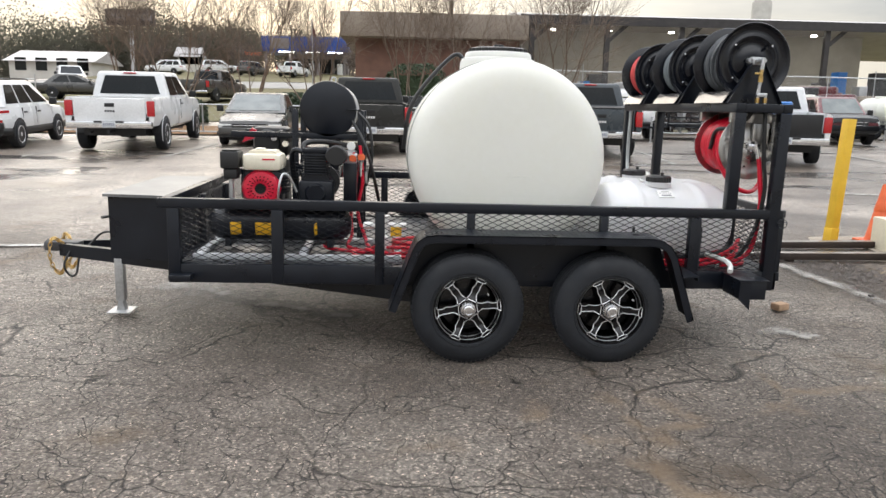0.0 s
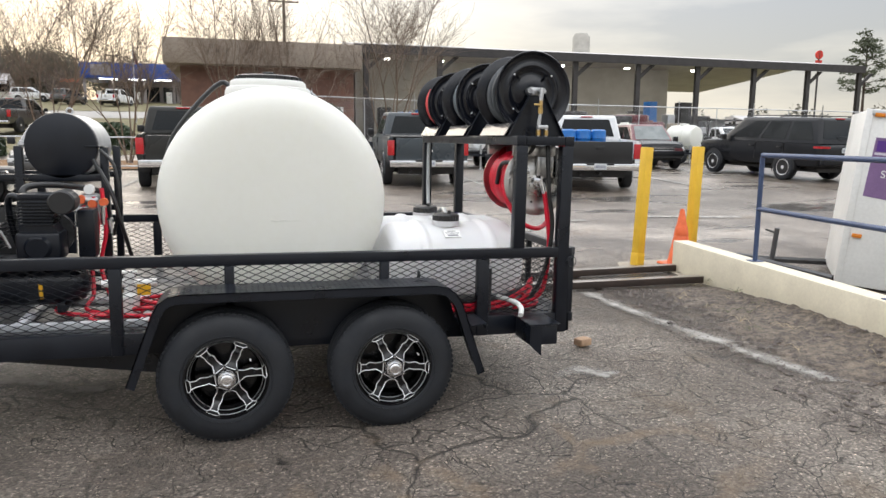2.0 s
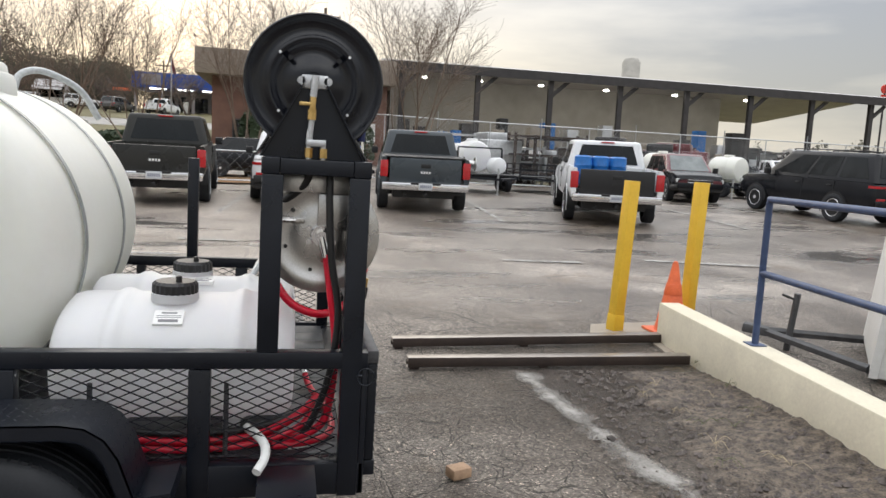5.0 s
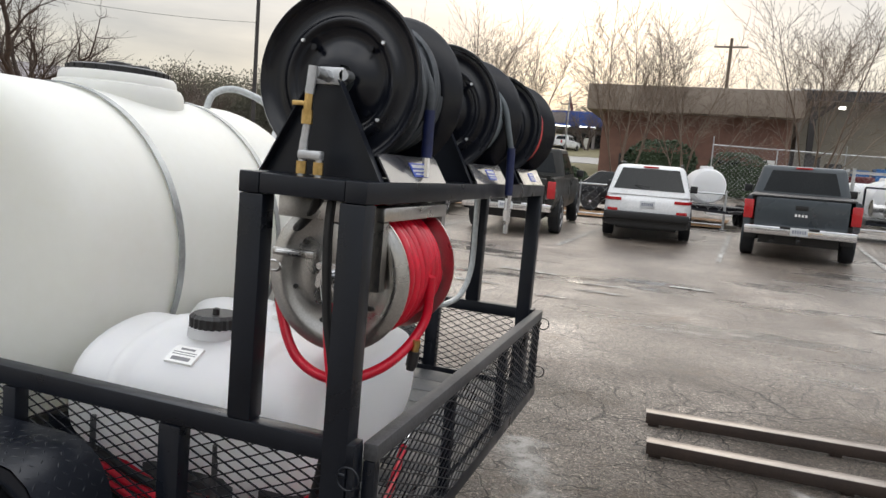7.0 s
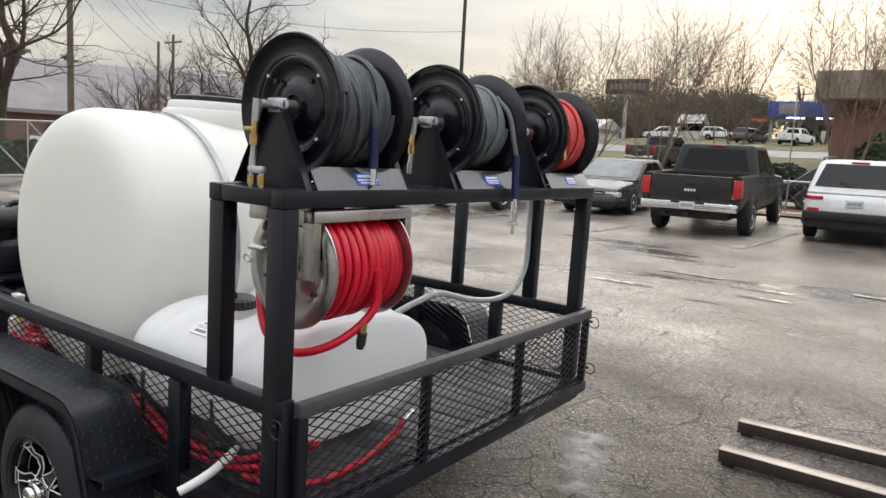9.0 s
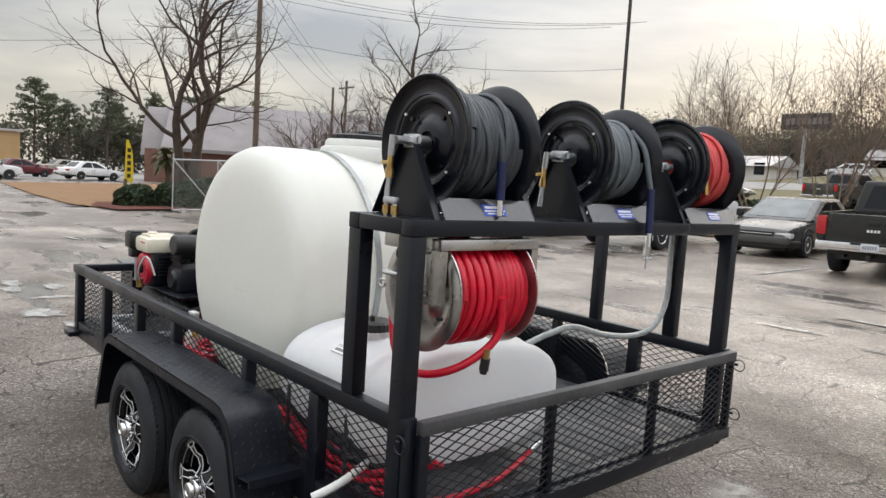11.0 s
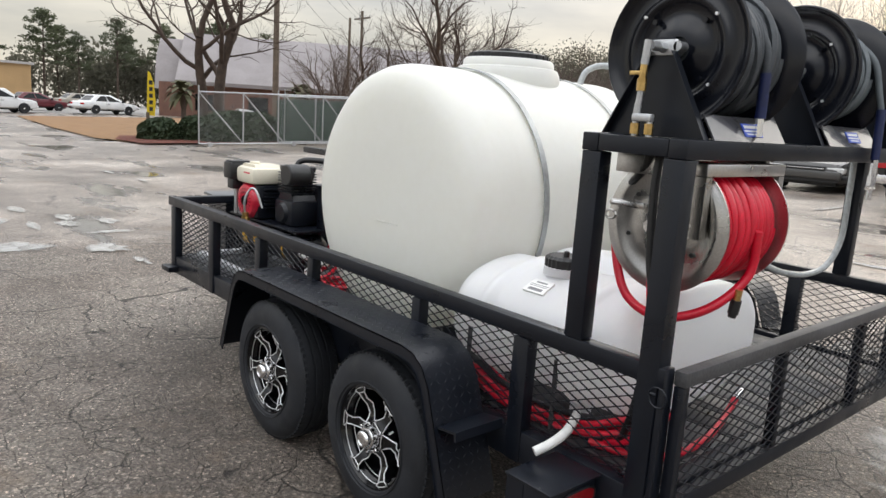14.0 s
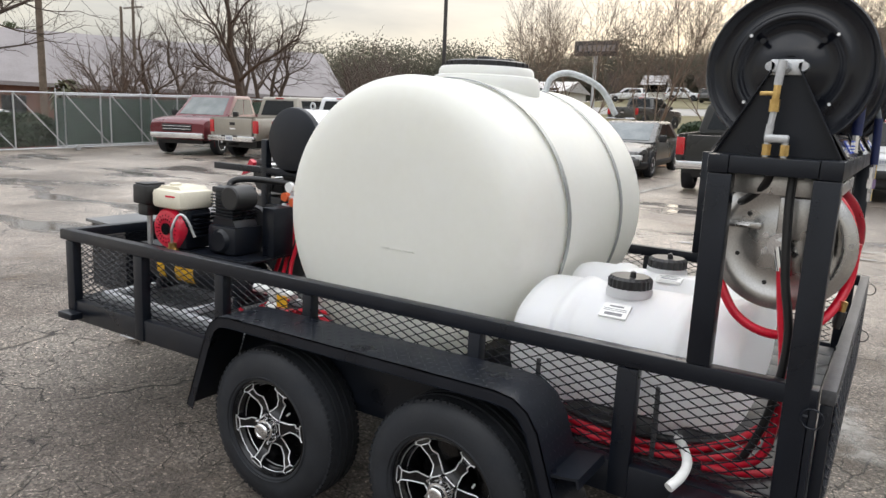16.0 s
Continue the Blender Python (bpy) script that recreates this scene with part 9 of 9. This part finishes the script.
# ---- poles and wires ----
def pole(name, label, x, y, h, r, material, arm=None):
    z = ground_z(x, y)
    p = thing(name, label, "pole", (x, y, z))
    bm = bmesh.new()
    sweep(bm, [(x, y, z), (x, y, z + h)], [r, r * 0.7], 10)
    part("shaft", bm, material, p)
    if arm:
        bm = bmesh.new()
        box(bm, x - arm, x + arm, y - 0.05, y + 0.05, z + h - 0.7, z + h - 0.58, 0)
        part("crossarm", bm, material, p)
        bm = bmesh.new()
        for s in (-1, -0.4, 0.4, 1):
            rod(bm, (x + s * arm * 0.95, y, z + h - 0.58), (x + s * arm * 0.95, y, z + h - 0.42), 0.04, 8)
        part("insulators", bm, M["galvanised"], p)


pole("utility_pole", "tall wooden utility pole", -30.4, 20.3, 11.5, 0.17, M["wood_pole"], 1.2)
pole("utility_pole", "tall wooden utility pole", -52, 40, 10.0, 0.16, M["wood_pole"], 1.2)
pole("utility_pole", "tall wooden utility pole", -64, -8, 11.5, 0.16, M["wood_pole"], 1.2)
pole("utility_pole", "slim wooden utility pole", -44.0, 33.5, 8.0, 0.13, M["wood_pole"])
pole("lamp_post", "tall slim grey steel lamp post", -19.0, 35.6, 13.0, 0.12, M["dark_steel"])
pole("utility_pole", "wooden utility pole by the street", 4.6, 62, 10.5, 0.16, M["wood_pole"], 1.2)
pole("utility_pole", "wooden utility pole by the street", -13.8, 101, 6.6, 0.14, M["wood_pole"], 1.0)
for k, (z, off) in enumerate(((10.9, -1.1), (10.9, 1.1), (10.9, 0.4), (8.6, 0.0))):
    a, b, c = Vector((-64 + off, -8, z)), Vector((-30.4 + off, 20.3, z)), Vector((-52 + off, 40, z - 1.5))
    for p, q in ((a, b), (b, Vector((-19 + off, 35.6, z - 0.3))), (b, c), (a, Vector((-70, -60, z)))):
        bm = bmesh.new()
        mid = [p + (q - p) * t - Vector((0, 0, 4 * 0.7 * t * (1 - t))) for t in steps(0, 1, 10)]
        sweep(bm, mid, 0.012, 4)
        solo("power_line", bm, M["black_hose"], "thin sagging overhead power line", "cable", group="power lines")

# entrance flag
fl = thing("feather_flag", "yellow feather flag on a wooden post by the entrance", "flag", (-26.6, 12.7, ground_z(0, 12.7)))
bm = bmesh.new()
rod(bm, (-26.6, 12.7, ground_z(0, 12.7)), (-26.6, 12.7, 1.15), 0.07, 8)
part("post", bm, M["wood_pole"], fl)
bm = bmesh.new()
prism(bm, [(12.66, 1.05), (12.98, 1.0), (13.02, 1.6), (12.95, 2.3), (12.82, 2.7), (12.72, 2.75)], 0, -26.62, -26.60)
flag = part("cloth", bm, M["yellow_flag"], fl)
bm = bmesh.new()
for k in range(5):
    box(bm, -26.599, -26.590, 12.76, 12.90, 1.2 + 0.26 * k, 1.36 + 0.26 * k, 0)
part("print", bm, M["ink"], flag)


# ---- buildings ----
def building(name, label, base, m=None):
    return thing(name, label, "building", base, m)


Z = 0.48
st = building("brick_store", "low brown brick store with a wide beige parapet", (2.2, 48, Z))
bm = bmesh.new()
box(bm, -2.6, 8.0, 48.2, 62, Z - 0.3, 5.9, 0)
part("wall", bm, M["brick_wall"], st)
bm = bmesh.new()
box(bm, -3.5, 8.4, 47.2, 63, 5.85, 7.35, 0.04)
part("parapet", bm, M["fascia"], st)
for x in (-1.4, 1.2, 3.8):
    bm = bmesh.new()
    box(bm, x, x + 1.7, 48.1, 48.25, 1.4, 3.3, 0)
    w = part("window", bm, M["glass_dark"], st)
    bm = bmesh.new()
    for dx in (0, 0.83, 1.62):
        box(bm, x + dx, x + dx + 0.08, 48.06, 48.22, 1.38, 3.32, 0)
    box(bm, x, x + 1.7, 48.06, 48.22, 3.25, 3.35, 0)
    part("window_frame", bm, M["dark_steel"], w)
bm = bmesh.new()
box(bm, 6.7, 7.3, 48.08, 48.18, 2.3, 3.5, 0)
part("notice", bm, M["white_panel"], st, "small white notice")
bm = bmesh.new()
box(bm, 1.2, 2.6, 55, 56.4, 7.35, 8.1, 0)
part("roof_unit", bm, M["galvanised"], st)

wh = building("open_warehouse", "long open-sided metal warehouse on steel columns", (30, 56, Z))
bm = bmesh.new()
prism(bm, [(51.0, 7.55), (51.0, 7.85), (57, 8.75), (74, 7.3), (74, 7.0), (57, 8.45)], 0, 8.6, 52.0)
part("roof", bm, M["metal_roof"], wh)
bm = bmesh.new()
box(bm, 8.5, 52.0, 50.9, 51.02, 7.30, 7.90, 0)
part("eave_beam", bm, M["dark_steel"], wh)
bm = bmesh.new()
box(bm, 8.6, 40, 61.8, 62, Z - 0.3, 8.2, 0)
part("back_wall", bm, M["warehouse_wall"], wh)
bm = bmesh.new()
box(bm, 8.62, 8.8, 51.4, 61.8, Z - 0.3, 8.0, 0)
part("end_wall", bm, M["warehouse_wall"], wh)
bm = bmesh.new()
box(bm, 8.6, 40, 51.6, 61.8, Z - 0.3, Z + 1.1, 0)
part("dock_floor", bm, M["concrete_pale"], wh)
for k in range(9):
    x = 9.2 + 5.3 * k
    bm = bmesh.new()
    box(bm, x, x + 0.35, 51.2, 51.5, Z - 0.3, 7.5, 0)
    col = part("column", bm, M["dark_steel"], wh)
    bm = bmesh.new()
    prism(bm, [(x, 6.2), (x + 0.35, 6.2), (x + 1.6, 7.3), (x + 1.2, 7.3)], 1, 51.25, 51.4)
    part("knee_brace", bm, M["dark_steel"], col)
for x in (11, 15, 19.5, 24.5, 30, 36):
    lamp = bmesh.new()
    box(lamp, x - 0.17, x + 0.17, 51.9, 52.2, 6.98, 7.12, 0.03)
    part("lamp", lamp, M["lamp_glow"], wh, "lit floodlight under the eave")
for x in (16, 27, 38):
    la = new("warehouse_lamp", bpy.data.lights.new("warehouse_lamp", "AREA"))
    la.data.shape, la.data.size, la.data.size_y, la.data.energy, la.data.color = "RECTANGLE", 9.0, 1.2, 260.0, (1.0, 0.95, 0.86)
    la.matrix_world = look((x, 55.0, 7.3), (x, 57.0, 2.0))
rnd = random.Random(8)
for k in range(26):
    x, y = 10.5 + k * 1.15 + rnd.uniform(-0.3, 0.3), rnd.uniform(52.5, 56)
    w, h = rnd.uniform(0.6, 1.2), rnd.uniform(1.6, 3.2)
    mt = M[rnd.choice(["dark_steel", "dark_steel", "galvanised", "barrel_blue", "trim_black", "yellow_flag" if k % 9 == 4 else "raw_concrete"])]
    bm = bmesh.new()
    box(bm, -w / 2, w / 2, -0.5, 0.5, 0.0, h, 0.03)
    box(bm, -w / 2 - 0.03, w / 2 + 0.03, -0.53, 0.53, h * 0.45, h * 0.5, 0.01)
    solo("equipment_crate", bm, mt, "stacked equipment and crates on the warehouse floor", "crate", Matrix.Translation((x, y, Z + 1.1)), group="stock in the warehouse")

gs = building("fuel_station", "blue-fronted fuel station canopy and shop on the rise across the street", (0, 0, 0), Matrix.Translation((-12.4, 104, ground_z(-12.4, 104))))
bm = bmesh.new()
box(bm, -5.9, 5.9, 0, 9, 3.15, 5.15, 0.05)
part("fascia", bm, M["blue_sign"], gs)
bm = bmesh.new()
box(bm, -3.4, 5.6, 5.5, 9, -0.3, 3.15, 0)
part("wall", bm, M["roof_grey"], gs)
for x in (-5.6, -2.2, 1.6, 5.2):
    bm = bmesh.new()
    box(bm, x, x + 0.32, 0.4, 0.7, 0, 3.15, 0)
    part("column", bm, M["roof_grey"], gs)
for x in (-3.0, -0.8, 1.4, 3.6):
    bm = bmesh.new()
    box(bm, x, x + 1.7, 5.4, 5.52, 0.5, 2.5, 0)
    part("window", bm, M["glass_dark"], gs)
for x in (-3.6, -0.2, 3.0):
    bm = bmesh.new()
    box(bm, x, x + 2.1, -0.1, 0.4, 3.02, 3.14, 0)
    part("strip_lamp", bm, M["lamp_glow"], gs, "lit strip lamp")
bm = bmesh.new()
box(bm, -8.2, -6.0, 0.2, 0.4, 2.55, 2.95, 0)
part("sign_panel", bm, M["orange_plastic"], gs)
bm = bmesh.new()
box(bm, -4.6, -2.2, -0.06, 0.0, 3.5, 4.9, 0.01)
part("emblem", bm, M["roof_grey"], gs, "grey emblem shape on the fascia")
for x in (-4.4, 0.2, 4.2):
    bm = bmesh.new()
    box(bm, x, x + 0.7, 2.4, 3.0, 0, 1.7, 0.04)
    part("pump", bm, M["white_panel"], gs)

barn = building("barn_store", "grey gambrel-roofed barn store with dark red walls", (-56, 34, Z), None)
ax = Vector((-62.2, 26.8, 0))
ux = Vector((0.47, 0.88, 0)).normalized()
BM = Matrix.Translation((-62.4, 26.6, Z)) @ Matrix.Rotation(math.atan2(ux.y, ux.x), 4, "Z")
barn.matrix_world = BM
barn["base"] = (0.0, 0.0, 0.0)
bm = bmesh.new()
prism(bm, [(-3.8, 2.2), (-2.8, 2.2), (-2.0, 4.8), (0.0, 6.2), (2.0, 4.8), (2.8, 2.2), (3.8, 2.2), (2.4, 5.0), (0.0, 6.6), (-2.4, 5.0)], 0, -0.5, 2.0)
prism(bm, [(-6.5, 2.6), (-6.5, 2.9), (0.0, 7.2), (6.5, 2.9), (6.5, 2.6), (0.0, 6.8)], 0, 1.5, 34)
part("roof", bm, M["roof_grey"], barn)
bm = bmesh.new()
prism(bm, [(-2.9, 0.0), (-2.9, 2.2), (-2.0, 4.8), (0.0, 6.3), (2.0, 4.8), (2.9, 2.2), (2.9, 0.0)], 0, 0.0, 1.6)
part("gable", bm, M["roof_grey"], barn)
bm = bmesh.new()
box(bm, 0.2, 33.5, -6.0, 6.0, -0.4, 2.75, 0)
box(bm, -0.2, 0.2, -2.95, 2.95, -0.4, 2.1, 0)
part("wall", bm, M["brick_wall"], barn)
for k in range(7):
    bm = bmesh.new()
    box(bm, 3 + 4.2 * k, 4.6 + 4.2 * k, -6.06, -5.95, 0.6, 1.9, 0)
    part("window", bm, M["glass_dark"], barn)

tan = building("tan_workshop", "plain tan metal workshop with a flat roof", (-95, 12, Z))
bm = bmesh.new()
box(bm, -106, -88.5, -8, 21.2, Z - 0.4, 4.75, 0)
part("wall", bm, M["tan_wall"], tan)
bm = bmesh.new()
box(bm, -106.3, -88.2, -8.3, 21.5, 4.75, 5.0, 0)
part("roof", bm, M["metal_roof"], tan)
for y in (2, 9, 16):
    bm = bmesh.new()
    box(bm, -88.5, -88.42, y, y + 1.1, 0.3, 2.6, 0)
    part("door", bm, M["dark_steel"], tan)

for x, y, w, d, h, mt, nm, lab in ((-38.5, 90, 9, 8, 2.0, "white_wall", "low_shop", "low white shop with a shallow roof"), (-29.0, 108, 2.6, 3, 2.0, "white_wall", "low_shop", "small white kiosk with a shallow roof"), (62, 110, 26, 10, 4.0, "white_wall", "low_shop", "long low white shed"), (88, 104, 16, 9, 3.8, "brick_wall", "low_shop", "low brown brick shed")):
    Z = 0.48 if x > 20 else ground_z(x, y)
    b = building(nm, lab, (x, y, Z))
    bm = bmesh.new()
    box(bm, x - w / 2, x + w / 2, y - d / 2, y + d / 2, Z - 0.6, Z + h, 0)
    part("wall", bm, M[mt], b)
    bm = bmesh.new()
    prism(bm, [(y - d / 2 - 0.5, Z + h), (y, Z + h + 1.4), (y + d / 2 + 0.5, Z + h)], 0, x - w / 2 - 0.5, x + w / 2 + 0.5)
    part("roof", bm, M["metal_roof"], b)
    for k in range(4):
        bm = bmesh.new()
        xx = x - w / 2 + w * (k + 0.3) / 4
        box(bm, xx, xx + 1.2, y - d / 2 - 0.05, y - d / 2 + 0.05, Z + 1, Z + 2.4, 0)
        part("window", bm, M["glass_dark"], b)

Z = 0.48
silo = building("water_tower", "pale grey cylindrical water tower behind the warehouse", (37.4, 75, Z))
bm = bmesh.new()
lathe(bm, [(Z - 0.3, 0.95), (12.6, 0.95), (13.0, 0.7), (13.15, 0.0)], (37.4, 75, 0), "z", 28)
part("shell", bm, M["concrete_pale"], silo)

sgz = ground_z(-25.7, 75)
sg = thing("pole_sign", "dark wide sign board on a tall grey pole", "sign", (-25.7, 75, sgz))
bm = bmesh.new()
rod(bm, (-25.7, 75, sgz), (-25.7, 75, 8.9), 0.2, 10)
part("pole", bm, M["galvanised"], sg)
bm = bmesh.new()
box(bm, -28.0, -23.4, 74.8, 75.2, 8.9, 10.4, 0.03)
bd = part("board", bm, M["dark_steel"], sg)
for k in range(8):
    bm = bmesh.new()
    box(bm, -27.5 + 0.5 * k, -27.15 + 0.5 * k, 74.77, 74.80, 9.35, 9.95, 0)
    part("letter_bar", bm, M["roof_grey"], bd)
rs = thing("red_sign_post", "small red round sign on a post beyond the warehouse", "sign", (73.9, 80, Z))
bm = bmesh.new()
rod(bm, (73.9, 80, Z), (73.9, 80, 13.2), 0.12, 8)
part("post", bm, M["dark_steel"], rs)
bm = bmesh.new()
lathe(bm, [(-0.1, 0.0), (-0.1, 0.55), (0.1, 0.55), (0.1, 0.0)], (73.9, 80, 12.7), "y", 20)
box(bm, 73.45, 74.35, 79.9, 80.1, 11.4, 12.0, 0)
part("panel", bm, M["red_sign"], rs)
fp = thing("flagpole", "thin flagpole with a furled dark flag", "flagpole", (-6.4, 58, ground_z(-6.4, 58)))
bm = bmesh.new()
rod(bm, (-6.4, 58, ground_z(-6.4, 58)), (-6.4, 58, 8.0), 0.05, 8)
part("pole", bm, M["galvanised"], fp)
bm = bmesh.new()
prism(bm, [(-6.38, 7.9), (-6.05, 6.7), (-6.2, 6.6), (-6.38, 7.0)], 1, 57.98, 58.02)
part("flag", bm, M["car_maroon"], fp)

# yard full of equipment between the fence and the warehouse
rnd = random.Random(17)
for k in range(64):
    x, y = 9.5 + rnd.uniform(0, 40), rnd.uniform(33.5, 48)
    kindly = k % 4
    z = ground_z(x, y)
    if kindly == 0:
        bm = bmesh.new()
        lathe(bm, [(-0.75, 0.0), (-0.72, 0.42), (-0.6, 0.5), (0.6, 0.5), (0.72, 0.42), (0.75, 0.0)], (0, 0, 0.75), "x", 20)
        box(bm, -0.5, -0.4, -0.4, 0.4, 0.0, 0.35, 0)
        box(bm, 0.4, 0.5, -0.4, 0.4, 0.0, 0.35, 0)
        solo("spare_tank", bm, M[rnd.choice(["poly_white", "poly_tank"])], "spare white plastic tank standing in the yard", "tank", Matrix.Translation((x, y, z + 0.02)) @ Matrix.Rotation(rnd.uniform(0, 3), 4, "Z") @ Matrix.Scale(1.55, 4), "equipment in the yard")
    elif kindly == 1:
        bm = bmesh.new()
        w, h = rnd.uniform(1.2, 2.4), rnd.uniform(0.9, 1.6)
        mt = M[rnd.choice(["dark_steel", "rusty_steel", "galvanised"])]
        rk = thing("steel_rack", "loaded steel storage rack in the yard", "rack", (0, 0, 0), Matrix.Translation((x, y, z + 0.02)) @ Matrix.Rotation(rnd.uniform(-0.3, 0.3), 4, "Z") @ Matrix.Scale(1.6, 4), "equipment in the yard")
        bm.free()
        for sx in (-1, 1):
            for sy in (-1, 1):
                bm = bmesh.new()
                box(bm, sx * w / 2 - 0.04, sx * w / 2 + 0.04, sy * 0.4 - 0.04, sy * 0.4 + 0.04, 0, h, 0)
                part("upright", bm, mt, rk)
        for q in (0.25, 0.6, 0.95):
            bm = bmesh.new()
            box(bm, -w / 2, w / 2, -0.45, 0.45, h * q - 0.05, h * q, 0)
            part("shelf", bm, mt, rk)
    else:
        bm = bmesh.new()
        w, h = rnd.uniform(0.8, 2.6), rnd.uniform(0.6, 1.5)
        box(bm, -w / 2, w / 2, -0.6, 0.6, 0.12, h, 0.04)
        box(bm, -w / 2 + 0.1, w / 2 - 0.1, -0.5, 0.5, 0.0, 0.12, 0)
        box(bm, -w / 4, w / 4, -0.4, 0.4, h, h + 0.25, 0.04)
        solo("machine", bm, M[rnd.choice(["dark_steel", "dark_steel", "rusty_steel", "trim_black", "galvanised", "raw_concrete", "car_red"])], "small machine parked in the equipment yard", "machine", Matrix.Translation((x, y, z + 0.02)) @ Matrix.Rotation(rnd.uniform(0, 3), 4, "Z") @ Matrix.Scale(1.55, 4), "equipment in the yard")

# distant parked cars along the street and forecourt
far_cars = (
    ("suv", "car_white", (-57, 12.6), 100), ("sedan", "car_maroon", (-64, 16.5), 100), ("sedan", "car_white", (-57.2, 19.9), 106), ("sedan", "car_silver", (-60, 30.5), 30),
    ("sedan", "car_white", (-55.5, 29.5), 30), ("sedan", "car_tan", (-74, 22.5), 100), ("suv", "car_white", (-24.4, 57.5), -62), ("suv", "car_white", (-23.7, 103), 4),
    ("pickup", "car_silver", (-11.2, 46.5), 78), ("pickup", "car_white", (-12.6, 93), 75), ("suv", "car_white", (-28.6, 95), 175), ("suv", "car_silver", (-17.9, 95), 70), ("sedan", "car_silver", (-19.5, 47), 10),
    ("pickup", "car_white", (30.5, 40), -100), ("pickup", "car_white", (36.5, 41), -95), ("sedan", "car_black", (26, 37), 20), ("suv", "car_red", (33.5, 43), -90), ("sedan", "car_black", (0.8, 30.2), 8))
for k, (kind, colour, (x, y), deg) in enumerate(far_cars):
    dims = {"suv": (4.7, 1.88, 1.72, 2.75, 0.36, 1.07, 1.05), "sedan": (4.7, 1.8, 1.44, 2.72, 0.32, 0.92, 0.88), "pickup": (5.6, 1.98, 1.88, 3.6, 0.39, 1.22, 1.20)}[kind]
    word = {"car_white": "white", "car_maroon": "maroon", "car_silver": "silver", "car_tan": "tan", "car_black": "black", "car_red": "red"}[colour]
    vehicle(f"{word}_{kind}", f"{word} {kind} parked some way off across the street", Matrix.Translation((x, y, ground_z(x, y) + 0.035)) @ Matrix.Rotation(radians(deg), 4, "Z"), kind, colour, *dims, far=True, bright_rims=False, plate=False)
